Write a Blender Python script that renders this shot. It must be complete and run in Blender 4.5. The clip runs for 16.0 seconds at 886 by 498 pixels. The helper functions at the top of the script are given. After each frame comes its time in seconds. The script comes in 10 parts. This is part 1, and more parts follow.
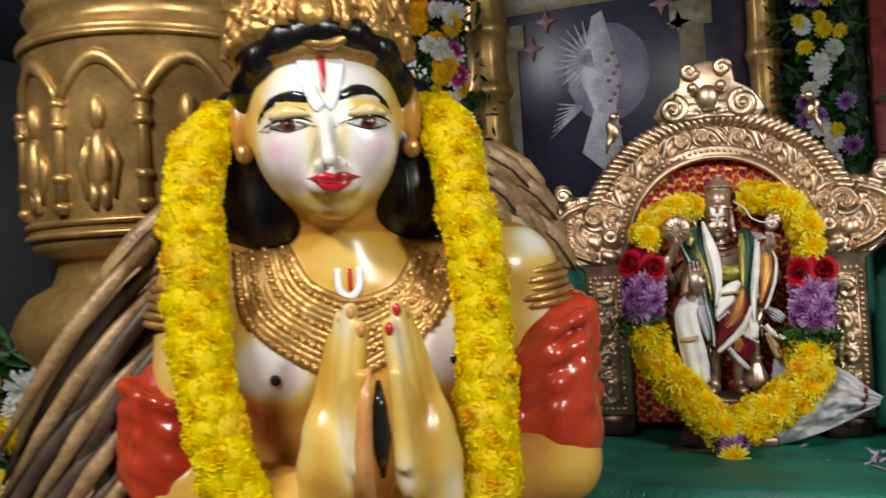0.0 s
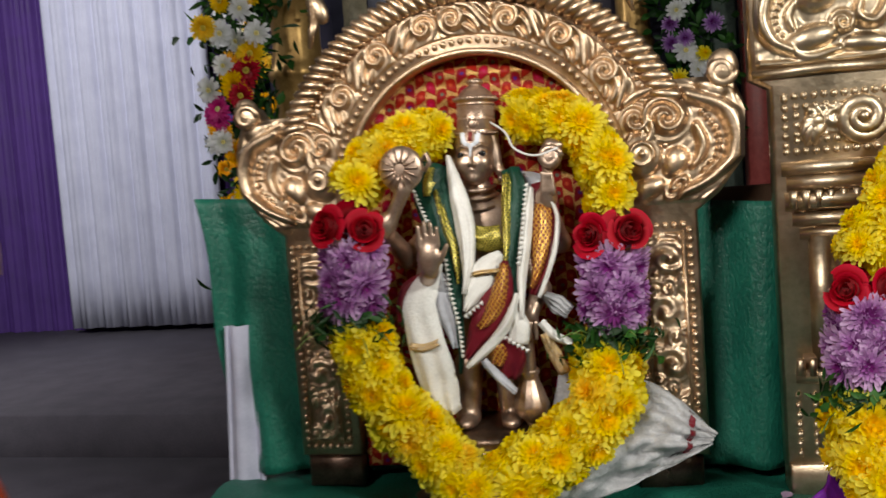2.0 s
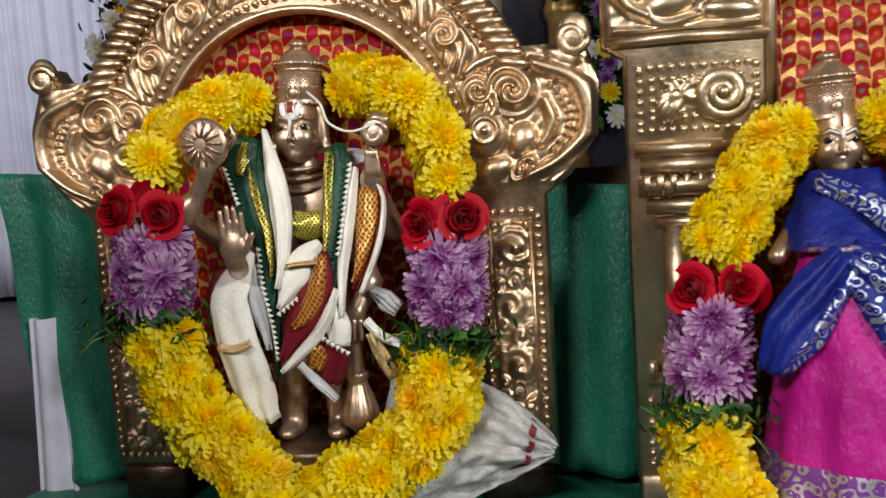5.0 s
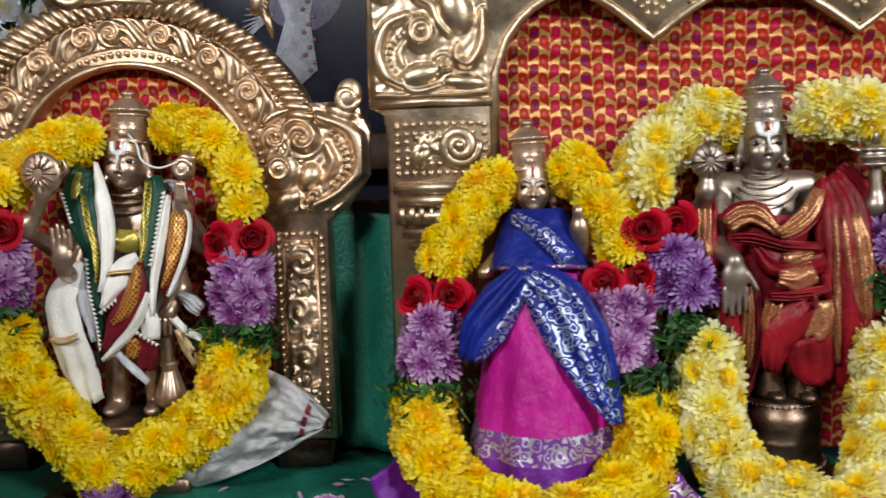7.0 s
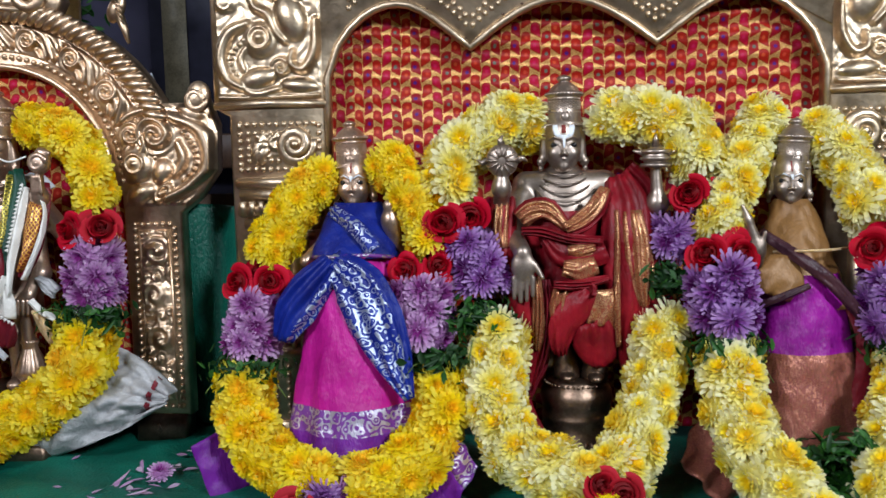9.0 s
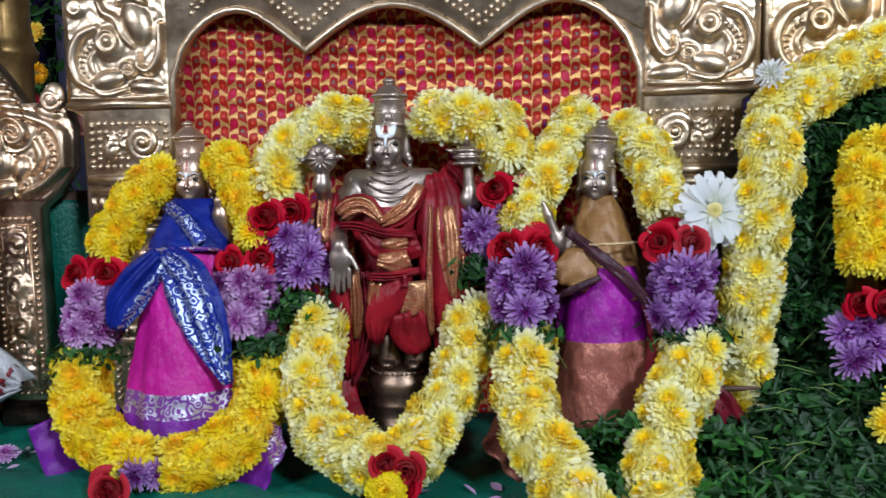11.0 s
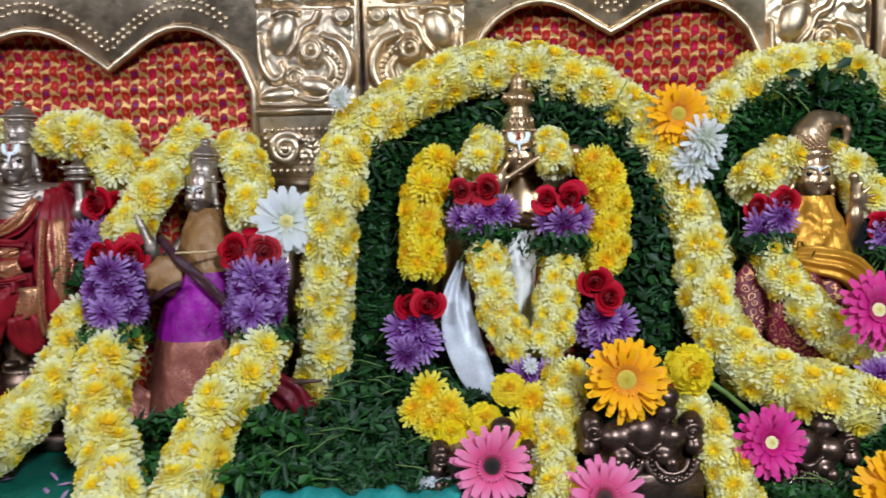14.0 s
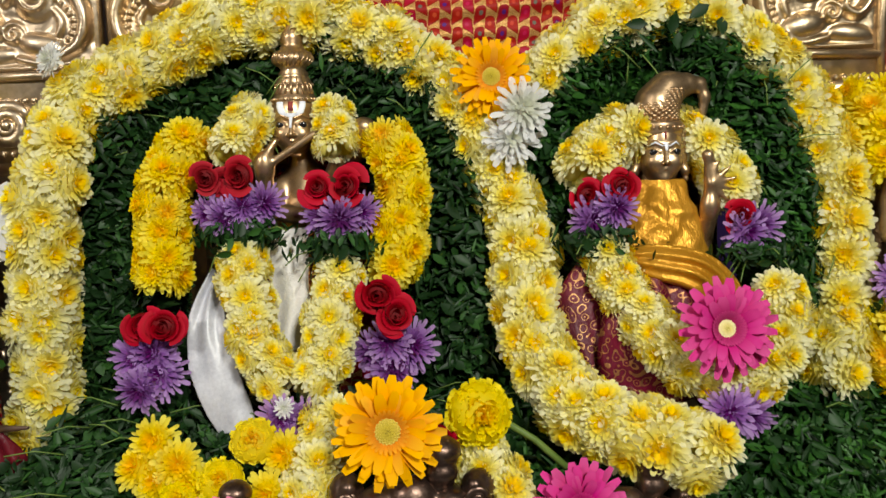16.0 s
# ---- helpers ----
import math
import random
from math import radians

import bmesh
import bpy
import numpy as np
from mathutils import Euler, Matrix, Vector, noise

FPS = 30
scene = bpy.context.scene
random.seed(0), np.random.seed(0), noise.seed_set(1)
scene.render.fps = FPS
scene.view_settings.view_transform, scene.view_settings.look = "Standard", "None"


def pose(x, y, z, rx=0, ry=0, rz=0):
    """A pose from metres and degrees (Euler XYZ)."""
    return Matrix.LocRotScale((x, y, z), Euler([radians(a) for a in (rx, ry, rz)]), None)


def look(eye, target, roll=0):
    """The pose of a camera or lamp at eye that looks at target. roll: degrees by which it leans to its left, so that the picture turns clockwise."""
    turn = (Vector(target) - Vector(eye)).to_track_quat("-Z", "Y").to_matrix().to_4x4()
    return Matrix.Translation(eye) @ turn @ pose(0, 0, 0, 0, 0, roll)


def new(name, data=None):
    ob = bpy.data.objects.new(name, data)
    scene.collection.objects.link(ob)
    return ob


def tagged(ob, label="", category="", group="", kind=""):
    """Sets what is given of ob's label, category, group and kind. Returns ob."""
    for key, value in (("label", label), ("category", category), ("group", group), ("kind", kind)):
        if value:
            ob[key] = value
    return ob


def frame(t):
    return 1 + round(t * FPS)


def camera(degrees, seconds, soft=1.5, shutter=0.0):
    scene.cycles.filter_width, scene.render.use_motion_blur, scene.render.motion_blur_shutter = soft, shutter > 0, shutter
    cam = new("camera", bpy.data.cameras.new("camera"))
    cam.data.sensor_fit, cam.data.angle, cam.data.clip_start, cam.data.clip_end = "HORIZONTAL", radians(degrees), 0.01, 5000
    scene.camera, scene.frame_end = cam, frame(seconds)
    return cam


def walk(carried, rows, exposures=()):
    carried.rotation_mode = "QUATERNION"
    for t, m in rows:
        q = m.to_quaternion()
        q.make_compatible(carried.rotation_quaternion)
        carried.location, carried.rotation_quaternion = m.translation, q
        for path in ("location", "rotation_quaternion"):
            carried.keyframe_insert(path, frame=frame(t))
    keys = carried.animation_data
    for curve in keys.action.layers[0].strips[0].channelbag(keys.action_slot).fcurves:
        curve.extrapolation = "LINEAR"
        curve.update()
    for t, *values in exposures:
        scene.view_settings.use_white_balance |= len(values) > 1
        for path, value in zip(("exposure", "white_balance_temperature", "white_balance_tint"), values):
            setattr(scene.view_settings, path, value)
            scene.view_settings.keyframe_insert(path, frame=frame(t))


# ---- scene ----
cam = camera(56.2, 16.0, 1.5, 0.35)
PATH = [
    (0, (0.18, -0.04, 1.285), (-0.513, 1.836, 1.312), -3.3),
    (0.5, (0.198, 0.086, 1.285), (-0.399, 1.994, 1.251), -3.8),
    (1, (0.226, 0.224, 1.294), (-0.336, 2.142, 1.233), -3.8),
    (1.5, (0.263, 0.362, 1.277), (-0.261, 2.29, 1.192), -3.7),
    (2, (0.29, 0.547, 1.289), (-0.167, 2.489, 1.148), -4.3),
    (2.5, (0.31, 0.657, 1.292), (-0.079, 2.61, 1.103), -4.9),
    (3, (0.32, 0.708, 1.297), (-0.087, 2.657, 1.106), -5.0),
    (3.5, (0.331, 0.735, 1.293), (-0.093, 2.678, 1.075), -4.4),
    (4, (0.36, 0.743, 1.294), (-0.075, 2.68, 1.054), -4.0),
    (4.2, (0.367, 0.738, 1.294), (-0.063, 2.676, 1.051), -4.1),
    (6.3, (0.437, 0.525, 1.297), (0.278, 2.508, 1.087), -1.8),
    (6.5, (0.464, 0.516, 1.302), (0.305, 2.498, 1.093), -1.7),
    (7, (0.546, 0.498, 1.305), (0.394, 2.483, 1.111), -1.8),
    (7.5, (0.613, 0.481, 1.303), (0.449, 2.464, 1.101), -1.8),
    (8, (0.665, 0.461, 1.301), (0.489, 2.443, 1.099), -1.4),
    (10.5, (0.885, 0.416, 1.299), (0.72, 2.4, 1.102), -1.0),
    (11, (0.945, 0.406, 1.295), (0.776, 2.389, 1.093), -1.1),
    (11.5, (1.007, 0.432, 1.299), (0.865, 2.417, 1.097), -0.9),
    (12, (1.073, 0.418, 1.301), (0.944, 2.401, 1.074), -0.5),
    (12.5, (1.169, 0.369, 1.306), (1.027, 2.351, 1.078), 0.2),
    (13, (1.255, 0.337, 1.311), (1.09, 2.319, 1.096), -0.1),
    (13.5, (1.322, 0.321, 1.308), (1.185, 2.306, 1.109), -0.6),
    (14, (1.366, 0.339, 1.303), (1.292, 2.327, 1.103), -1.2),
    (14.5, (1.424, 0.374, 1.312), (1.432, 2.362, 1.098), -1.9),
    (15, (1.483, 0.43, 1.312), (1.551, 2.416, 1.086), -2.2),
    (15.5, (1.521, 0.496, 1.295), (1.592, 2.48, 1.055), -2.2),
    (16, (1.552, 0.553, 1.3), (1.566, 2.536, 1.043), -1.7),
]
BALANCE = [(0, 0.03, 7000, 10), (0.5, 0.17, 7000, 10), (2.0, 0.10, 7300, 10), (3.5, 0.10, 7500, 10), (7.5, 0.10, 6600, 10), (10.5, 0.10, 5800, 10), (13.5, 0.02, 5700, 10), (15, 0.0, 6400, 10), (16, -0.03, 7400, 10)]
walk(cam, [(t, look(eye, target, roll)) for t, eye, target, roll in PATH], BALANCE)

# ---- world, lights, exposure ----
world = bpy.data.worlds.new("hall_air")
world.use_nodes = True
world.node_tree.nodes["Background"].inputs[0].default_value = (0.55, 0.6, 0.75, 1)
world.node_tree.nodes["Background"].inputs[1].default_value = 0.009
scene.world = world


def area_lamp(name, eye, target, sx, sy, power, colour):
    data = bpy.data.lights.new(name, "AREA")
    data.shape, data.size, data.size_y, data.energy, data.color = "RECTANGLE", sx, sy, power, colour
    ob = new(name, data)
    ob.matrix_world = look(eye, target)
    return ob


# Both hall lamps are out of view, assumed from the shadows and highlights.
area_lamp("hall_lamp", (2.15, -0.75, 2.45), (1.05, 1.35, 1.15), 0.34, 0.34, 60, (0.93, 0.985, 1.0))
area_lamp("unseen_tube_lamp", (-0.55, -0.85, 2.55), (0.3, 1.3, 1.2), 0.9, 0.12, 45, (0.96, 0.975, 1.0))
# Fill added to brighten the stage curtain; no fixture is known there.
area_lamp("stage_fill_lamp", (-2.9, 3.1, 3.15), (-2.4, 5.3, 1.15), 1.0, 0.5, 55, (0.88, 0.92, 1.0))


# ---- materials ----
def nodes_of(name):
    m = bpy.data.materials.new(name)
    m.use_nodes = True
    nt = m.node_tree
    return m, nt, nt.nodes["Principled BSDF"]


def ramp(nt, fac, stops):
    r = nt.nodes.new("ShaderNodeValToRGB")
    el = r.color_ramp.elements
    while len(el) < len(stops):
        el.new(0.5)
    for e, (p, c) in zip(el, stops):
        e.position, e.color = p, (*c, 1)
    nt.links.new(fac, r.inputs[0])
    return r.outputs[0]


def noise_of(nt, scale, detail=3.0, rough=0.55, stretch=None):
    tc = nt.nodes.new("ShaderNodeTexCoord")
    n = nt.nodes.new("ShaderNodeTexNoise")
    n.inputs["Scale"].default_value, n.inputs["Detail"].default_value, n.inputs["Roughness"].default_value = scale, detail, rough
    src = tc.outputs["Object"]
    if stretch:
        mp = nt.nodes.new("ShaderNodeMapping")
        mp.inputs["Scale"].default_value = stretch
        nt.links.new(src, mp.inputs[0])
        src = mp.outputs[0]
    nt.links.new(src, n.inputs["Vector"])
    return n.outputs[0]


def bump(nt, bsdf, height, strength=0.3, distance=0.002):
    b = nt.nodes.new("ShaderNodeBump")
    b.inputs["Strength"].default_value, b.inputs["Distance"].default_value = strength, distance
    nt.links.new(height, b.inputs["Height"])
    nt.links.new(b.outputs[0], bsdf.inputs["Normal"])


def mixc(nt, fac, a, b, mode="MIX"):
    m = nt.nodes.new("ShaderNodeMix")
    m.data_type, m.blend_type = "RGBA", mode
    for sock, val in ((m.inputs[0], fac), (m.inputs[6], a), (m.inputs[7], b)):
        if isinstance(val, bpy.types.NodeSocket):
            nt.links.new(val, sock)
        elif isinstance(val, tuple):
            sock.default_value = (*val, 1)
        else:
            sock.default_value = val
    return m.outputs[2]


def calc(nt, op, a, b=0.0, c=0.0):
    m = nt.nodes.new("ShaderNodeMath")
    m.operation = op
    for sock, val in zip(m.inputs, (a, b, c)):
        if isinstance(val, bpy.types.NodeSocket):
            nt.links.new(val, sock)
        else:
            sock.default_value = val
    return m.outputs[0]


def plain(name, dark, light, rough=0.5, metal=0.0, scale=40.0, fine=400.0, relief=0.25, depth=0.001, rough2=None, stretch=None, coat=0.0, sheen=0.0):
    m, nt, b = nodes_of(name)
    big = noise_of(nt, scale, 4.0, 0.6, stretch)
    small = noise_of(nt, fine, 2.0, 0.6, stretch)
    both = calc(nt, "ADD", calc(nt, "MULTIPLY", big, 0.65), calc(nt, "MULTIPLY", small, 0.35))
    nt.links.new(ramp(nt, both, ((0.33, dark), (0.66, light))), b.inputs["Base Color"])
    b.inputs["Metallic"].default_value = metal
    rr = nt.nodes.new("ShaderNodeMapRange")
    nt.links.new(big, rr.inputs[0])
    rr.inputs[1].default_value, rr.inputs[2].default_value = 0.3, 0.7
    rr.inputs[3].default_value, rr.inputs[4].default_value = rough, (rough2 or min(1.0, rough * 1.35))
    nt.links.new(rr.outputs[0], b.inputs["Roughness"])
    b.inputs["Coat Weight"].default_value = coat
    b.inputs["Coat Roughness"].default_value = 0.12
    b.inputs["Sheen Weight"].default_value = sheen
    bump(nt, b, both, relief, depth)
    return m


def petal_mat(name, heart, middle, tip, rough=0.6, clear=0.32, shine=0.3, stops=(0.20, 0.52, 0.90)):
    """Colour runs from the heart of the flower to the petal tips; each flower differs a little."""
    m, nt, b = nodes_of(name)
    at = nt.nodes.new("ShaderNodeAttribute")
    at.attribute_name = "along"
    info = nt.nodes.new("ShaderNodeObjectInfo")
    f = calc(nt, "ADD", at.outputs["Fac"], calc(nt, "MULTIPLY", calc(nt, "SUBTRACT", info.outputs["Random"], 0.5), 0.26))
    col = ramp(nt, f, tuple(zip(stops, (heart, middle, tip))))
    geo = nt.nodes.new("ShaderNodeNewGeometry")
    hsv = nt.nodes.new("ShaderNodeHueSaturation")
    nt.links.new(col, hsv.inputs["Color"])
    nt.links.new(calc(nt, "ADD", 0.90, calc(nt, "MULTIPLY", geo.outputs["Random Per Island"], 0.16)), hsv.inputs["Value"])
    nt.links.new(calc(nt, "ADD", 0.97, calc(nt, "MULTIPLY", info.outputs["Random"], 0.10)), hsv.inputs["Saturation"])
    nt.links.new(hsv.outputs[0], b.inputs["Base Color"])
    b.inputs["Roughness"].default_value = rough
    b.inputs["Specular IOR Level"].default_value = shine
    tr = nt.nodes.new("ShaderNodeBsdfTranslucent")
    nt.links.new(hsv.outputs[0], tr.inputs[0])
    mx = nt.nodes.new("ShaderNodeMixShader")
    mx.inputs[0].default_value = clear
    nt.links.new(b.outputs[0], mx.inputs[1])
    nt.links.new(tr.outputs[0], mx.inputs[2])
    nt.links.new(mx.outputs[0], nt.nodes["Material Output"].inputs[0])
    return m


def brocade_mat(name, cw=0.0116, ch=0.0190):
    """Woven cloth: slanting teardrops with eyes, mirrored from column to column, on glittering gold."""
    m, nt, b = nodes_of(name)
    tc = nt.nodes.new("ShaderNodeTexCoord")
    warp = nt.nodes.new("ShaderNodeTexNoise")
    warp.inputs["Scale"].default_value = 9.0
    nt.links.new(tc.outputs["Object"], warp.inputs["Vector"])
    sep = nt.nodes.new("ShaderNodeSeparateXYZ")
    nt.links.new(tc.outputs["Object"], sep.inputs[0])
    wob = calc(nt, "MULTIPLY", calc(nt, "SUBTRACT", warp.outputs[0], 0.5), 0.012)
    u = calc(nt, "DIVIDE", calc(nt, "ADD", calc(nt, "ADD", sep.outputs[0], wob), 7.0), cw)
    ui = calc(nt, "FLOOR", u)
    odd = calc(nt, "MODULO", ui, 2.0)
    v = calc(nt, "ADD", calc(nt, "DIVIDE", calc(nt, "ADD", sep.outputs[2], wob), ch), calc(nt, "MULTIPLY", odd, 0.5))
    vi = calc(nt, "FLOOR", v)
    x = calc(nt, "MULTIPLY", calc(nt, "SUBTRACT", calc(nt, "SUBTRACT", u, ui), 0.5), cw)
    z = calc(nt, "MULTIPLY", calc(nt, "SUBTRACT", calc(nt, "SUBTRACT", v, vi), 0.5), ch)
    xs = calc(nt, "MULTIPLY", x, calc(nt, "SUBTRACT", calc(nt, "MULTIPLY", odd, 2.0), 1.0))
    px, pz = calc(nt, "ADD", xs, -0.0010), calc(nt, "ADD", z, -0.0022)
    t = calc(nt, "MINIMUM", calc(nt, "MAXIMUM", calc(nt, "DIVIDE", calc(nt, "ADD", calc(nt, "MULTIPLY", px, -0.56), calc(nt, "MULTIPLY", pz, -0.83)), 0.0106), 0.0), 1.0)
    dx, dz = calc(nt, "ADD", px, calc(nt, "MULTIPLY", t, 0.0059)), calc(nt, "ADD", pz, calc(nt, "MULTIPLY", t, 0.0088))
    far = calc(nt, "SQRT", calc(nt, "ADD", calc(nt, "MULTIPLY", dx, dx), calc(nt, "MULTIPLY", dz, dz)))
    e = calc(nt, "SUBTRACT", far, calc(nt, "MULTIPLY", calc(nt, "SUBTRACT", 1.0, t), 0.0054))
    inside, rim = calc(nt, "LESS_THAN", e, 0.0), calc(nt, "LESS_THAN", e, 0.0014)
    eye = calc(nt, "LESS_THAN", calc(nt, "SQRT", calc(nt, "ADD", calc(nt, "MULTIPLY", px, px), calc(nt, "MULTIPLY", pz, pz))), 0.0021)
    turn = calc(nt, "DIVIDE", calc(nt, "ADD", calc(nt, "MODULO", ui, 5.0), 0.5), 5.0)

    def by_column(colours):
        n = nt.nodes.new("ShaderNodeValToRGB")
        n.color_ramp.interpolation = "CONSTANT"
        while len(n.color_ramp.elements) < 5:
            n.color_ramp.elements.new(0.5)
        for i, c in enumerate(colours):
            n.color_ramp.elements[i].position, n.color_ramp.elements[i].color = i / 5, (*c, 1)
        nt.links.new(turn, n.inputs[0])
        return n.outputs[0]

    drop = by_column(((0.36, 0.004, 0.028), (0.27, 0.006, 0.007), (0.33, 0.012, 0.006), (0.24, 0.004, 0.016), (0.33, 0.012, 0.006)))
    pupil = by_column(((0.44, 0.012, 0.07), (0.13, 0.12, 0.09), (0.50, 0.07, 0.025), (0.08, 0.012, 0.15), (0.48, 0.05, 0.025)))
    glitter = noise_of(nt, 1100.0, 2.0, 0.7)
    gold = ramp(nt, glitter, ((0.32, (0.26, 0.09, 0.025)), (0.50, (0.55, 0.29, 0.085)), (0.68, (0.84, 0.56, 0.24))))
    col = mixc(nt, rim, gold, (0.26, 0.012, 0.006))
    col = mixc(nt, inside, col, drop)
    col = mixc(nt, eye, col, pupil)
    thread = nt.nodes.new("ShaderNodeTexWave")
    thread.inputs["Scale"].default_value, thread.inputs["Distortion"].default_value = 420.0, 1.0
    nt.links.new(tc.outputs["Object"], thread.inputs["Vector"])
    nt.links.new(col, b.inputs["Base Color"])
    nt.links.new(calc(nt, "MULTIPLY", calc(nt, "SUBTRACT", 1.0, rim), 0.45), b.inputs["Metallic"])
    b.inputs["Roughness"].default_value = 0.42
    b.inputs["Specular IOR Level"].default_value = 0.18
    bump(nt, b, calc(nt, "ADD", thread.outputs[0], calc(nt, "MULTIPLY", inside, 1.5)), 0.35, 0.0006)
    return m


def lattice_mat(name, base, light, thread, size=0.0042, share=0.26):
    """Silk crossed by a diamond net of metal thread."""
    m, nt, b = nodes_of(name)
    tc = nt.nodes.new("ShaderNodeTexCoord")
    sep = nt.nodes.new("ShaderNodeSeparateXYZ")
    nt.links.new(tc.outputs["Object"], sep.inputs[0])
    wob = calc(nt, "MULTIPLY", calc(nt, "SUBTRACT", noise_of(nt, 60.0, 2.0), 0.5), 0.006)
    x, z = calc(nt, "ADD", sep.outputs[0], wob), calc(nt, "MULTIPLY", sep.outputs[2], 0.72)
    near = []
    for k in (calc(nt, "ADD", x, z), calc(nt, "SUBTRACT", x, z)):
        w = calc(nt, "FRACT", calc(nt, "DIVIDE", calc(nt, "ADD", k, 9.0), size))
        near.append(calc(nt, "LESS_THAN", calc(nt, "ABSOLUTE", calc(nt, "SUBTRACT", w, 0.5)), share / 2))
    net = calc(nt, "MAXIMUM", near[0], near[1])
    col = mixc(nt, net, ramp(nt, noise_of(nt, 30.0, 3.0), ((0.35, base), (0.7, light))), thread)
    nt.links.new(col, b.inputs["Base Color"])
    nt.links.new(calc(nt, "MULTIPLY", net, 0.6), b.inputs["Metallic"])
    b.inputs["Roughness"].default_value = 0.38
    bump(nt, b, calc(nt, "ADD", net, calc(nt, "MULTIPLY", noise_of(nt, 60.0, 3.0, 0.6, (1, 1, 0.4)), 4.0)), 0.5, 0.001)
    return m


def silk_mat(name, base, light, zari=None, size=0.02, cover=0.5, rough=0.32):
    """Silk with woven zari figures of one colour."""
    m, nt, b = nodes_of(name)
    tc = nt.nodes.new("ShaderNodeTexCoord")
    big = noise_of(nt, 30.0, 3.0)
    col = ramp(nt, big, ((0.35, base), (0.7, light)))
    if zari:
        vo = nt.nodes.new("ShaderNodeTexVoronoi")
        vo.feature = "SMOOTH_F1"
        vo.inputs["Scale"].default_value = 1.0 / size
        nt.links.new(tc.outputs["Object"], vo.inputs["Vector"])
        wv = calc(nt, "SINE", calc(nt, "MULTIPLY", vo.outputs[0], 22.0))
        fig = calc(nt, "GREATER_THAN", wv, 1.0 - 2.0 * cover)
        col = mixc(nt, fig, col, zari)
        nt.links.new(calc(nt, "MULTIPLY", fig, 0.75), b.inputs["Metallic"])
    nt.links.new(col, b.inputs["Base Color"])
    b.inputs["Roughness"].default_value = rough + 0.08
    b.inputs["Specular IOR Level"].default_value = 0.25
    crease = calc(nt, "ADD", calc(nt, "MULTIPLY", noise_of(nt, 55.0, 3.0, 0.6, (1, 1, 0.45)), 5.0), noise_of(nt, 700.0, 2.0, 0.6, (1, 1, 0.25)))
    bump(nt, b, crease, 0.55, 0.0012)
    return m


BRASS = plain("brass", (0.44, 0.335, 0.225), (0.70, 0.56, 0.41), 0.32, 1.0, 26.0, 120.0, 0.4, 0.003, 0.47)
BRASS_RED = plain("reddish_brass", (0.45, 0.315, 0.205), (0.72, 0.54, 0.385), 0.32, 1.0, 26.0, 120.0, 0.4, 0.003, 0.47)
BRASS_GOLD = plain("gold_brass", (0.46, 0.34, 0.21), (0.72, 0.56, 0.37), 0.32, 1.0, 26.0, 120.0, 0.4, 0.003, 0.46)
BRASS_DARK = plain("dark_brass", (0.075, 0.046, 0.036), (0.20, 0.13, 0.10), 0.27, 0.9, 40.0, 300.0, 0.35, 0.002, 0.42)
BRONZE_DARK = plain("dark_bronze", (0.13, 0.085, 0.06), (0.27, 0.185, 0.135), 0.34, 0.95, 40.0, 300.0, 0.4, 0.002, 0.45)
BRONZE = plain("bronze", (0.37, 0.255, 0.19), (0.60, 0.44, 0.345), 0.34, 0.88, 45.0, 420.0, 0.3, 0.0008, 0.42)
SILVERED = plain("silvered_bronze", (0.29, 0.225, 0.185), (0.45, 0.37, 0.32), 0.42, 0.9, 45.0, 420.0, 0.25, 0.0006, 0.4)
GILT = plain("gilt", (0.38, 0.245, 0.13), (0.62, 0.43, 0.26), 0.36, 0.9, 45.0, 420.0, 0.25, 0.0006, 0.34)
GOLD_PAINT = plain("gold_paint", (0.34, 0.19, 0.06), (0.58, 0.36, 0.13), 0.3, 0.65, 18.0, 160.0, 0.35, 0.002, 0.45)
BLACK = plain("black_enamel", (0.006, 0.006, 0.007), (0.02, 0.018, 0.018), 0.12, 0.0, 20.0, 200.0, 0.1)
WHITE_PASTE = plain("white_paste", (0.68, 0.71, 0.78), (0.82, 0.85, 0.92), 0.6, 0.0, 60.0, 500.0, 0.1)
RED_PASTE = plain("red_paste", (0.16, 0.02, 0.02), (0.30, 0.04, 0.03), 0.6, 0.0, 60.0, 500.0, 0.1)
TEAL = plain("teal_silk", (0.0012, 0.066, 0.046), (0.004, 0.165, 0.110), 0.42, 0.0, 14.0, 300.0, 0.7, 0.008, 0.6, (1, 1, 0.5))
TEAL_PALE = plain("pale_teal_cloth", (0.006, 0.16, 0.15), (0.05, 0.34, 0.32), 0.32, 0.0, 35.0, 260.0, 0.5, 0.003)
BROCADE = brocade_mat("red_gold_brocade")
LEAF = petal_mat("basil_leaf", (0.006, 0.032, 0.005), (0.013, 0.060, 0.009), (0.034, 0.120, 0.020), 0.52, 0.12, 0.35)
STEM = plain("green_stem", (0.07, 0.14, 0.02), (0.16, 0.24, 0.05), 0.5)
YELLOW = petal_mat("yellow_petal", (0.97, 0.64, 0.0), (0.97, 0.77, 0.006), (0.97, 0.86, 0.12), 0.6, 0.48, 0.3, (0.16, 0.40, 0.80))
PALE = petal_mat("pale_yellow_petal", (0.97, 0.73, 0.0), (0.96, 0.87, 0.20), (0.97, 0.95, 0.68), 0.6, 0.50, 0.2, (0.14, 0.40, 0.80))
MARIGOLD = petal_mat("marigold_petal", (0.94, 0.60, 0.0), (0.96, 0.76, 0.0), (0.97, 0.84, 0.015), 0.6, 0.45, 0.3, (0.14, 0.40, 0.80))
PURPLE = petal_mat("purple_petal", (0.12, 0.006, 0.13), (0.31, 0.11, 0.42), (0.55, 0.34, 0.68), 0.6, 0.42, 0.3, (0.20, 0.42, 0.85))
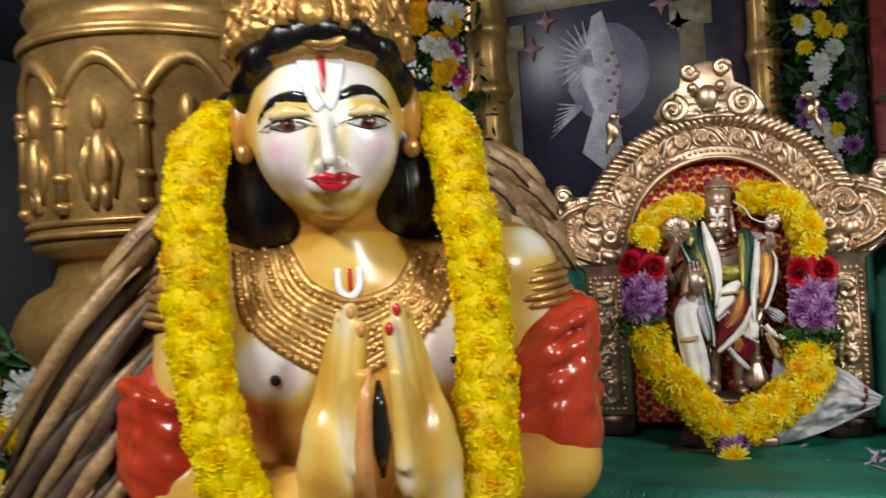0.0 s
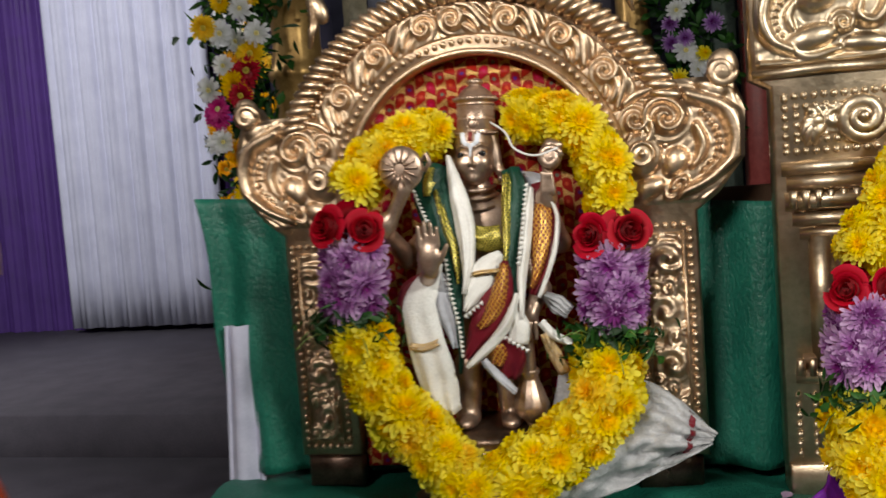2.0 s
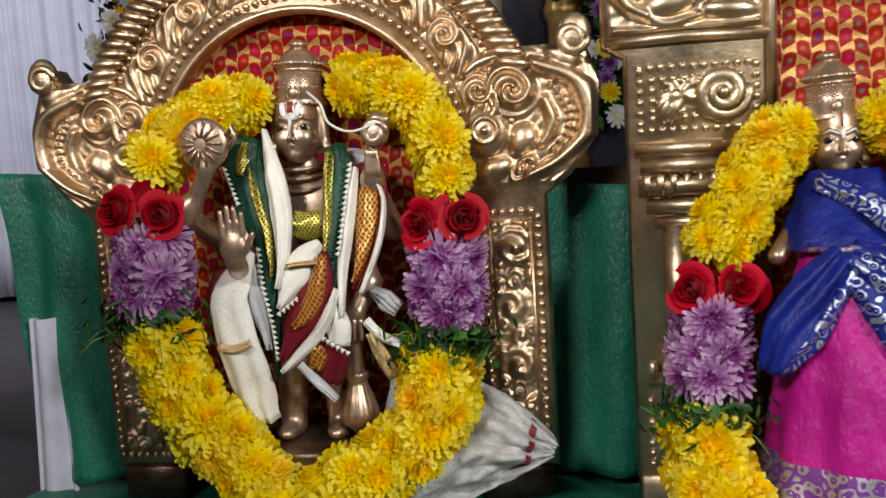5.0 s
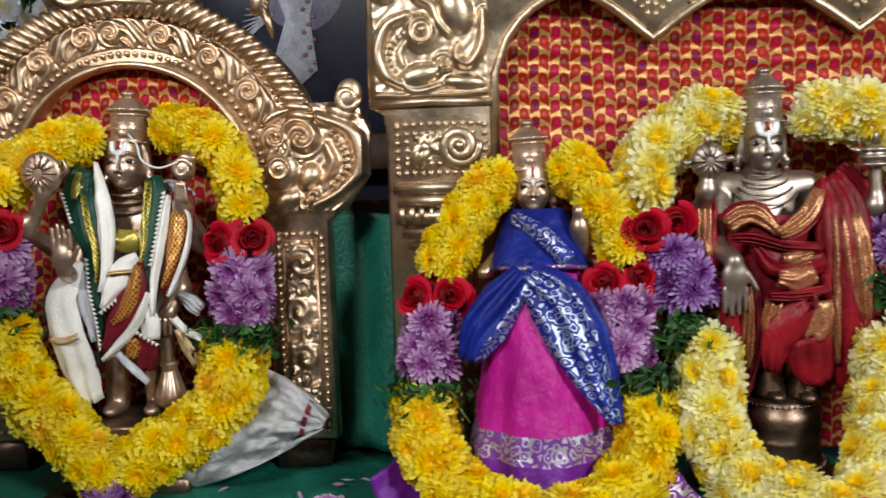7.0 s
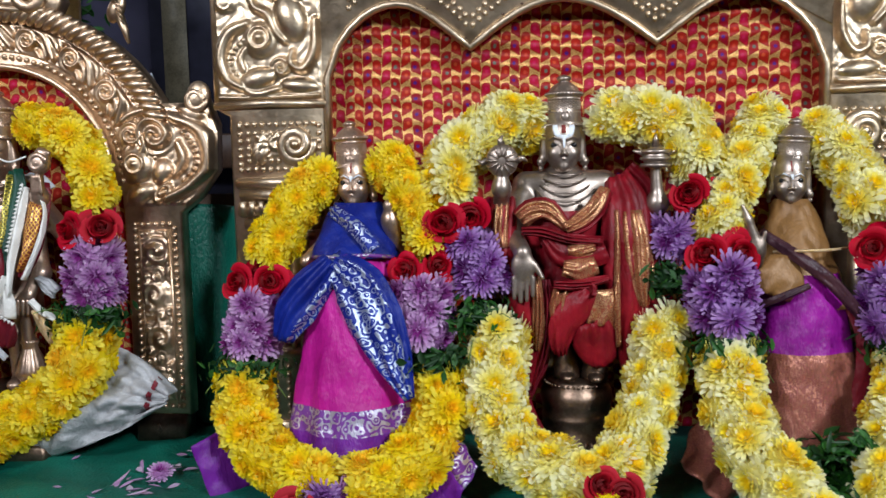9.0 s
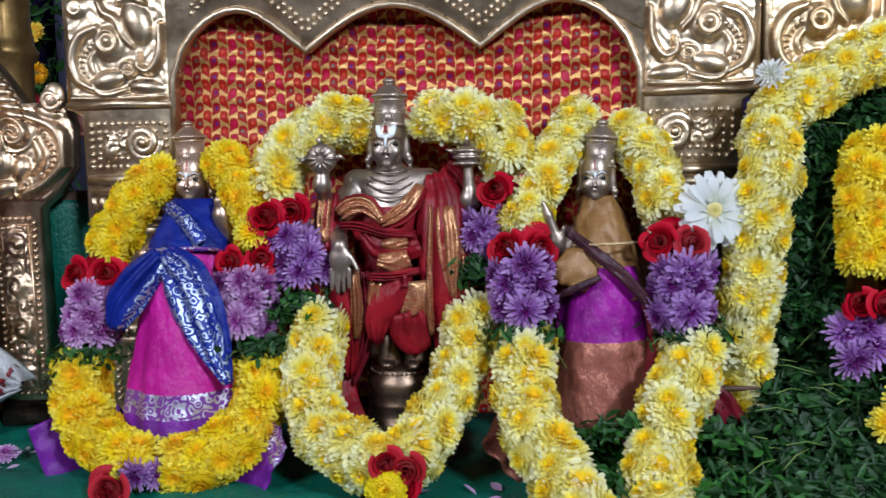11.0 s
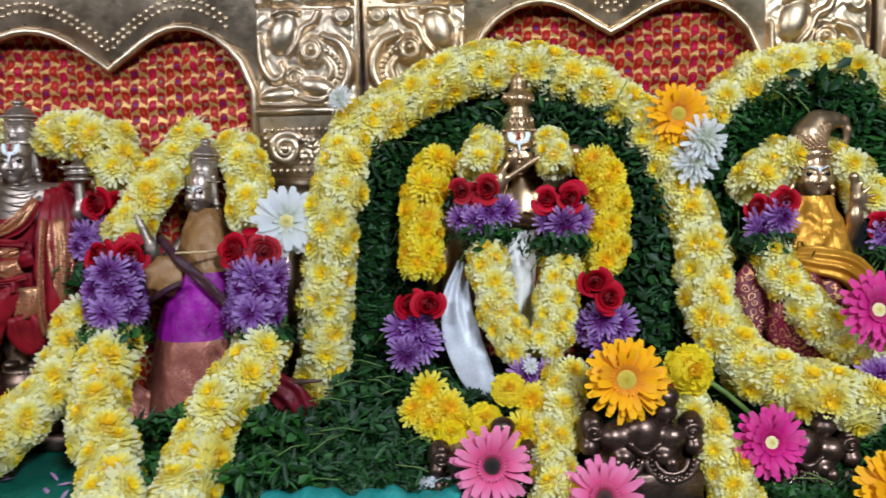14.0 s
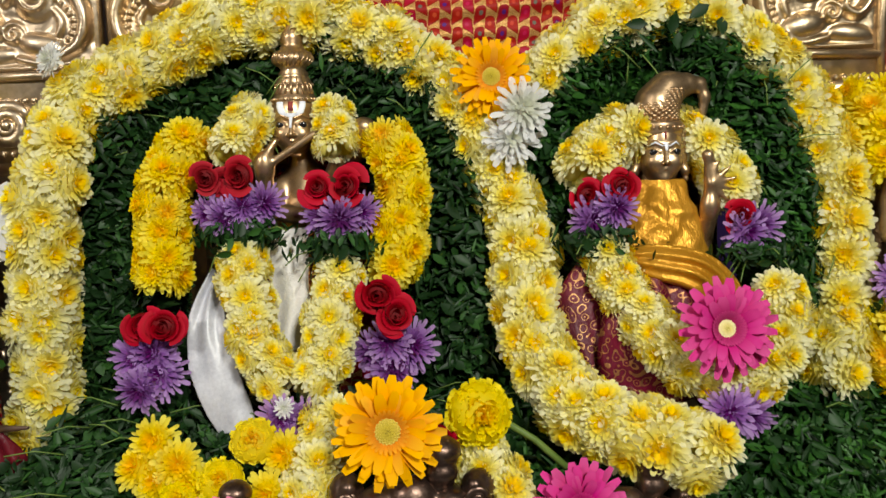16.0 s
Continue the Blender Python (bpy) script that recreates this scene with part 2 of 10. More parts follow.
LILAC = petal_mat("lilac_petal", (0.24, 0.03, 0.22), (0.48, 0.20, 0.50), (0.72, 0.48, 0.74), 0.6, 0.42, 0.3, (0.20, 0.42, 0.85))
ROSE = petal_mat("rose_petal", (0.16, 0.001, 0.004), (0.36, 0.003, 0.012), (0.50, 0.008, 0.030), 0.6, 0.16, 0.16)
ORANGE = petal_mat("orange_petal", (0.80, 0.25, 0.0), (0.88, 0.37, 0.0), (0.92, 0.46, 0.0), 0.6, 0.2, 0.12)
PINK = petal_mat("pink_petal", (0.60, 0.05, 0.15), (0.74, 0.13, 0.28), (0.80, 0.25, 0.42), 0.6, 0.2, 0.12)
MAGENTA = petal_mat("magenta_petal", (0.42, 0.008, 0.12), (0.58, 0.03, 0.20), (0.68, 0.075, 0.29), 0.6, 0.2, 0.12)
WHITE = petal_mat("white_petal", (0.70, 0.72, 0.60), (0.82, 0.83, 0.82), (0.88, 0.89, 0.92), 0.6, 0.48)
DISC = petal_mat("flower_disc", (0.16, 0.12, 0.02), (0.48, 0.37, 0.05), (0.64, 0.50, 0.12), 0.8, 0.05)
DISC_PALE = petal_mat("pale_flower_disc", (0.40, 0.34, 0.06), (0.66, 0.56, 0.22), (0.78, 0.70, 0.42), 0.8, 0.05)
DISC_DARK = petal_mat("dark_flower_disc", (0.01, 0.008, 0.008), (0.03, 0.02, 0.02), (0.16, 0.05, 0.05), 0.8, 0.05)
CURTAIN = plain("white_curtain", (0.48, 0.50, 0.66), (0.60, 0.62, 0.78), 0.7, 0.0, 6.0, 200.0, 0.2)
VIOLET = plain("violet_cloth", (0.055, 0.018, 0.16), (0.09, 0.035, 0.24), 0.6, 0.0, 6.0, 200.0, 0.2)
# Near-black on purpose: less bounce from the unseen walls deepens the shadows.
PLASTER_DARK = plain("plaster", (0.075, 0.072, 0.075), (0.12, 0.116, 0.12), 0.8, 0.0, 3.0, 60.0, 0.2)
FLOORING = plain("floor_stone", (0.08, 0.075, 0.08), (0.14, 0.135, 0.14), 0.35, 0.0, 5.0, 90.0, 0.1)
WOOD_DARK = plain("dark_wood", (0.045, 0.022, 0.012), (0.11, 0.055, 0.03), 0.5, 0.0, 20.0, 180.0, 0.3, 0.001, None, (1, 1, 0.2))
STEP_CLOTH = plain("grey_step_cloth", (0.06, 0.055, 0.075), (0.11, 0.10, 0.13), 0.75, 0.0, 8.0, 220.0, 0.3)


# ---- modelling kit ----
class Geo:
    """Collects vertices and faces of one mesh, with a material for each face and a value from root to tip."""

    def __init__(self):
        self.v, self.f, self.m, self.mats, self.a = [], [], [], [], []

    def put(self, verts, faces, mat, along=None):
        k = len(self.v)
        if mat not in self.mats:
            self.mats.append(mat)
        i = self.mats.index(mat)
        self.v.extend(tuple(p) for p in verts)
        self.a.extend(along if along is not None else [0.5] * len(verts))
        self.f.extend(tuple(k + q for q in f) for f in faces)
        self.m.extend([i] * len(faces))
        return self

    def ball(self, c, r, mat, seg=12, rings=8, rot=None):
        r = (r, r, r) if isinstance(r, (int, float)) else r
        c, vs, fs = Vector(c), [], []
        for j in range(rings + 1):
            th = math.pi * j / rings
            for i in range(seg):
                ph = 2 * math.pi * i / seg
                p = Vector((r[0] * math.sin(th) * math.cos(ph), r[1] * math.sin(th) * math.sin(ph), r[2] * math.cos(th)))
                vs.append(c + (rot @ p if rot else p))
        for j in range(rings):
            for i in range(seg):
                n = (i + 1) % seg
                fs.append((j * seg + i, (j + 1) * seg + i, (j + 1) * seg + n, j * seg + n))
        return self.put(vs, fs, mat)

    def tube(self, pts, rad, mat, seg=8, flat=1.0, side=None, along=None):
        """A round or flattened tube along points; flat squeezes it along side."""
        pts = [Vector(p) for p in pts]
        n = len(pts)
        rad = [rad] * n if isinstance(rad, (int, float)) else rad
        vs, fs, al = [], [], []
        ref = Vector(side) if side else None
        for i, p in enumerate(pts):
            t = (pts[min(i + 1, n - 1)] - pts[max(i - 1, 0)]).normalized()
            if side:
                a = (ref - t * ref.dot(t)).normalized()
            else:
                if ref is None:
                    ref = t.orthogonal()
                a = (ref - t * ref.dot(t)).normalized()
                ref = a
            b = t.cross(a)
            for k in range(seg):
                w = 2 * math.pi * k / seg
                vs.append(p + a * (math.cos(w) * rad[i] * flat) + b * (math.sin(w) * rad[i]))
                al.append(along[i] if along else 0.5)
        for i in range(n - 1):
            for k in range(seg):
                q = (k + 1) % seg
                fs.append((i * seg + k, i * seg + q, (i + 1) * seg + q, (i + 1) * seg + k))
        fs.append(tuple(reversed(range(seg))))
        fs.append(tuple((n - 1) * seg + k for k in range(seg)))
        return self.put(vs, fs, mat, al)

    def lathe(self, prof, c, mat, seg=28, squash=1.0, wave=0.0, lobes=0, rot=None):
        """A turned shape from (radius, height) steps; wave and lobes flute it."""
        c, vs, fs, n = Vector(c), [], [], len(prof)
        for r, z in prof:
            for k in range(seg):
                w = 2 * math.pi * k / seg
                q = r * (1 + wave * math.cos(lobes * w)) if lobes else r
                p = Vector((q * math.cos(w), q * math.sin(w) * squash, z))
                vs.append(c + (rot @ p if rot else p))
        for i in range(n - 1):
            for k in range(seg):
                q = (k + 1) % seg
                fs.append((i * seg + k, i * seg + q, (i + 1) * seg + q, (i + 1) * seg + k))
        fs.append(tuple(reversed(range(seg))))
        fs.append(tuple((n - 1) * seg + k for k in range(seg)))
        return self.put(vs, fs, mat)

    def sheet(self, fn, nu, nv, mat, thick=0.0, closed=False):
        """A grid from a function of two values in 0..1; thick gives it a back face."""
        g = [[Vector(fn(i / nu, j / nv)) for i in range(nu + 1)] for j in range(nv + 1)]
        vs = [p for row in g for p in row]
        w = nu + 1
        fs = [(j * w + i, j * w + i + 1, (j + 1) * w + i + 1, (j + 1) * w + i) for j in range(nv) for i in range(nu)]
        if thick:
            k = len(vs)
            for j in range(nv + 1):
                for i in range(nu + 1):
                    du = g[j][min(i + 1, nu)] - g[j][max(i - 1, 0)]
                    dv = g[min(j + 1, nv)][i] - g[max(j - 1, 0)][i]
                    vs.append(g[j][i] - du.cross(dv).normalized() * thick)
            fs += [tuple(k + q for q in reversed(f)) for f in fs[:nu * nv]]
            edge = [i for i in range(w)] + [j * w + nu for j in range(1, nv + 1)] + [nv * w + i for i in range(nu - 1, -1, -1)] + [j * w for j in range(nv - 1, 0, -1)]
            for a, b in zip(edge, edge[1:] + edge[:1]):
                fs.append((a, k + a, k + b, b))
        return self.put(vs, fs, mat)

    def slab(self, outline, y0, y1, mat, bevel=0.003):
        """A plate with a flat front at y0 and back at y1, cut to an outline of (x, z) steps."""
        from mathutils.geometry import tessellate_polygon
        pts = [Vector((x, z)) for x, z in outline]
        n = len(pts)
        area = sum(pts[i - 1].x * pts[i].y - pts[i].x * pts[i - 1].y for i in range(n))
        if area < 0:
            pts.reverse()
        ins = []
        for i in range(n):
            a, b, c = pts[i - 1], pts[i], pts[(i + 1) % n]
            d1, d2 = (b - a).normalized(), (c - b).normalized()
            nn = Vector((-d1.y - d2.y, d1.x + d2.x))
            ins.append(b + nn.normalized() * bevel if nn.length > 1e-6 else b)
        vs = [(p.x, y0, p.y) for p in ins] + [(p.x, y0 + bevel, p.y) for p in pts] + [(p.x, y1, p.y) for p in pts]
        tri = tessellate_polygon([[Vector((p.x, p.y, 0)) for p in pts]])
        fs = []
        for t in tri:
            a, b, c = (pts[q] for q in t)
            t = t if (b - a).cross(c - a) > 0 else tuple(reversed(t))
            fs.append(tuple(t))
            fs.append(tuple(2 * n + q for q in reversed(t)))
        for i in range(n):
            j = (i + 1) % n
            fs.append((i, n + i, n + j, j))
            fs.append((n + i, 2 * n + i, 2 * n + j, n + j))
        return self.put(vs, fs, mat)

    def box(self, lo, hi, mat, bevel=0.004):
        return self.slab([(lo[0], lo[2]), (hi[0], lo[2]), (hi[0], hi[2]), (lo[0], hi[2])], lo[1], hi[1], mat, bevel)

    def mesh(self, name, smooth=True):
        me = bpy.data.meshes.new(name)
        me.from_pydata(self.v, [], self.f)
        for m in self.mats:
            me.materials.append(m)
        me.polygons.foreach_set("material_index", self.m)
        me.polygons.foreach_set("use_smooth", [smooth] * len(self.f))
        at = me.attributes.new("along", "FLOAT", "POINT")
        at.data.foreach_set("value", self.a)
        me.update()
        return me


def part(name, geo, parent=None, label="", smooth=True):
    ob = new(name, geo if isinstance(geo, bpy.types.Mesh) else geo.mesh(name, smooth))
    ob.parent = parent
    if label:
        tagged(ob, label)
    return ob


def thing(name, at, label, category, group="", kind=""):
    ob = new(name)
    ob.location = at
    ob.empty_display_size = 0.05
    return tagged(ob, label, category, group, kind)


def piece(name, geo, parent, label=""):
    """A part made in world places, hung under a thing whose Empty stands elsewhere."""
    ob = part(name, geo, parent, label)
    ob.matrix_parent_inverse = Matrix.Translation(parent.location).inverted()
    return ob


def curve_through(pts, step):
    """Evenly spaced points on a smooth line through pts."""
    p = [Vector(q) for q in pts]
    p = [p[0] * 2 - p[1]] + p + [p[-1] * 2 - p[-2]]
    fine = []
    for i in range(1, len(p) - 2):
        a, b, c, d = p[i - 1:i + 3]
        for k in range(24):
            t = k / 24
            fine.append(0.5 * (2 * b + (c - a) * t + (2 * a - 5 * b + 4 * c - d) * t * t + (3 * b - a - 3 * c + d) * t ** 3))
    fine.append(p[-2])
    out, left = [fine[0]], step
    for a, b in zip(fine, fine[1:]):
        d = (b - a).length
        while d >= left:
            a = a + (b - a) * (left / d)
            d -= left
            out.append(a.copy())
            left = step
        left -= d
    return out


def frame_on(normal, spin=0.0):
    """A turn that brings z onto normal."""
    return Vector(normal).to_track_quat("Z", "Y").to_matrix() @ Matrix.Rotation(spin, 3, "Z")


# ---- flowers ----
rng = random.Random(7)


def petal_strip(g, rot, r0, el0, el1, length, width, mat, a0=0.0, a1=1.0, cup=0.25, steps=3, blunt=0.6):
    """One petal, leaving the heart at r0 and bending from slope el0 to el1."""
    vs, al, r, z = [], [], r0, 0.0
    for k in range(steps + 1):
        t = k / steps
        w = width * (0.30 + 0.70 * math.sin(math.pi * min(1.0, 0.16 + 0.60 * t))) * (1 if k < steps else blunt)
        for s in (-1, 0, 1):
            lift = cup * w * abs(s)
            vs.append(rot @ Vector((r, s * w / 2, z + lift)))
            al.append(a0 + (a1 - a0) * t)
        el = el0 + (el1 - el0) * t
        r += math.cos(el) * length / steps
        z += math.sin(el) * length / steps
    fs = [(3 * k + s, 3 * k + s + 3, 3 * k + s + 4, 3 * k + s + 1) for k in range(steps) for s in (0, 1)]
    g.put(vs, fs, mat, al)


def chrysanthemum(mat, seed, counts=(9, 13, 16, 18, 19, 17), width=0.20, dome=0.44, length=0.47):
    """A double flower of unit radius with its heart up the z axis: rings of broad scooped petals on a dome."""
    q, g = random.Random(seed), Geo()
    for k, n in enumerate(counts):
        reach = (k + 0.7) / len(counts)
        for i in range(n):
            el = math.radians(74 - 70 * reach ** 1.25 + q.uniform(-12, 12))
            rot = Matrix.Rotation(2 * math.pi * (i + 0.5 * k + q.uniform(-0.32, 0.32)) / n, 3, "Z") @ Matrix.Rotation(q.uniform(-0.45, 0.45), 3, "X")
            ln, w = length * (0.5 + 0.5 * reach) * q.uniform(0.8, 1.18), width * (0.70 + 0.30 * reach) * q.uniform(0.8, 1.2)
            r, z, vs, al = 0.62 * reach - 0.03, dome * math.cos(reach * 1.45), [], []
            for j, t in enumerate((0.0, 0.45, 0.82, 1.0)):
                ww = w * (0.50, 0.92, 1.0, 0.62)[j]
                dip = (0.0, -0.045, -0.04, q.uniform(-0.03, 0.03))[j]
                vs += [rot @ Vector((r, -ww / 2, 0)), rot @ Vector((r + (0.03 if j == 3 else 0), 0, dip)), rot @ Vector((r, ww / 2, 0))]
                for p in vs[-3:]:
                    p.z += z
                al += [min(1.0, reach * (0.62 + 0.42 * t))] * 3
                e = el - t * q.uniform(-0.1, 0.7)
                st = (0.45, 0.37, 0.18, 0)[j]
                r, z = r + math.cos(e) * ln * st, z + math.sin(e) * ln * st
            g.put(vs, [f for b in (0, 3, 6) for f in ((b, b + 3, b + 4, b + 1), (b + 1, b + 4, b + 5, b + 2))], mat, al)
    k = len(g.v)
    g.ball((0, 0, 0.0), (0.68, 0.68, dome), mat, 14, 6)
    g.a[k:] = [0.45] * (len(g.v) - k)
    return g


def pompon(mat, seed):
    """A ruffled marigold head of unit radius, a thick cushion of short broad petals."""
    q, g = random.Random(seed), Geo()
    for n, reach, el in ((9, .12, 70), (15, .30, 64), (20, .48, 54), (24, .66, 42), (27, .82, 26), (27, .95, 6), (20, .9, -25)):
        for i in range(n):
            rot = Matrix.Rotation(2 * math.pi * (i + q.uniform(-0.35, 0.35)) / n, 3, "Z") @ Matrix.Rotation(q.uniform(-0.7, 0.7), 3, "X")
            e, k = math.radians(el + q.uniform(-14, 14)), len(g.v)
            petal_strip(g, rot, 0.75 * reach - 0.1, e, e - q.uniform(-0.4, 0.7), 0.32 * q.uniform(0.8, 1.15), 0.25 * q.uniform(0.8, 1.2), mat, 0.2 * reach, 0.3 + 0.7 * reach * q.uniform(0.7, 1.1), 0.35, 2, 1.0)
            up = 0.42 * math.cos(min(1.0, reach) * math.pi / 2)
            for j in range(k, len(g.v)):
                x, y, z = g.v[j]
                g.v[j] = (x, y, z + up)
    k = len(g.v)
    g.ball((0, 0, 0.02), (0.86, 0.86, 0.54), mat, 16, 8)
    g.a[k:] = [0.5] * (len(g.v) - k)
    return g


def rose(mat, seed):
    """A half-open rose of unit radius: petals wrapped round a tight heart, the outer ones curling out."""
    q, g = random.Random(seed), Geo()
    g.ball((0, 0, 0.22), (0.62, 0.62, 0.30), mat, 14, 8)
    g.a[:] = [0.05] * len(g.v)
    for k in range(15):
        t = k / 14
        ang, r = k * 2.4 + q.uniform(-0.8, 0.8), 0.05 + 0.70 * t ** 0.85
        height, spread = 0.86 - 0.38 * t + q.uniform(-.07, .07), (1.5 - 0.75 * t) * q.uniform(0.85, 1.15)
        lean, ph = q.uniform(-.20, .24), q.uniform(0, 6.3)
        vs, al = [], []
        for j in range(6):
            s = j / 5
            for i in range(8):
                w = (i / 7 - 0.5) * 2
                a = ang + w * spread * (0.75 + 0.25 * s)
                curl = (0.34 * t * t + 0.04) * s ** 4 * (1 - 0.4 * w * w)
                rr = r * (0.78 + 0.22 * s) + curl + lean * s * t + 0.025 * math.sin(3 * w + ph) * s
                z = height * s * (1 - 0.20 * w * w) - 0.26 * t * t * s ** 5 + 0.05 + 0.03 * math.sin(4 * w + ph) * s
                vs.append((rr * math.cos(a), rr * math.sin(a), z))
                al.append(0.02 + 0.45 * s * s + 0.45 * t * s)
        fs = [(j * 8 + i, j * 8 + i + 1, (j + 1) * 8 + i + 1, (j + 1) * 8 + i) for j in range(5) for i in range(7)]
        g.put(vs, fs, mat, al)
    return g


def ray_flower(petal, disc, seed, counts=(23, 22, 18), disc_r=0.23, width=0.185, droop=0.10, inner=26, loose=None):
    """A gerbera or daisy of unit radius: rings of long petals round a domed disc."""
    q = random.Random(seed)
    g, h = Geo(), Geo()
    for layer, n in enumerate(counts):
        for i in range(n):
            rot = Matrix.Rotation(2 * math.pi * (i + 0.5 * layer + q.uniform(-0.22, 0.22)) / n, 3, "Z") @ Matrix.Rotation(q.uniform(-0.3, 0.3), 3, "X")
            e = math.radians(8 + 13 * layer + q.uniform(-6, 6))
            k = g if loose is None else Geo()
            petal_strip(k, rot, disc_r * 0.7, e, e - droop - q.uniform(0, 0.35), (0.86 - 0.12 * layer) * q.uniform(0.9, 1.05), width * q.uniform(0.85, 1.15), petal, 0.1, 1.0, 0.10, 6, 0.72)
            if loose is not None:
                loose.append(k)
    for i in range(inner):
        rot = Matrix.Rotation(2 * math.pi * i / max(inner, 1), 3, "Z")
        petal_strip(g, rot, disc_r * 0.75, 0.9, 0.3, 0.28, 0.10, petal, 0.1, 0.7, 0.2, 2, 0.5)
    h.ball((0, 0, 0.02), (disc_r, disc_r, disc_r * 0.42), disc, 16, 8)
    for i in range(90):
        r, a = disc_r * math.sqrt((i + 0.5) / 90), i * 2.39996
        z = 0.02 + disc_r * 0.42 * math.sqrt(max(0.0, 1 - (r / disc_r) ** 2))
        s = 0.028
        h.put([(r * math.cos(a) + dx * s, r * math.sin(a) + dy * s, z + dz) for dx, dy, dz in ((-1, 0, -.01), (0, -1, -.01), (1, 0, -.01), (0, 1, -.01), (0, 0, .05))],
              [(0, 1, 4), (1, 2, 4), (2, 3, 4), (3, 0, 4)], disc, [0.2 + 0.7 * (r / disc_r)] * 5)
    return g, h


def one_leaf(g, c, normal, size, q, mat=None):
    m = frame_on(normal, q.uniform(0, 6.3))
    b, tone = q.uniform(-0.25, 0.3), q.uniform(0.0, 0.95) ** 1.5
    w = 0.235 * q.uniform(0.75, 1.3)
    if q.random() < 0.40:
        w, size, b = w * 0.42, size * 1.35, b * 2.2
    pts = [(-0.5, 0, 0), (-0.15, -w, 0.06), (0.2, -w * 0.85, 0.05 + b * 0.2), (0.55, 0, b * 0.6), (0.2, w * 0.85, 0.05 + b * 0.2), (-0.15, w, 0.06), (0.05, 0, -0.05 + b * 0.1)]
    g.put([c + m @ (Vector(p) * size) for p in pts], [(0, 1, 6), (1, 2, 6), (2, 3, 6), (3, 4, 6), (4, 5, 6), (5, 0, 6)], mat or LEAF, [tone] * 7)


FLOWER = {
    "yellow": [chrysanthemum(YELLOW, s).mesh("yellow_chrysanthemum") for s in range(4)],
    "pale": [chrysanthemum(PALE, 10 + s, width=0.215, dome=0.46, length=0.50).mesh("pale_chrysanthemum") for s in range(4)],
    "purple": [chrysanthemum(PURPLE, 20 + s, (6, 9, 12, 14, 16, 16), 0.175, 0.26, 0.58).mesh("purple_chrysanthemum") for s in range(3)],
    "lilac": [chrysanthemum(LILAC, 26 + s, (6, 9, 12, 15, 17, 17), 0.19, 0.28, 0.56).mesh("lilac_chrysanthemum") for s in range(3)],
    "white": [chrysanthemum(WHITE, 30, (6, 9, 12, 14, 15, 14), 0.21, 0.30, 0.58).mesh("white_chrysanthemum")],
    "rose": [rose(ROSE, 40 + s).mesh("rose") for s in range(3)],
    "marigold": [pompon(MARIGOLD, 50 + s).mesh("marigold") for s in range(3)],
}
NAMES = {"yellow": "chrysanthemum", "pale": "chrysanthemum", "purple": "chrysanthemum", "lilac": "chrysanthemum", "white": "chrysanthemum", "rose": "rose", "marigold": "marigold"}


def bloom(kind, c, normal, r, parent, name=""):
    ob = new(name or NAMES[kind], rng.choice(FLOWER[kind]))
    ob.parent = parent
    ob.matrix_basis = Matrix.LocRotScale(Vector(c) - parent.location, frame_on(normal, rng.uniform(0, 6.28)).to_quaternion(), (r, r, r * rng.uniform(0.85, 1.1)))
    return ob


def flower_run(parent, kind, pts, tube=0.0175, r=0.0250, step=0.0245, ring=5):
    """Flowers packed round a string that follows pts."""
    line = curve_through(pts, step)
    for i, c in enumerate(line):
        t = (line[min(i + 1, len(line) - 1)] - line[max(i - 1, 0)]).normalized()
        a = Vector((0, -1, 0))
        a = (a - t * a.dot(t)).normalized() if abs(a.dot(t)) < 0.95 else t.orthogonal()
        b = t.cross(a)
        for k in range(ring):
            w = 2 * math.pi * (k + (0.5 if i % 2 else 0.0) + rng.uniform(-0.22, 0.22)) / ring
            d = a * math.cos(w) + b * math.sin(w)
            d = (d + t * rng.uniform(-0.25, 0.25)).normalized()
            bloom(kind, c + d * tube * rng.uniform(0.75, 1.05) + t * rng.uniform(-0.3, 0.3) * step, d, r * rng.uniform(0.86, 1.14), parent)


def leaf_tuft(parent, c, size, n=420, leaf=0.0130, label=""):
    g = Geo()
    q = random.Random(int(abs(c[0] * 7919 + c[2] * 104729)))
    for _ in range(n):
        d = Vector((q.gauss(0, 1), q.gauss(0, 0.8) - 0.25, q.gauss(0, 0.8)))
        p = Vector(c) + Vector((d.x * size[0], d.y * size[1], d.z * size[2])) * 0.45
        one_leaf(g, p, d + Vector((q.uniform(-1, 1), -0.4, q.uniform(-1, 1))), leaf * q.uniform(0.6, 1.2), q)
    for _ in range(9):
        d = Vector((q.uniform(-1, 1), q.uniform(-1, 0.2), q.uniform(-1, 0.6)))
        p = Vector(c) + Vector((d.x * size[0], d.y * size[1], d.z * size[2])) * 0.6
        g.tube([p, p + d * 0.015, p + d * 0.024 + Vector((0, 0, -0.006))], 0.0006, STEM, 4)
    return piece("leaf_tuft", g, parent, label or "dark green basil leaf tuft")


def cluster(parent, kind, spots, r, out=(0, -1, 0.12)):
    for c in spots:
        n = Vector(out) + Vector((rng.uniform(-0.35, 0.35), 0, rng.uniform(-0.3, 0.3)))
        bloom(kind, c, n, r * rng.uniform(0.92, 1.1), parent)


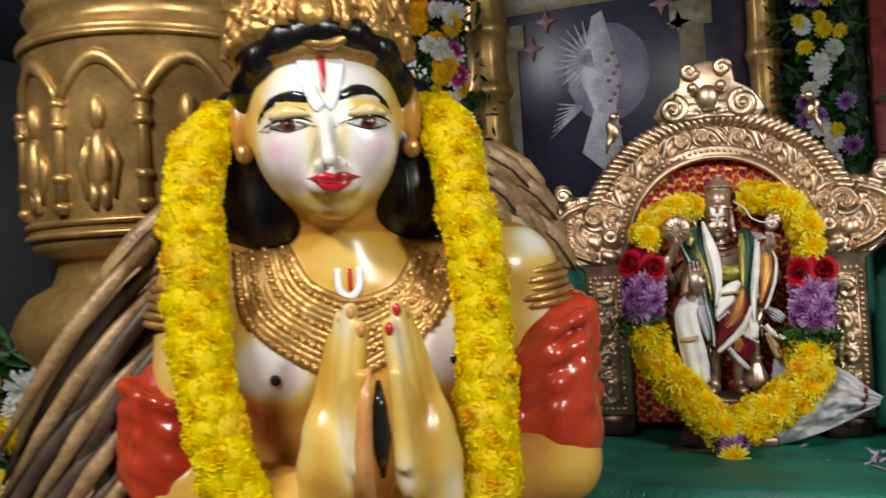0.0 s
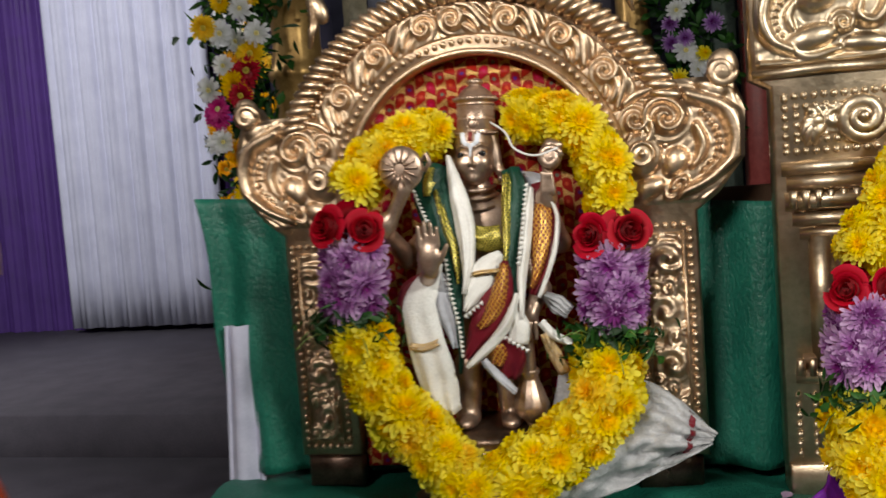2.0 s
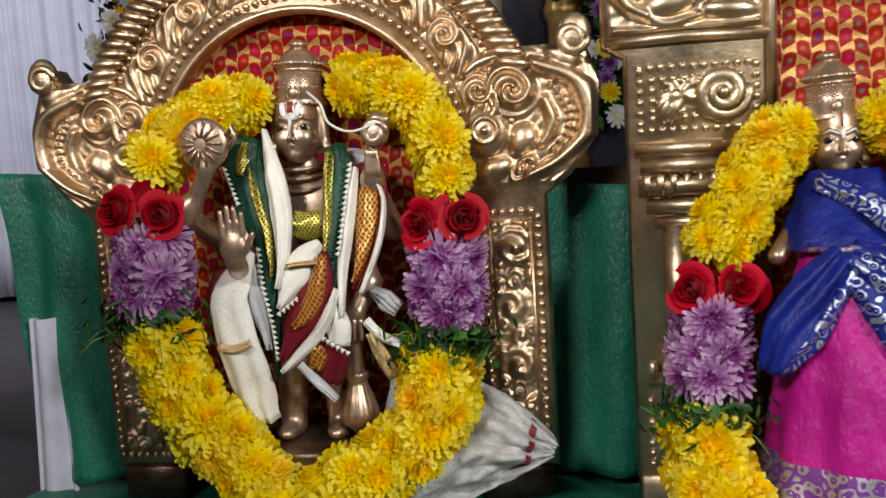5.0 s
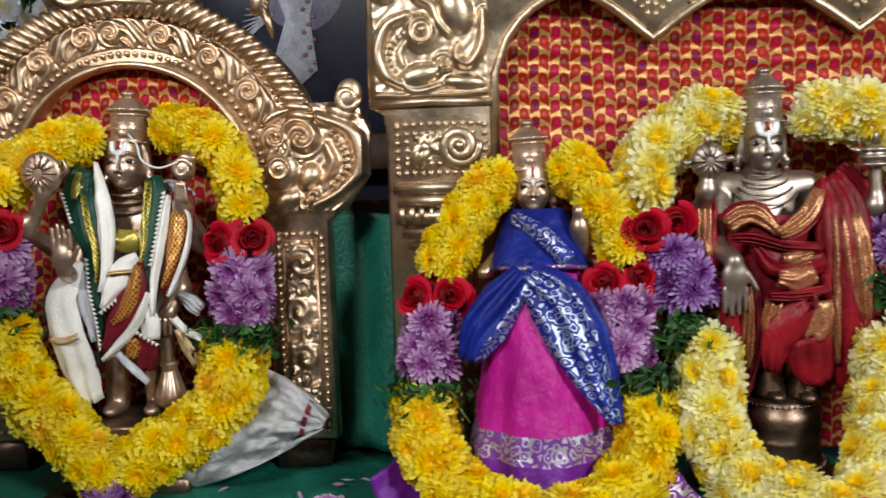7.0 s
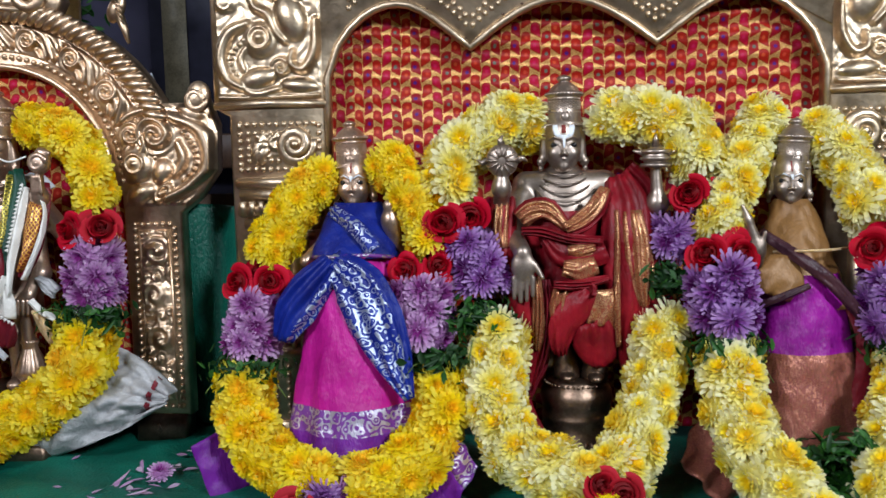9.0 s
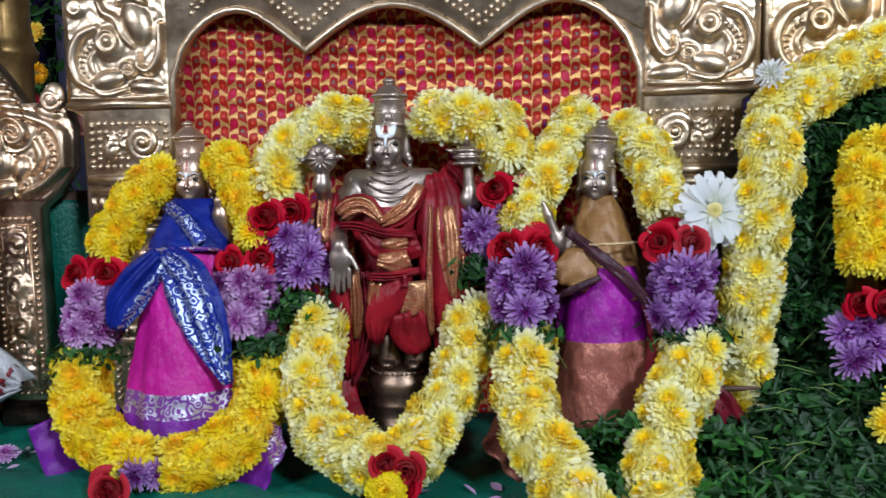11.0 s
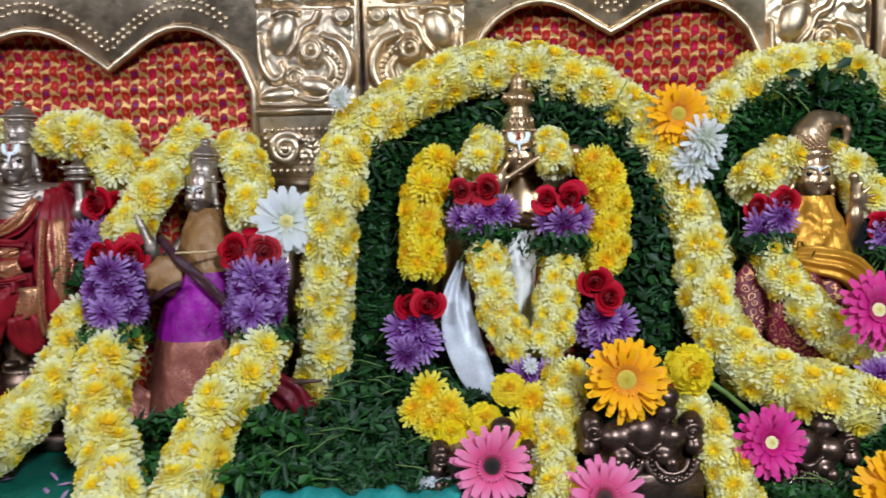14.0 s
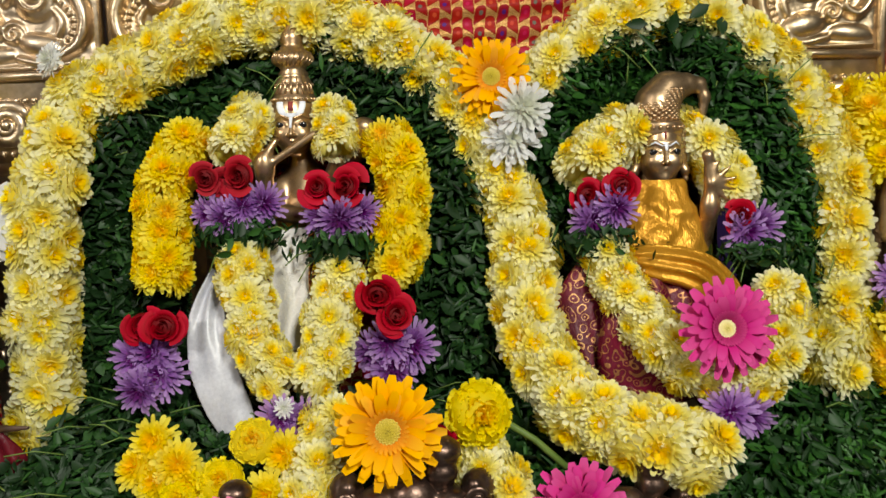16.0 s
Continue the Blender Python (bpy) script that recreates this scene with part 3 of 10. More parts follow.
def block_of(parent, kind, a, b, width, r, rows=3):
    """A bunch of flowers filling the band between two points of a garland, on all sides."""
    a, b = Vector(a), Vector(b)
    for i in range(rows):
        c = a.lerp(b, (i + 0.5) / rows)
        for k in range(6):
            w = 2 * math.pi * (k + 0.5 * (i % 2) + rng.uniform(-0.15, 0.15)) / 6
            d = Vector((math.sin(w), -math.cos(w), rng.uniform(-0.30, 0.30)))
            bloom(kind, c + d * width * rng.uniform(0.48, 0.62), d + Vector((rng.uniform(-.2, .2), -0.25, rng.uniform(-.2, .2))), r * rng.uniform(0.72, 0.90), parent)


def rose_pair(parent, c, r=0.0205, gap=0.030):
    c = Vector(c)
    for dx, dy in ((-0.5, 0.0), (0.5, 0.004)):
        bloom("rose", c + Vector((dx * gap, dy, rng.uniform(-0.004, 0.004))), (dx * 0.7, -1, 0.25), r, parent)
    bloom("rose", c + Vector((0, gap * 0.6, 0)), (0, 1, 0.2), r, parent)


# ---- garlands ----
def garland(label, at, group="flower garlands"):
    return thing("garland", at, label, "garland", group)


g1 = garland("yellow chrysanthemum garland with roses, lilac flowers and basil on idol", (0.148, 1.30, 1.0))
flower_run(g1, "yellow", [(0.098, 1.338, 1.343), (0.080, 1.325, 1.338), (0.051, 1.310, 1.322), (0.036, 1.295, 1.288)], 0.0145, 0.0205, 0.021)
flower_run(g1, "yellow", [(0.194, 1.350, 1.352), (0.214, 1.343, 1.351), (0.246, 1.335, 1.335), (0.267, 1.330, 1.297), (0.270, 1.330, 1.263)], 0.0145, 0.0205, 0.021)
rose_pair(g1, (0.036, 1.275, 1.260)), rose_pair(g1, (0.269, 1.308, 1.240))
block_of(g1, "lilac", (0.037, 1.29, 1.247), (0.033, 1.285, 1.185), 0.036, 0.024)
block_of(g1, "lilac", (0.268, 1.322, 1.228), (0.267, 1.315, 1.158), 0.036, 0.024)
leaf_tuft(g1, (0.027, 1.285, 1.172), (0.042, 0.03, 0.024)), leaf_tuft(g1, (0.264, 1.310, 1.145), (0.042, 0.03, 0.024))
flower_run(g1, "yellow", [(0.039, 1.285, 1.149), (0.055, 1.285, 1.105), (0.091, 1.280, 1.063), (0.127, 1.275, 1.030), (0.142, 1.270, 1.016)])
flower_run(g1, "yellow", [(0.259, 1.310, 1.122), (0.258, 1.300, 1.093), (0.228, 1.290, 1.057), (0.184, 1.280, 1.034), (0.158, 1.270, 1.018)])
block_of(g1, "purple", (0.147, 1.262, 1.008), (0.148, 1.258, 0.999), 0.03, 0.020, 1)
bloom("yellow", (0.151, 1.236, 0.985), (0, -1, 0.2), 0.021, g1)
strings = Geo()
for dx in (-0.012, 0.002, 0.014, 0.022):
    strings.tube([(0.151, 1.236, 0.985), (0.152 + dx * 0.6, 1.20, 0.972), (0.154 + dx, 1.155, 0.969)], 0.0012, STEM, 5)
piece("tassel_strings", strings, g1, "loose yellow-green tying strings")

g2 = garland("yellow chrysanthemum garland with red roses and purple flowers, on blue-draped idol", (0.57, 1.28, 1.0))
flower_run(g2, "yellow", [(0.536, 1.352, 1.290), (0.517, 1.335, 1.269), (0.492, 1.325, 1.228), (0.477, 1.318, 1.203)], 0.0155, 0.0210, 0.021)
flower_run(g2, "yellow", [(0.659, 1.310, 1.218), (0.651, 1.320, 1.255), (0.622, 1.340, 1.290), (0.606, 1.356, 1.308)], 0.0155, 0.0210, 0.021)
rose_pair(g2, (0.473, 1.295, 1.183)), rose_pair(g2, (0.654, 1.288, 1.195))
block_of(g2, "lilac", (0.471, 1.305, 1.165), (0.468, 1.288, 1.105), 0.036, 0.023)
block_of(g2, "lilac", (0.652, 1.295, 1.178), (0.655, 1.283, 1.118), 0.042, 0.025)
leaf_tuft(g2, (0.462, 1.285, 1.092), (0.036, 0.03, 0.018)), leaf_tuft(g2, (0.668, 1.278, 1.102), (0.034, 0.03, 0.018))
flower_run(g2, "yellow", [(0.465, 1.280, 1.070), (0.467, 1.265, 1.036), (0.504, 1.240, 1.004), (0.552, 1.220, 0.990)])
flower_run(g2, "yellow", [(0.592, 1.215, 0.990), (0.626, 1.220, 0.995), (0.657, 1.240, 1.014), (0.671, 1.260, 1.049), (0.669, 1.275, 1.080)])
block_of(g2, "purple", (0.565, 1.20, 0.995), (0.565, 1.198, 0.986), 0.026, 0.021, 1)
bloom("rose", (0.545, 1.175, 0.978), (-0.2, -1, 0.3), 0.021, g2)

g3 = garland("pale yellow chrysanthemum garland with roses and purple flowers, on red-draped idol", (0.81, 1.28, 1.0))
flower_run(g3, "pale", [(0.757, 1.368, 1.343), (0.742, 1.358, 1.348), (0.718, 1.345, 1.336), (0.687, 1.335, 1.305), (0.676, 1.325, 1.267)])
flower_run(g3, "pale", [(0.941, 1.330, 1.295), (0.935, 1.335, 1.318), (0.917, 1.345, 1.341), (0.873, 1.355, 1.349), (0.838, 1.360, 1.350)])
cluster(g3, "rose", [(0.704, 1.300, 1.248), (0.679, 1.296, 1.240), (0.928, 1.302, 1.267), (0.945, 1.32, 1.262)], 0.022)
block_of(g3, "purple", (0.700, 1.305, 1.225), (0.722, 1.298, 1.170), 0.034, 0.023)
block_of(g3, "purple", (0.915, 1.315, 1.245), (0.910, 1.31, 1.205), 0.030, 0.021, 2)
leaf_tuft(g3, (0.712, 1.290, 1.142), (0.034, 0.03, 0.026)), leaf_tuft(g3, (0.906, 1.305, 1.178), (0.03, 0.03, 0.02))
flower_run(g3, "pale", [(0.733, 1.285, 1.123), (0.729, 1.265, 1.084), (0.735, 1.240, 1.043), (0.762, 1.210, 1.018), (0.798, 1.190, 1.008), (0.812, 1.184, 1.006)])
flower_run(g3, "pale", [(0.845, 1.190, 1.010), (0.858, 1.210, 1.025), (0.880, 1.250, 1.056), (0.893, 1.280, 1.099), (0.899, 1.300, 1.147)], 0.018, 0.022)
cluster(g3, "rose", [(0.822, 1.160, 1.014), (0.842, 1.162, 1.008), (0.838, 1.165, 0.992)], 0.019, (0, -1, 0.4))
bloom("marigold", (0.824, 1.150, 0.993), (0, -1, 0.3), 0.022, g3)
strings = Geo()
for dx in (-0.004, 0.006):
    strings.tube([(0.824, 1.150, 0.990), (0.820 + dx, 1.135, 0.976), (0.815 + dx * 2, 1.12, 0.969)], 0.0012, STEM, 5)
piece("tassel_strings", strings, g3, "loose yellow-green tying strings")

g4 = garland("long pale chrysanthemum garland with roses and purple flowers, on brown-shawled idol", (1.04, 1.28, 1.0))
flower_run(g4, "pale", [(1.020, 1.374, 1.340), (1.001, 1.350, 1.312), (0.978, 1.325, 1.276), (0.962, 1.310, 1.243), (0.958, 1.300, 1.228)], 0.0155, 0.0210, 0.021)
flower_run(g4, "pale", [(1.076, 1.366, 1.328), (1.091, 1.340, 1.300), (1.101, 1.315, 1.268), (1.106, 1.295, 1.232)], 0.0155, 0.0210, 0.021)
rose_pair(g4, (0.955, 1.275, 1.208), 0.021), rose_pair(g4, (1.110, 1.270, 1.213), 0.021)
block_of(g4, "purple", (0.953, 1.280, 1.193), (0.955, 1.262, 1.138), 0.042, 0.025)
block_of(g4, "purple", (1.117, 1.275, 1.197), (1.119, 1.260, 1.135), 0.042, 0.025)
leaf_tuft(g4, (0.957, 1.255, 1.120), (0.036, 0.03, 0.018)), leaf_tuft(g4, (1.123, 1.255, 1.118), (0.036, 0.03, 0.018))
flower_run(g4, "pale", [(0.956, 1.250, 1.104), (0.953, 1.215, 1.066), (0.966, 1.185, 1.035), (0.983, 1.165, 1.009), (0.998, 1.145, 0.990), (1.004, 1.11, 0.975), (1.006, 1.10, 0.93), (1.006, 1.10, 0.88)], 0.0195, 0.0240, 0.024)
flower_run(g4, "pale", [(1.126, 1.250, 1.103), (1.108, 1.220, 1.071), (1.084, 1.190, 1.040), (1.075, 1.165, 1.009), (1.075, 1.14, 0.986), (1.075, 1.10, 0.972), (1.075, 1.095, 0.92), (1.075, 1.095, 0.88)], 0.0195, 0.0240, 0.024)

g5 = garland("great pale chrysanthemum garland arched over the flute-playing idol", (1.42, 1.33, 1.0))
flower_run(g5, "pale", [(1.180, 1.300, 1.046), (1.189, 1.300, 1.083), (1.191, 1.300, 1.131), (1.199, 1.297, 1.184), (1.201, 1.295, 1.236), (1.212, 1.300, 1.286), (1.221, 1.325, 1.333), (1.259, 1.345, 1.362), (1.307, 1.350, 1.392), (1.355, 1.355, 1.412), (1.391, 1.360, 1.419), (1.412, 1.365, 1.422)], 0.0185, 0.0230, 0.0235)
flower_run(g5, "pale", [(1.444, 1.365, 1.420), (1.486, 1.365, 1.404), (1.529, 1.365, 1.382), (1.566, 1.360, 1.356), (1.591, 1.350, 1.315), (1.611, 1.340, 1.267), (1.629, 1.320, 1.220), (1.632, 1.300, 1.181), (1.629, 1.280, 1.143), (1.640, 1.250, 1.109), (1.654, 1.220, 1.083), (1.682, 1.195, 1.074), (1.713, 1.175, 1.066), (1.752, 1.170, 1.055)], 0.0185, 0.0230, 0.0235)
bloom("white", (1.215, 1.31, 1.382), (-0.5, -0.8, 0.3), 0.016, g5)

g6 = garland("pale chrysanthemum garland arched over the gold-robed seated idol", (1.80, 1.33, 1.0))
flower_run(g6, "pale", [(1.659, 1.370, 1.357), (1.693, 1.375, 1.384), (1.731, 1.375, 1.404), (1.775, 1.375, 1.413), (1.819, 1.375, 1.409), (1.862, 1.370, 1.378), (1.893, 1.365, 1.345), (1.920, 1.360, 1.301), (1.933, 1.350, 1.257), (1.935, 1.340, 1.209), (1.937, 1.330, 1.155), (1.924, 1.310, 1.106), (1.915, 1.300, 1.060)], 0.0185, 0.0230, 0.0235)

g7 = garland("short yellow garland with roses and purple flowers on the flute-playing idol", (1.42, 1.30, 1.1))
flower_run(g7, "yellow", [(1.319, 1.325, 1.302), (1.308, 1.310, 1.270), (1.306, 1.300, 1.232), (1.306, 1.295, 1.202), (1.305, 1.290, 1.172)], 0.0150, 0.0195, 0.020)
flower_run(g7, "yellow", [(1.511, 1.325, 1.305), (1.522, 1.310, 1.271), (1.521, 1.295, 1.226), (1.514, 1.285, 1.188)], 0.0150, 0.0195, 0.020)
cluster(g7, "rose", [(1.292, 1.272, 1.147), (1.314, 1.262, 1.147), (1.500, 1.262, 1.171), (1.514, 1.256, 1.152)], 0.0185)
cluster(g7, "purple", [(1.300, 1.27, 1.122), (1.283, 1.272, 1.118), (1.288, 1.262, 1.092), (1.306, 1.268, 1.104), (1.508, 1.262, 1.127), (1.526, 1.268, 1.122), (1.494, 1.27, 1.118), (1.510, 1.262, 1.103)], 0.022)

g8 = garland("pale chrysanthemum garland in two strands tied with purple flowers below", (1.42, 1.28, 1.1))
flower_run(g8, "pale", [(1.385, 1.340, 1.326), (1.374, 1.325, 1.312), (1.366, 1.312, 1.294)], 0.013, 0.0175, 0.018)
flower_run(g8, "pale", [(1.459, 1.340, 1.327), (1.463, 1.322, 1.309), (1.464, 1.312, 1.290)], 0.012, 0.0165, 0.018)
cluster(g8, "rose", [(1.352, 1.284, 1.274), (1.384, 1.280, 1.275), (1.449, 1.284, 1.262), (1.476, 1.280, 1.262), (1.366, 1.290, 1.268), (1.462, 1.29, 1.256)], 0.0160)
cluster(g8, "purple", [(1.383, 1.278, 1.248), (1.354, 1.283, 1.243), (1.368, 1.276, 1.240), (1.400, 1.286, 1.250), (1.468, 1.274, 1.236), (1.450, 1.284, 1.238), (1.486, 1.284, 1.240)], 0.018)
leaf_tuft(g8, (1.378, 1.285, 1.224), (0.036, 0.026, 0.018)), leaf_tuft(g8, (1.466, 1.283, 1.212), (0.036, 0.026, 0.018))
flower_run(g8, "pale", [(1.381, 1.280, 1.205), (1.387, 1.265, 1.169), (1.397, 1.250, 1.127), (1.415, 1.240, 1.099)], 0.0135, 0.0180, 0.019)
flower_run(g8, "pale", [(1.465, 1.280, 1.187), (1.457, 1.265, 1.152), (1.452, 1.250, 1.115), (1.433, 1.240, 1.096)], 0.0135, 0.0180, 0.019)
cluster(g8, "purple", [(1.420, 1.215, 1.078), (1.438, 1.216, 1.074), (1.430, 1.21, 1.062)], 0.019)
bloom("white", (1.424, 1.205, 1.090), (0, -1, 0.3), 0.008, g8)

g9 = garland("pale chrysanthemum garland looped over the lap of the seated idol", (1.77, 1.26, 1.1))
flower_run(g9, "pale", [(1.727, 1.330, 1.301), (1.698, 1.320, 1.286), (1.689, 1.310, 1.266)], 0.017, 0.021)
flower_run(g9, "pale", [(1.706, 1.285, 1.191), (1.715, 1.270, 1.163), (1.733, 1.250, 1.136), (1.756, 1.230, 1.113), (1.784, 1.220, 1.101), (1.816, 1.225, 1.098), (1.843, 1.240, 1.120), (1.849, 1.260, 1.155), (1.837, 1.270, 1.174)], 0.0145, 0.0190, 0.020)
flower_run(g9, "pale", [(1.823, 1.310, 1.245), (1.818, 1.32, 1.265), (1.806, 1.330, 1.288), (1.785, 1.345, 1.300)], 0.016, 0.02)
cluster(g9, "rose", [(1.685, 1.292, 1.248), (1.716, 1.286, 1.256), (1.821, 1.285, 1.224)], 0.0165)
cluster(g9, "purple", [(1.689, 1.284, 1.226), (1.710, 1.280, 1.238), (1.824, 1.278, 1.213), (1.838, 1.285, 1.218), (1.783, 1.195, 1.077), (1.80, 1.20, 1.074)], 0.020)
leaf_tuft(g9, (1.697, 1.288, 1.208), (0.036, 0.026, 0.018)), leaf_tuft(g9, (1.835, 1.285, 1.195), (0.03, 0.026, 0.014))


# ---- the hall ----
def wall(name, lo, hi, mat, label):
    return tagged(part(name, Geo().box(lo, hi, mat, 0.002), None, "", False), label, "wall", "", "structure")


tagged(part("floor", Geo().box((-6.0, -3.0, -0.08), (4.0, 6.9, 0.0), FLOORING, 0.002), None, "", False), "grey polished stone hall floor", "floor", "", "structure")
# Unseen ceiling and plaster walls close the hall, kept dark to cut bounced light.
tagged(part("ceiling", Geo().box((-6.0, -3.0, 3.3), (4.0, 6.9, 3.38), PLASTER_DARK, 0.002), None, "", False), "plain dark plaster ceiling closing the hall out of view", "ceiling", "", "structure")
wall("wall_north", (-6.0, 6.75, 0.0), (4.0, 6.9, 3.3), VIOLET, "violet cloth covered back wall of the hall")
wall("wall_south", (-6.0, -3.15, 0.0), (4.0, -3.0, 3.3), PLASTER_DARK, "plain dark plaster wall closing the hall out of view")
wall("wall_west", (-6.15, -3.0, 0.0), (-6.0, 6.9, 3.3), PLASTER_DARK, "plain dark plaster side wall closing the hall out of view")
wall("wall_east", (4.0, -3.0, 0.0), (4.15, 6.9, 3.3), PLASTER_DARK, "plain dark plaster side wall closing the hall out of view")

# The altar: a draped table
TOP = 0.965


def table_cloth(u, v):
    x = -0.19 + u * 2.77
    fold = math.sin(x * 37) * 0.5 + math.sin(x * 61 + 1.3) * 0.35
    if v < 0.6:
        y = 1.75 - (1.75 - 1.105) * (v / 0.6)
        return x, y, TOP + 0.0025 * math.sin(x * 23 + y * 31) + 0.002 * math.sin(y * 70 + x * 9) + 0.0022 * abs(math.sin(x * 31 - y * 43 + 2 * math.sin(y * 17)))
    k = (v - 0.6) / 0.4
    return x, 1.105 - 0.012 * min(1, k * 8) - 0.014 * fold * k, TOP - 0.004 - 0.955 * k


table = thing("altar_table", (1.2, 1.4, 0.0), "long altar table hidden under a teal silk cloth", "table")
piece("table_body", Geo().box((-0.15, 1.12, 0.0), (2.56, 1.74, TOP - 0.012), WOOD_DARK), table)
piece("table_cloth", Geo().sheet(table_cloth, 220, 70, TEAL), table, "creased teal green silk cloth")


def hanging(u, v):
    x = -0.210 + (0.020 * v + 0.004 * math.sin(9 * v)) * (1 - u) + u * 0.675
    z = TOP + 0.01 + (0.325 - 0.05 * u) * (1 - v)
    return x, 1.456 + 0.012 * math.sin(u * 31 + v * 2) + 0.006 * math.sin(u * 67) - 0.03 * (1 - u) ** 4, z


screen = thing("cloth_screen", (0.15, 1.47, TOP), "teal silk draped over a low screen behind the arches", "screen")
piece("board", Geo().box((-0.16, 1.475, TOP), (0.44, 1.49, 1.27), WOOD_DARK), screen)
piece("drape", Geo().sheet(hanging, 90, 30, TEAL, 0.002), screen)


# ---- embossed brass arches ----
def spiral(g, x, z, y, r, turns, a0, sense, w, mat, rise=0.0):
    """A raised volute: a rib that winds in to a round boss."""
    n = max(10, int(turns * 14))
    pts, rad = [], []
    for i in range(n + 1):
        t = i / n
        rr, a = r * (1 - 0.86 * t), a0 + sense * 2 * math.pi * turns * t
        pts.append((x + rr * math.cos(a), y - rise * t - 0.25 * w, z + rr * math.sin(a)))
        rad.append(w * (0.45 + 0.75 * math.sin(math.pi * min(1.0, 0.15 + 0.8 * t))) * (1 - 0.35 * t))
    rad = [1.35 * v for v in rad]
    g.tube(pts, rad, mat, 8, 0.75, (0, 1, 0))
    g.ball((x, y + 0.1 * w, z), (r * 0.98, w * 1.3, r * 0.98), mat, 16, 8)
    g.ball((x, y - rise - 0.4 * w, z), (r * 0.28, r * 0.24, r * 0.28), mat, 10, 6)


def beads(g, pts, gap, r, mat, y=None):
    for p in curve_through(pts, gap):
        g.ball(p, (r, r * 0.85, r), mat, 7, 5)


def plume(g, x, z, y, length, ang, w, mat, ribs=4, curl=0.6):
    """A raised leaf with ribs, bent to one side."""
    for k in range(ribs):
        s = (k / (ribs - 1) - 0.5) * 2 if ribs > 1 else 0
        pts, rad = [], []
        for i in range(7):
            t = i / 6
            a = ang + s * 0.55 * (1 - 0.3 * t) + curl * t * t
            d = length * t * (1 - 0.18 * abs(s))
            pts.append((x + d * math.cos(a), y - 0.4 * w * math.sin(math.pi * t), z + d * math.sin(a)))
            rad.append(1.5 * w * (0.30 + 0.70 * math.sin(math.pi * (0.12 + 0.8 * t))))
        g.tube(pts, rad, mat, 7, 0.6, (0, 1, 0))


def repousse(g, place, w, h, mat, seed, size, depth=0.008, step=0.0014, edge=0.006, big=()):
    """Beaten relief over a patch w by h: volutes that crowd one another; place(u, v, rise) gives the point."""
    q = random.Random(seed)
    nu, nv = max(4, int(w / step)), max(4, int(h / step))
    u, v = np.meshgrid(np.linspace(0, w, nu + 1), np.linspace(0, h, nv + 1), indexing="ij")
    top = np.zeros_like(u)
    hubs = [(a, b, r, q.choice((-1, 1)), 1.15) for a, b, r in big]
    for i in range(int(w / size) + 1):
        for j in range(int(h / size) + 1):
            c = ((i + 0.5 + q.uniform(-.35, .35)) * size, (j + 0.5 * (i % 2) + q.uniform(-.35, .35)) * size)
            if all((c[0] - a) ** 2 + (c[1] - b) ** 2 > (0.8 * r) ** 2 for a, b, r in big):
                hubs.append((*c, size * q.uniform(.55, .85), q.choice((-1, 1)), q.uniform(.7, 1.0)))
    for cu, cv, r, sense, tall in hubs:
        stretch = q.uniform(.75, 1.3)
        du, dv = (u - cu) * stretch, (v - cv) / stretch
        d, th = np.sqrt(du * du + dv * dv) / r, np.arctan2(dv, du)
        env = np.clip(1 - d ** 2.4, 0, 1) ** 0.6
        wind = np.cos(sense * th - 2 * np.pi * 1.35 * d + q.uniform(0, 6.3))
        ribs = np.cos(sense * th * 9 + d * 8) * np.clip(d - 0.45, 0, 1) * 0.13
        top = np.maximum(top, tall * env * (0.70 + 0.24 * wind + 1.3 * ribs) + 0.30 * np.exp(-(d / .20) ** 2))
    top += 0.03 * np.sin(u * 420 + 3 * np.sin(v * 160)) * np.sin(v * 390 + 2 * np.sin(u * 210))
    rim = np.clip(np.minimum(np.minimum(u, w - u), np.minimum(v, h - v)) / edge, 0, 1)
    top = top * rim * depth - 0.0012 * (1 - rim)
    vs = [place(a, b, c) for a, b, c in zip(u.ravel(), v.ravel(), top.ravel())]
    m = nv + 1
    g.put(vs, [(i * m + j, (i + 1) * m + j, (i + 1) * m + j + 1, i * m + j + 1) for i in range(nu) for j in range(nv)], mat)


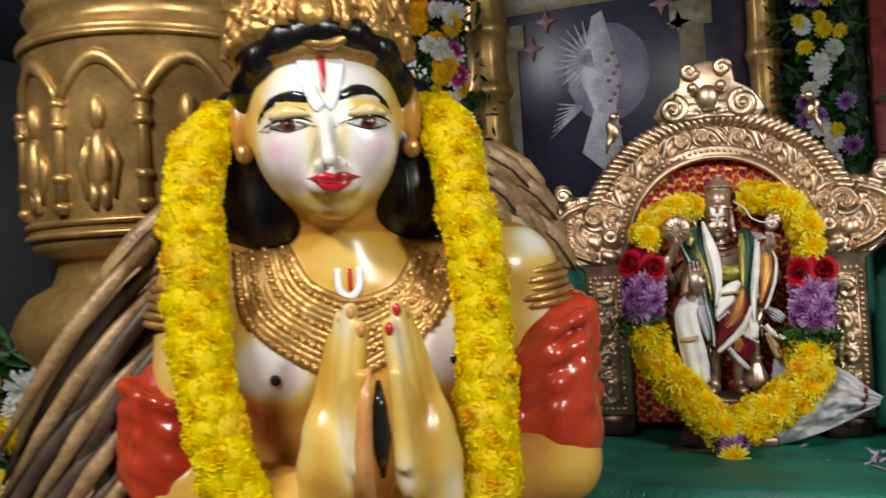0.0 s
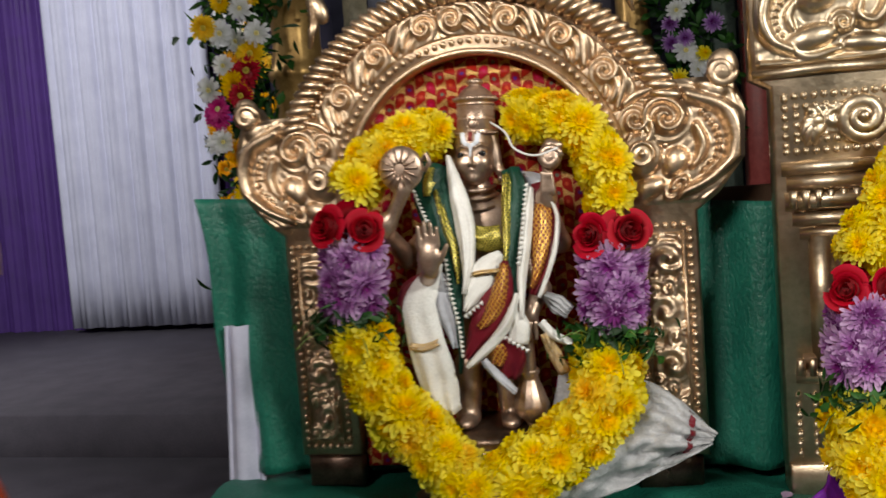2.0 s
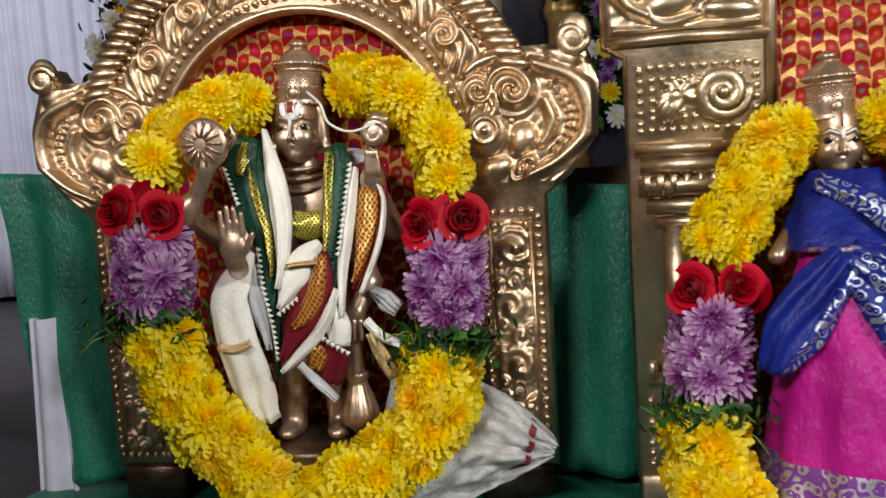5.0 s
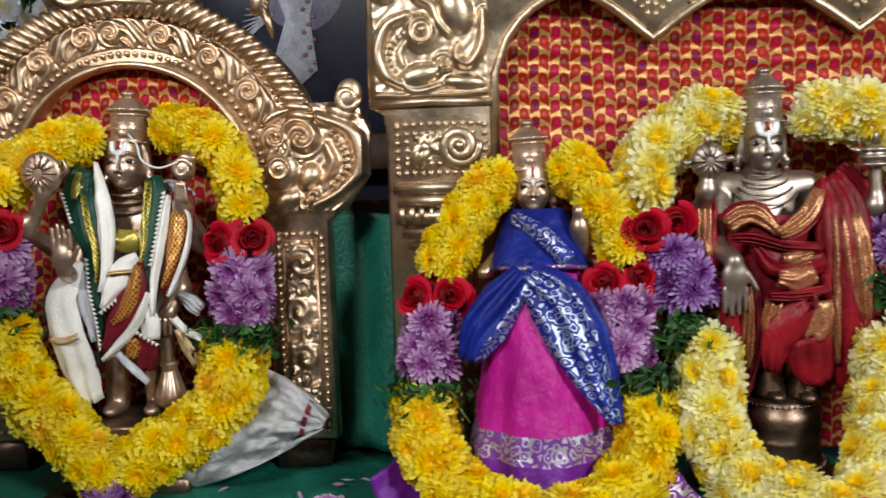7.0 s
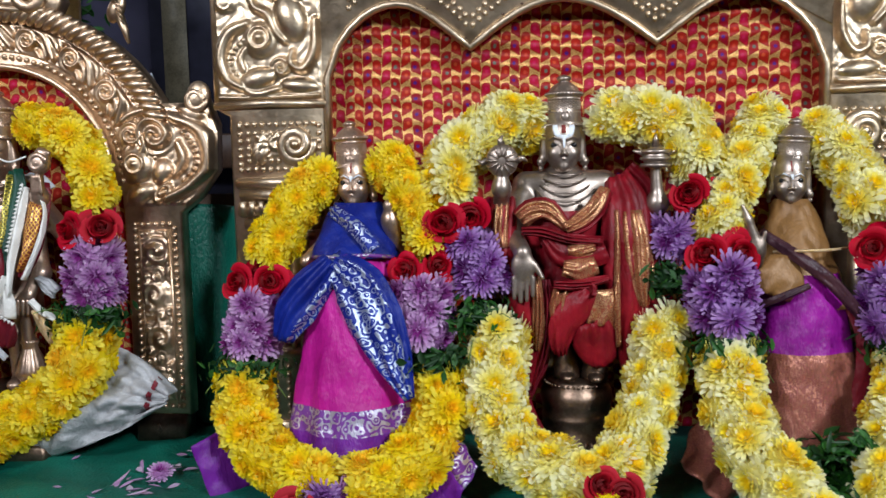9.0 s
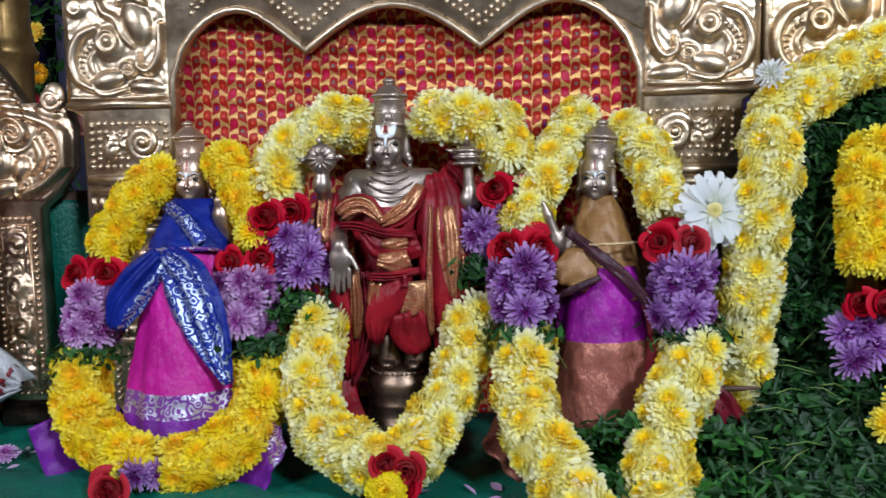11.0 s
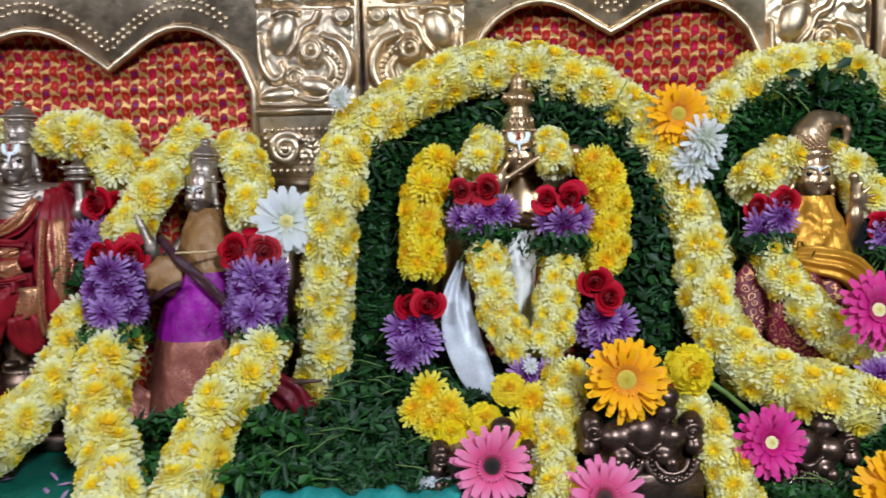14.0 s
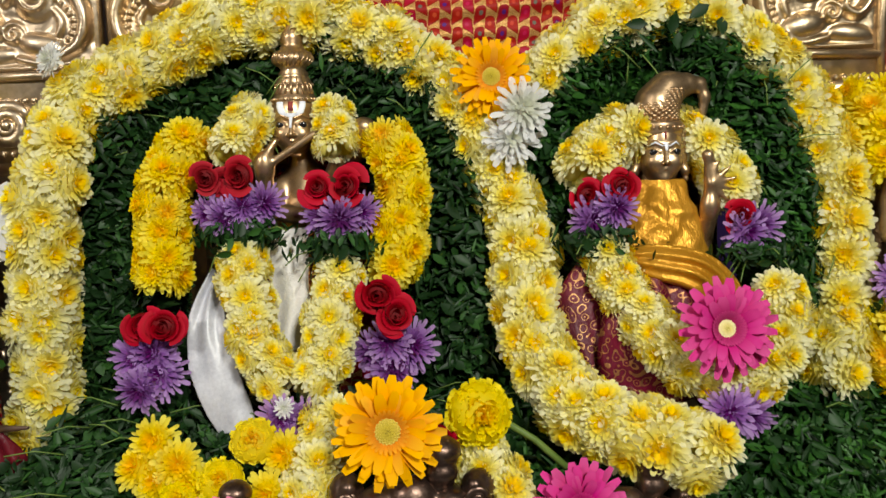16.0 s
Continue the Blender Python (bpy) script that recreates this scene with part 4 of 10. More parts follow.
def relief(g, place, w, h, mat, shapes, step=0.0012, edge=0.004):
    """Beaten relief over a patch w by h, raised from domes, rings, spirals, ridges and bead rows; place(u, v, rise) gives the point."""
    nu, nv = max(4, int(w / step)), max(4, int(h / step))
    u, v = np.meshgrid(np.linspace(0, w, nu + 1), np.linspace(0, h, nv + 1), indexing="ij")
    top = 0.0018 + 0.0006 * np.sin(u * 260 + 2 * np.sin(v * 170)) * np.sin(v * 230 + 2 * np.sin(u * 150))
    for kind, *a in shapes:
        if kind == "dome":
            cu, cv, ru, rv, turn, tall, hatch = a
            du, dv = u - cu, v - cv
            x, y = (du * math.cos(turn) + dv * math.sin(turn)) / ru, (dv * math.cos(turn) - du * math.sin(turn)) / rv
            e = np.clip(1 - x * x - y * y, 0, 1)
            rise = tall * e ** 0.55 + hatch * np.sin(x * ru * 2600) * (0.6 + 0.4 * np.sin(y * rv * 2100)) * (e > 0.12)
        elif kind == "ring":
            cu, cv, r, wide, tall = a
            rise = tall * np.exp(-((np.hypot(u - cu, v - cv) - r) / wide) ** 2)
        elif kind == "spiral":
            cu, cv, r, turns, sense, tall = a
            d, th = np.hypot(u - cu, v - cv) / r, np.arctan2(v - cv, u - cu)
            rise = tall * np.clip(1 - d ** 4, 0, 1) ** 0.6 * (0.66 + 0.34 * np.cos(sense * th - 2 * np.pi * turns * d))
        else:
            pts, wide, tall = a
            line = curve_through([(p, 0, q) for p, q in pts], wide * (0.35 if kind == "ridge" else 2.3))
            rise = np.zeros_like(u)
            for i, c in enumerate(line):
                t = i / max(len(line) - 1, 1)
                k = wide * (0.45 + 0.55 * math.sin(math.pi * (0.15 + 0.75 * t))) if kind == "ridge" else wide
                rise = np.maximum(rise, tall * np.clip(1 - ((u - c.x) ** 2 + (v - c.z) ** 2) / (k * k), 0, 1) ** 0.55)
        top = np.maximum(top, rise)
    for _ in range(2):
        top[1:-1, 1:-1] = (top[1:-1, 1:-1] * 2 + top[:-2, 1:-1] + top[2:, 1:-1] + top[1:-1, :-2] + top[1:-1, 2:]) / 6
    rim = np.clip(np.minimum(np.minimum(u, w - u), np.minimum(v, h - v)) / edge, 0, 1)
    top = top * rim - 0.0012 * (1 - rim)
    vs = [place(a, b, c) for a, b, c in zip(u.ravel(), v.ravel(), top.ravel())]
    m = nv + 1
    g.put(vs, [(i * m + j, (i + 1) * m + j, (i + 1) * m + j + 1, i * m + j + 1) for i in range(nu) for j in range(nv)], mat)


# a sea-beast's head: crescent mane with beads, round eye, scaled leaf, lower lip and curling snout
BEAST = (("dome", .016, .113, .016, .013, 0, .007, .0004), ("ring", .016, .113, .008, .0016, .008),
         ("ridge", ((.041, .088), (.020, .078), (.009, .052), (.016, .028), (.034, .016)), .0085, .011), ("bead", ((.036, .070), (.024, .058), (.021, .043), (.028, .029)), .0028, .007), ("ridge", ((.038, .060), (.032, .048), (.036, .036)), .005, .006),
         ("dome", .056, .070, .021, .022, 0.2, .010, 0), ("ring", .056, .072, .012, .0018, .0145), ("dome", .056, .072, .0085, .0085, 0, .016, 0),
         ("dome", .092, .093, .019, .028, 0.35, .013, .0006), ("ridge", ((.046, .118), (.052, .106), (.066, .098), (.074, .080), (.086, .066)), .006, .010), ("ridge", ((.072, .118), (.086, .122), (.104, .116)), .007, .010),
         ("dome", .052, .026, .024, .013, 0.25, .011, .0006), ("ridge", ((.028, .022), (.048, .009), (.076, .014)), .006, .008), ("spiral", .079, .038, .013, 1.5, 1, .010),
         ("ridge", ((.121, .090), (.119, .056), (.106, .036), (.092, .042), (.094, .056)), .0065, .012), ("dome", .100, .017, .024, .010, -0.1, .009, .0006), ("ridge", ((.006, .006), (.05, .003), (.122, .006)), .005, .007))
MANE = (("spiral", .046, .088, .026, 1.7, 1, .013), ("dome", .021, .052, .022, .024, 0.3, .012, 0), ("ring", .021, .054, .011, .002, .0145), ("dome", .021, .054, .006, .006, 0, .015, 0),
        ("ridge", ((.072, .108), (.100, .094), (.112, .062), (.100, .028), (.074, .012)), .011, .014), ("bead", ((.080, .090), (.092, .074), (.095, .054), (.086, .034)), .0030, .009), ("ridge", ((.074, .078), (.080, .058), (.072, .038)), .0065, .010),
        ("dome", .055, .044, .014, .016, 0, .011, .0006), ("dome", .098, .112, .018, .012, 0.5, .010, .0006), ("dome", .030, .018, .022, .013, 0.2, .010, .0006), ("spiral", .064, .020, .014, 1.4, -1, .010), ("ridge", ((.006, .104), (.018, .112), (.040, .118)), .006, .009))
LEAFY = (("spiral", .017, .0185, .0165, 1.6, 1, .0095), ("ridge", ((.024, .033), (.036, .029), (.046, .018), (.056, .008)), .0062, .0085), ("ridge", ((.031, .022), (.040, .016), (.047, .006)), .0045, .0075), ("ridge", ((.030, .010), (.036, .006), (.040, .002)), .0035, .006),
         ("ridge", ((.038, .034), (.048, .029), (.057, .020)), .0045, .007), ("ridge", ((.002, .030), (.004, .034), (.012, .0345)), .0035, .006))


def arc(cx, cz, r, a0, a1, y, n=40):
    return [(cx + r * math.cos(math.radians(a0 + (a1 - a0) * i / n)), y, cz + r * math.sin(math.radians(a0 + (a1 - a0) * i / n))) for i in range(n + 1)]


def bird(g, x, z, y, s, k, mat):
    """A small perched parrot in relief."""
    g.ball((x, y, z), (0.35 * k, 0.22 * k, 0.60 * k), mat, 12, 8, Matrix.Rotation(0.45 * s, 3, "Y"))
    g.ball((x - 0.18 * s * k, y - 0.02, z + 0.62 * k), 0.26 * k, mat, 12, 8)
    g.tube([(x - 0.36 * s * k, y - 0.02, z + 0.66 * k), (x - 0.50 * s * k, y - 0.02, z + 0.60 * k), (x - 0.52 * s * k, y - 0.02, z + 0.48 * k)], [0.11 * k, 0.07 * k, 0.015 * k], mat, 6)
    g.tube([(x + 0.10 * s * k, y, z - 0.30 * k), (x + 0.30 * s * k, y, z - 0.85 * k), (x + 0.42 * s * k, y, z - 1.35 * k)], [0.2 * k, 0.15 * k, 0.06 * k], mat, 7)
    for i in range(4):
        g.tube([(x + 0.05 * s * k, y - 0.2 * k, z + (0.28 - 0.16 * i) * k), (x + 0.34 * s * k, y - 0.16 * k, z - (0.02 + 0.2 * i) * k)], [0.05 * k, 0.03 * k], mat, 5)


def pilaster_panel(g, x0, x1, z0, z1, y, s, mat):
    """Bead border round climbing volutes."""
    w = x1 - x0
    m = w * 0.10
    beads(g, [(x0 + m, y, z0 + m), (x0 + m, y, (z0 + z1) / 2), (x0 + m, y, z1 - m)], 0.0088, 0.0034, mat)
    beads(g, [(x1 - m, y, z0 + m), (x1 - m, y, (z0 + z1) / 2), (x1 - m, y, z1 - m)], 0.0088, 0.0034, mat)
    for z in (z0 + m, z1 - m):
        beads(g, [(x0 + m, y, z), ((x0 + x1) / 2, y, z), (x1 - m, y, z)], 0.0088, 0.0034, mat)
    g.tube([(x0 + 2 * m, y, z0 + 2 * m), (x0 + 2 * m, y, z1 - 2 * m)], 0.0016, mat, 5)
    g.tube([(x1 - 2 * m, y, z0 + 2 * m), (x1 - 2 * m, y, z1 - 2 * m)], 0.0016, mat, 5)
    n = max(1, round((z1 - z0 - 4 * m) / (w * 0.8)))
    hubs = tuple((w * 0.30 + (0.04 if i % 2 else -0.04) * w * s, (z1 - z0 - 4 * m) * (i + 0.5) / n, 0.34 * w) for i in range(n))
    repousse(g, lambda u, v, c: (x0 + 2 * m + u, y - c, z0 + 2 * m + v), w - 4 * m, z1 - z0 - 4 * m, mat, int(x0 * 991), 0.26 * w, 0.008, 0.0012, 0.003, hubs)


XC, ZC = 0.128, 1.290
arch1 = thing("brass_arch", (XC, 1.42, TOP), "embossed brass halo arch with sea-beast heads, lined in brocade", "arch", "brass arches")
Y1 = 1.408
out = [(XC + 0.222, 1.0), (XC + 0.222, 1.25), (XC + 0.245, 1.268), (XC + 0.268, 1.30), (XC + 0.270, 1.355), (XC + 0.258, 1.388), (XC + 0.243, 1.395), (XC + 0.230, 1.375)]
right = out + [(XC + 0.228 * math.cos(math.radians(a)), ZC + 0.216 * math.sin(math.radians(a))) for a in range(24, 90, 6)]
left = [(2 * XC - x, z) for x, z in reversed(right)]
inner = [(XC - 0.150, 1.0), (XC - 0.150, ZC - 0.02)] + [(XC + 0.137 * math.cos(math.radians(a)), ZC + 0.137 * math.sin(math.radians(a))) for a in range(174, 5, -6)] + [(XC + 0.150, ZC - 0.02), (XC + 0.150, 1.0)]
piece("plate", Geo().slab(right + left + inner, Y1, Y1 + 0.022, BRASS_RED, 0.004), arch1)
band = Geo()
band.tube(arc(XC, ZC, 0.140, 2, 178, Y1 - 0.002, 60), 0.004, BRASS_RED, 8)
piece("inner_rim", band, arch1)
band = Geo()
beads(band, arc(XC, ZC, 0.152, 0, 180, Y1 - 0.001), 0.0094, 0.0036, BRASS_RED)
piece("bead_border", band, arch1)
band = Geo()
beads(band, arc(XC, ZC, 0.196, 8, 172, Y1 - 0.001), 0.0105, 0.0038, BRASS_RED)
piece("bead_border", band, arch1)
for i in range(9):
    band = Geo()
    mid, r0 = math.radians(14 + 152 * i / 8), 0.1565
    flip = 1 if i > 4 else -1
    relief(band, lambda u, v, c, a0=mid: (XC + (r0 + v) * math.cos(a0 + flip * (u / 0.174 - 0.172)), Y1 - c, ZC + (r0 + v) * math.sin(a0 + flip * (u / 0.174 - 0.172))), 0.0595, 0.0355, BRASS_RED, LEAFY, 0.0009, 0.002)
    piece("scroll", band, arch1)
band = Geo()
for i in range(48):
    a = math.radians(22 + 136 * i / 47)
    c = Vector((XC + 0.213 * math.cos(a), Y1 - 0.003, ZC + 0.205 * math.sin(a)))
    s = 1 if i < 24 else -1
    band.ball(c, (0.0068, 0.0090, 0.0165), BRASS_RED, 10, 8, Matrix.Rotation(-(a - math.pi / 2) + 0.55 * s, 3, "Y"))
piece("rope_band", band, arch1)
for s in (1, -1):
    g = Geo()
    def wing(u, v, c):
        reach = float(np.interp(v, (0.0, 0.02, 0.045, 0.09, 0.112, 0.125), (0.078, 0.100, 0.119, 0.121, 0.112, 0.095)))
        return XC + s * (0.150 + u / 0.12 * reach), Y1 - c, 1.256 + v
    relief(g, wing, 0.12, 0.125, BRASS_RED, MANE, 0.0011, 0.006)
    g.ball((XC + 0.252 * s, Y1 - 0.002, 1.388), (0.015, 0.009, 0.018), BRASS_RED, 14, 10)
    spiral(g, XC + 0.250 * s, 1.384, Y1 - 0.008, 0.013, 1.6, 0.0, -s, 0.0035, BRASS_RED)
    piece("sea_beast", g, arch1)
    g = Geo()
    x0, x1 = sorted((XC + 0.157 * s, XC + 0.219 * s))
    pilaster_panel(g, x0, x1, 1.005, 1.243, Y1 - 0.001, s, BRASS_RED)
    piece("pilaster_relief", g, arch1)
    g = Geo()
    g.box((XC + (0.15 if s > 0 else -0.215), Y1 - 0.002, TOP), (XC + (0.215 if s > 0 else -0.15), Y1 + 0.03, 1.0), BRASS_DARK)
    piece("foot", g, arch1)
    g = Geo()
    bird(g, XC + 0.158 * s, 1.492, Y1 - 0.004, s, 0.030, BRASS_RED)
    piece("parrot", g, arch1)
g = Geo()
g.slab([(XC - 0.080, 1.488), (XC + 0.080, 1.488), (XC + 0.090, 1.505), (XC + 0.072, 1.535), (XC + 0.045, 1.552), (XC + 0.040, 1.585), (XC, 1.592), (XC - 0.040, 1.585), (XC - 0.045, 1.552), (XC - 0.072, 1.535), (XC - 0.090, 1.505)], Y1 - 0.004, Y1 + 0.018, BRASS_RED)
for s in (1, -1):
    spiral(g, XC + 0.055 * s, 1.513, Y1 - 0.006, 0.022, 1.8, 1.5, s, 0.006, BRASS_RED, 0.005)
    g.ball((XC + 0.022 * s, Y1 - 0.012, 1.545), 0.010, BRASS_RED)
    spiral(g, XC + 0.026 * s, 1.575, Y1 - 0.006, 0.013, 1.5, 0, s, 0.0045, BRASS_RED, 0.003)
    plume(g, XC + 0.012 * s, 1.500, Y1 - 0.006, 0.032, 1.57 - 0.7 * s, 0.005, BRASS_RED, 4, -0.5 * s)
g.ball((XC, Y1 - 0.008, 1.528), (0.020, 0.014, 0.022), BRASS_RED, 14, 10)
g.tube([(XC - 0.07, Y1 - 0.006, 1.492), (XC, Y1 - 0.01, 1.498), (XC + 0.07, Y1 - 0.006, 1.492)], 0.005, BRASS_RED, 8)
piece("crest", g, arch1)


def lining(x0, x1, z0, z1, y):
    def f(u, v):
        x, z = x0 + (x1 - x0) * u, z0 + (z1 - z0) * v
        sag = max(0.0, z - 1.28)
        return x, y + 0.0025 * math.sin(x * 41 + z * 13) + 0.002 * math.sin(z * 37 - x * 11) + 0.020 * sag * math.sin(z * 260 + 3 * math.sin(x * 9)), z
    return Geo().sheet(f, 60, 110, BROCADE, 0.002)


piece("brocade_lining", lining(XC - 0.149, XC + 0.149, TOP + 0.02, ZC + 0.136, Y1 + 0.014), arch1, "red and gold teardrop brocade")


def cusped_arch(x0, x1, cusps, y, mat, zc=1.432, ztop=1.483, label=""):
    """A broad arch with cusped head between two embossed pilasters, its head running up out of the old frame."""
    xi0, xi1 = x0 + 0.136, x1 - 0.136
    a = thing("brass_arch", ((x0 + x1) / 2, y + 0.02, TOP), label, "arch", "brass arches")
    n = len(cusps) + 1
    edge = [xi0] + list(cusps) + [xi1]
    head = []
    for i in range(n):
        l, r = edge[i], edge[i + 1]
        for k in range(12 if i < n - 1 else 13):
            t = k / 12
            lo_l, lo_r = (zc - 0.03 if i == 0 else zc), (zc - 0.03 if i == n - 1 else zc)
            low = lo_l + (lo_r - lo_l) * t
            e = 0.62 if (i == 0 and t < 0.5) or (i == n - 1 and t > 0.5) else 1.0
            head.append((l + (r - l) * t, low + (ztop - low) * math.sin(math.pi * t) ** e))
    outline = [(x0 + 0.018, TOP + 0.03), (x0 + 0.018, 1.362), (x0, 1.372), (x0, 1.64), (x1, 1.64), (x1, 1.372), (x1 - 0.018, 1.362), (x1 - 0.018, TOP + 0.03), (xi1, TOP + 0.03)]
    outline += list(reversed(head)) + [(xi0, TOP + 0.03)]
    piece("plate", Geo().slab(outline, y, y + 0.022, mat, 0.004), a)
    g = Geo()
    rim = [(xi0, y - 0.001, 1.30)] + [(x, y - 0.001, z) for x, z in head] + [(xi1, y - 0.001, 1.30)]
    g.tube(rim, 0.0045, mat, 8)
    piece("cusped_rim", g, a)
    up = [(x, z) for x, z in head[2:-2]]
    for off in (0.024, 0.034):
        g = Geo()
        beads(g, [(x, y, z + off) for x, z in up], 0.0092, 0.0034, mat)
        piece("bead_border", g, a)
    k = 0
    x = xi0 + 0.02
    while x < xi1 - 0.01:
        g = Geo()
        s = 1 if x < (x0 + x1) / 2 else -1
        z = 1.553 + 0.012 * math.sin(x * 40)
        repousse(g, lambda u, v, c: (x - 0.028 + u, y - c, 1.524 + v), 0.056, 0.078, mat, int(x * 991), 0.024, 0.009, 0.0014, 0.0025, ((0.028, 0.030 + 0.012 * (k % 2), 0.026),))
        piece("scroll", g, a)
        x += 0.056
        k += 1
    g = Geo()
    g.tube([(x0 + 0.13, y, 1.606), ((x0 + x1) / 2, y - 0.002, 1.612), (x1 - 0.13, y, 1.606)], 0.007, mat, 8)
    piece("head_moulding", g, a)
    for s in (1, -1):
        xm = x0 + 0.068 if s < 0 else x1 - 0.068
        g = Geo()
        relief(g, lambda u, v, c: (xm + s * (0.064 - u), y - c, 1.378 + v), 0.128, 0.126, mat, BEAST, 0.0011, 0.005)
        repousse(g, lambda u, v, c: (xm - 0.064 + u, y - c, 1.502 + v), 0.128, 0.130, mat, int(xm * 555), 0.052, 0.015, 0.0014, 0.006, ((0.064 + 0.02 * s, 0.035, 0.036), (0.064 - 0.03 * s, 0.085, 0.040)))
        g.tube([(xm - 0.066, y - 0.001, 1.374), (xm, y - 0.004, 1.376), (xm + 0.066, y - 0.001, 1.374)], 0.0045, mat, 8)
        piece("sea_beast", g, a)
        g = Geo()
        lo, hi = (x0 + 0.020, x0 + 0.134) if s < 0 else (x1 - 0.134, x1 - 0.020)
        for inset in (0.010, 0.020):
            beads(g, [(lo + inset, y, 1.296 + inset), (lo + inset, y, 1.33), (lo + inset, y, 1.362 - inset)], 0.0088, 0.0036, mat)
            beads(g, [(hi - inset, y, 1.296 + inset), (hi - inset, y, 1.33), (hi - inset, y, 1.362 - inset)], 0.0088, 0.0036, mat)
            beads(g, [(lo + inset, y, 1.362 - inset), ((lo + hi) / 2, y, 1.362 - inset), (hi - inset, y, 1.362 - inset)], 0.0088, 0.0036, mat)
            beads(g, [(lo + inset, y, 1.290 + inset), ((lo + hi) / 2, y, 1.290 + inset), (hi - inset, y, 1.290 + inset)], 0.0088, 0.0036, mat)
        spiral(g, (lo + hi) / 2 - 0.020 * s, 1.328, y, 0.021, 2.2, 0.3, s, 0.0052, mat, 0.006)
        repousse(g, lambda u, v, c: (lo + 0.027 + u, y - c, 1.312 + v), hi - lo - 0.054, 0.033, mat, int(lo * 333), 0.02, 0.006, 0.0012, 0.003)
        plume(g, (lo + hi) / 2 + 0.012 * s, 1.325, y, 0.026, 0.0 if s > 0 else math.pi, 0.005, mat, 4, 0.8)
        piece("bead_panel", g, a)
        g = Geo()
        c = (lo + hi) / 2
        for z, hw, r in ((1.284, 0.052, 0.007), (1.270, 0.048, 0.008), (1.253, 0.050, 0.009), (1.236, 0.044, 0.007), (1.222, 0.038, 0.006), (1.10, 0.040, 0.007), (1.085, 0.047, 0.008)):
            g.tube([(c - hw, y + 0.002, z), (c, y - 0.006, z), (c + hw, y + 0.002, z)], r, mat, 10)
        g.tube([(c - 0.02, y + 0.001, 1.22), (c - 0.02, y + 0.001, 1.10)], 0.012, mat, 10)
        g.tube([(c + 0.02, y + 0.001, 1.22), (c + 0.02, y + 0.001, 1.10)], 0.012, mat, 10)
        for zz in (1.255, 1.095):
            for i in range(9):
                g.tube([(c - 0.044 + 0.011 * i, y - 0.007, zz - 0.008), (c - 0.044 + 0.011 * i, y - 0.010, zz + 0.008)], 0.004, mat, 6)
        for i in range(7):
            beads(g, [(c - 0.046 + 0.0153 * i, y, 1.065), (c - 0.046 + 0.0153 * i, y, 1.03), (c - 0.046 + 0.0153 * i, y, 1.0)], 0.0095, 0.0036, mat)
        piece("pilaster_relief", g, a)
    piece("brocade_lining", lining(xi0 - 0.02, xi1 + 0.02, TOP + 0.02, ztop + 0.03, y + 0.026), a, "red and gold teardrop brocade")
    g = Geo()
    for i in range(26):
        t = i / 25
        x = xi0 + 0.01 + (xi1 - xi0 - 0.02) * t
        z = min((z for hx, z in head if abs(hx - x) < 0.02), default=zc) + 0.010
        g.ball((x, y - 0.001, z), 0.0016, BRASS_DARK, 6, 4)
    piece("nail", g, a, "row of small dark fixing nails")
    for s in (-1, 1):
        c = x0 + 0.07 if s < 0 else x1 - 0.07
        piece("foot", Geo().box((c - 0.05, y - 0.004, TOP), (c + 0.05, y + 0.03, TOP + 0.034), mat), a)
    return a


cusped_arch(0.402, 1.228, (0.703, 0.909), 1.392, BRASS, label="broad cusped brass arch with embossed pilasters over three idols")
cusped_arch(1.231, 1.859, (1.540,), 1.396, BRASS_GOLD, 1.463, 1.503, "cusped gold-toned brass arch behind the garlanded pair")
cusped_arch(1.866, 2.500, (2.18,), 1.398, BRASS_GOLD, 1.463, 1.503, "cusped gold-toned brass arch with red brocade at the table's end")


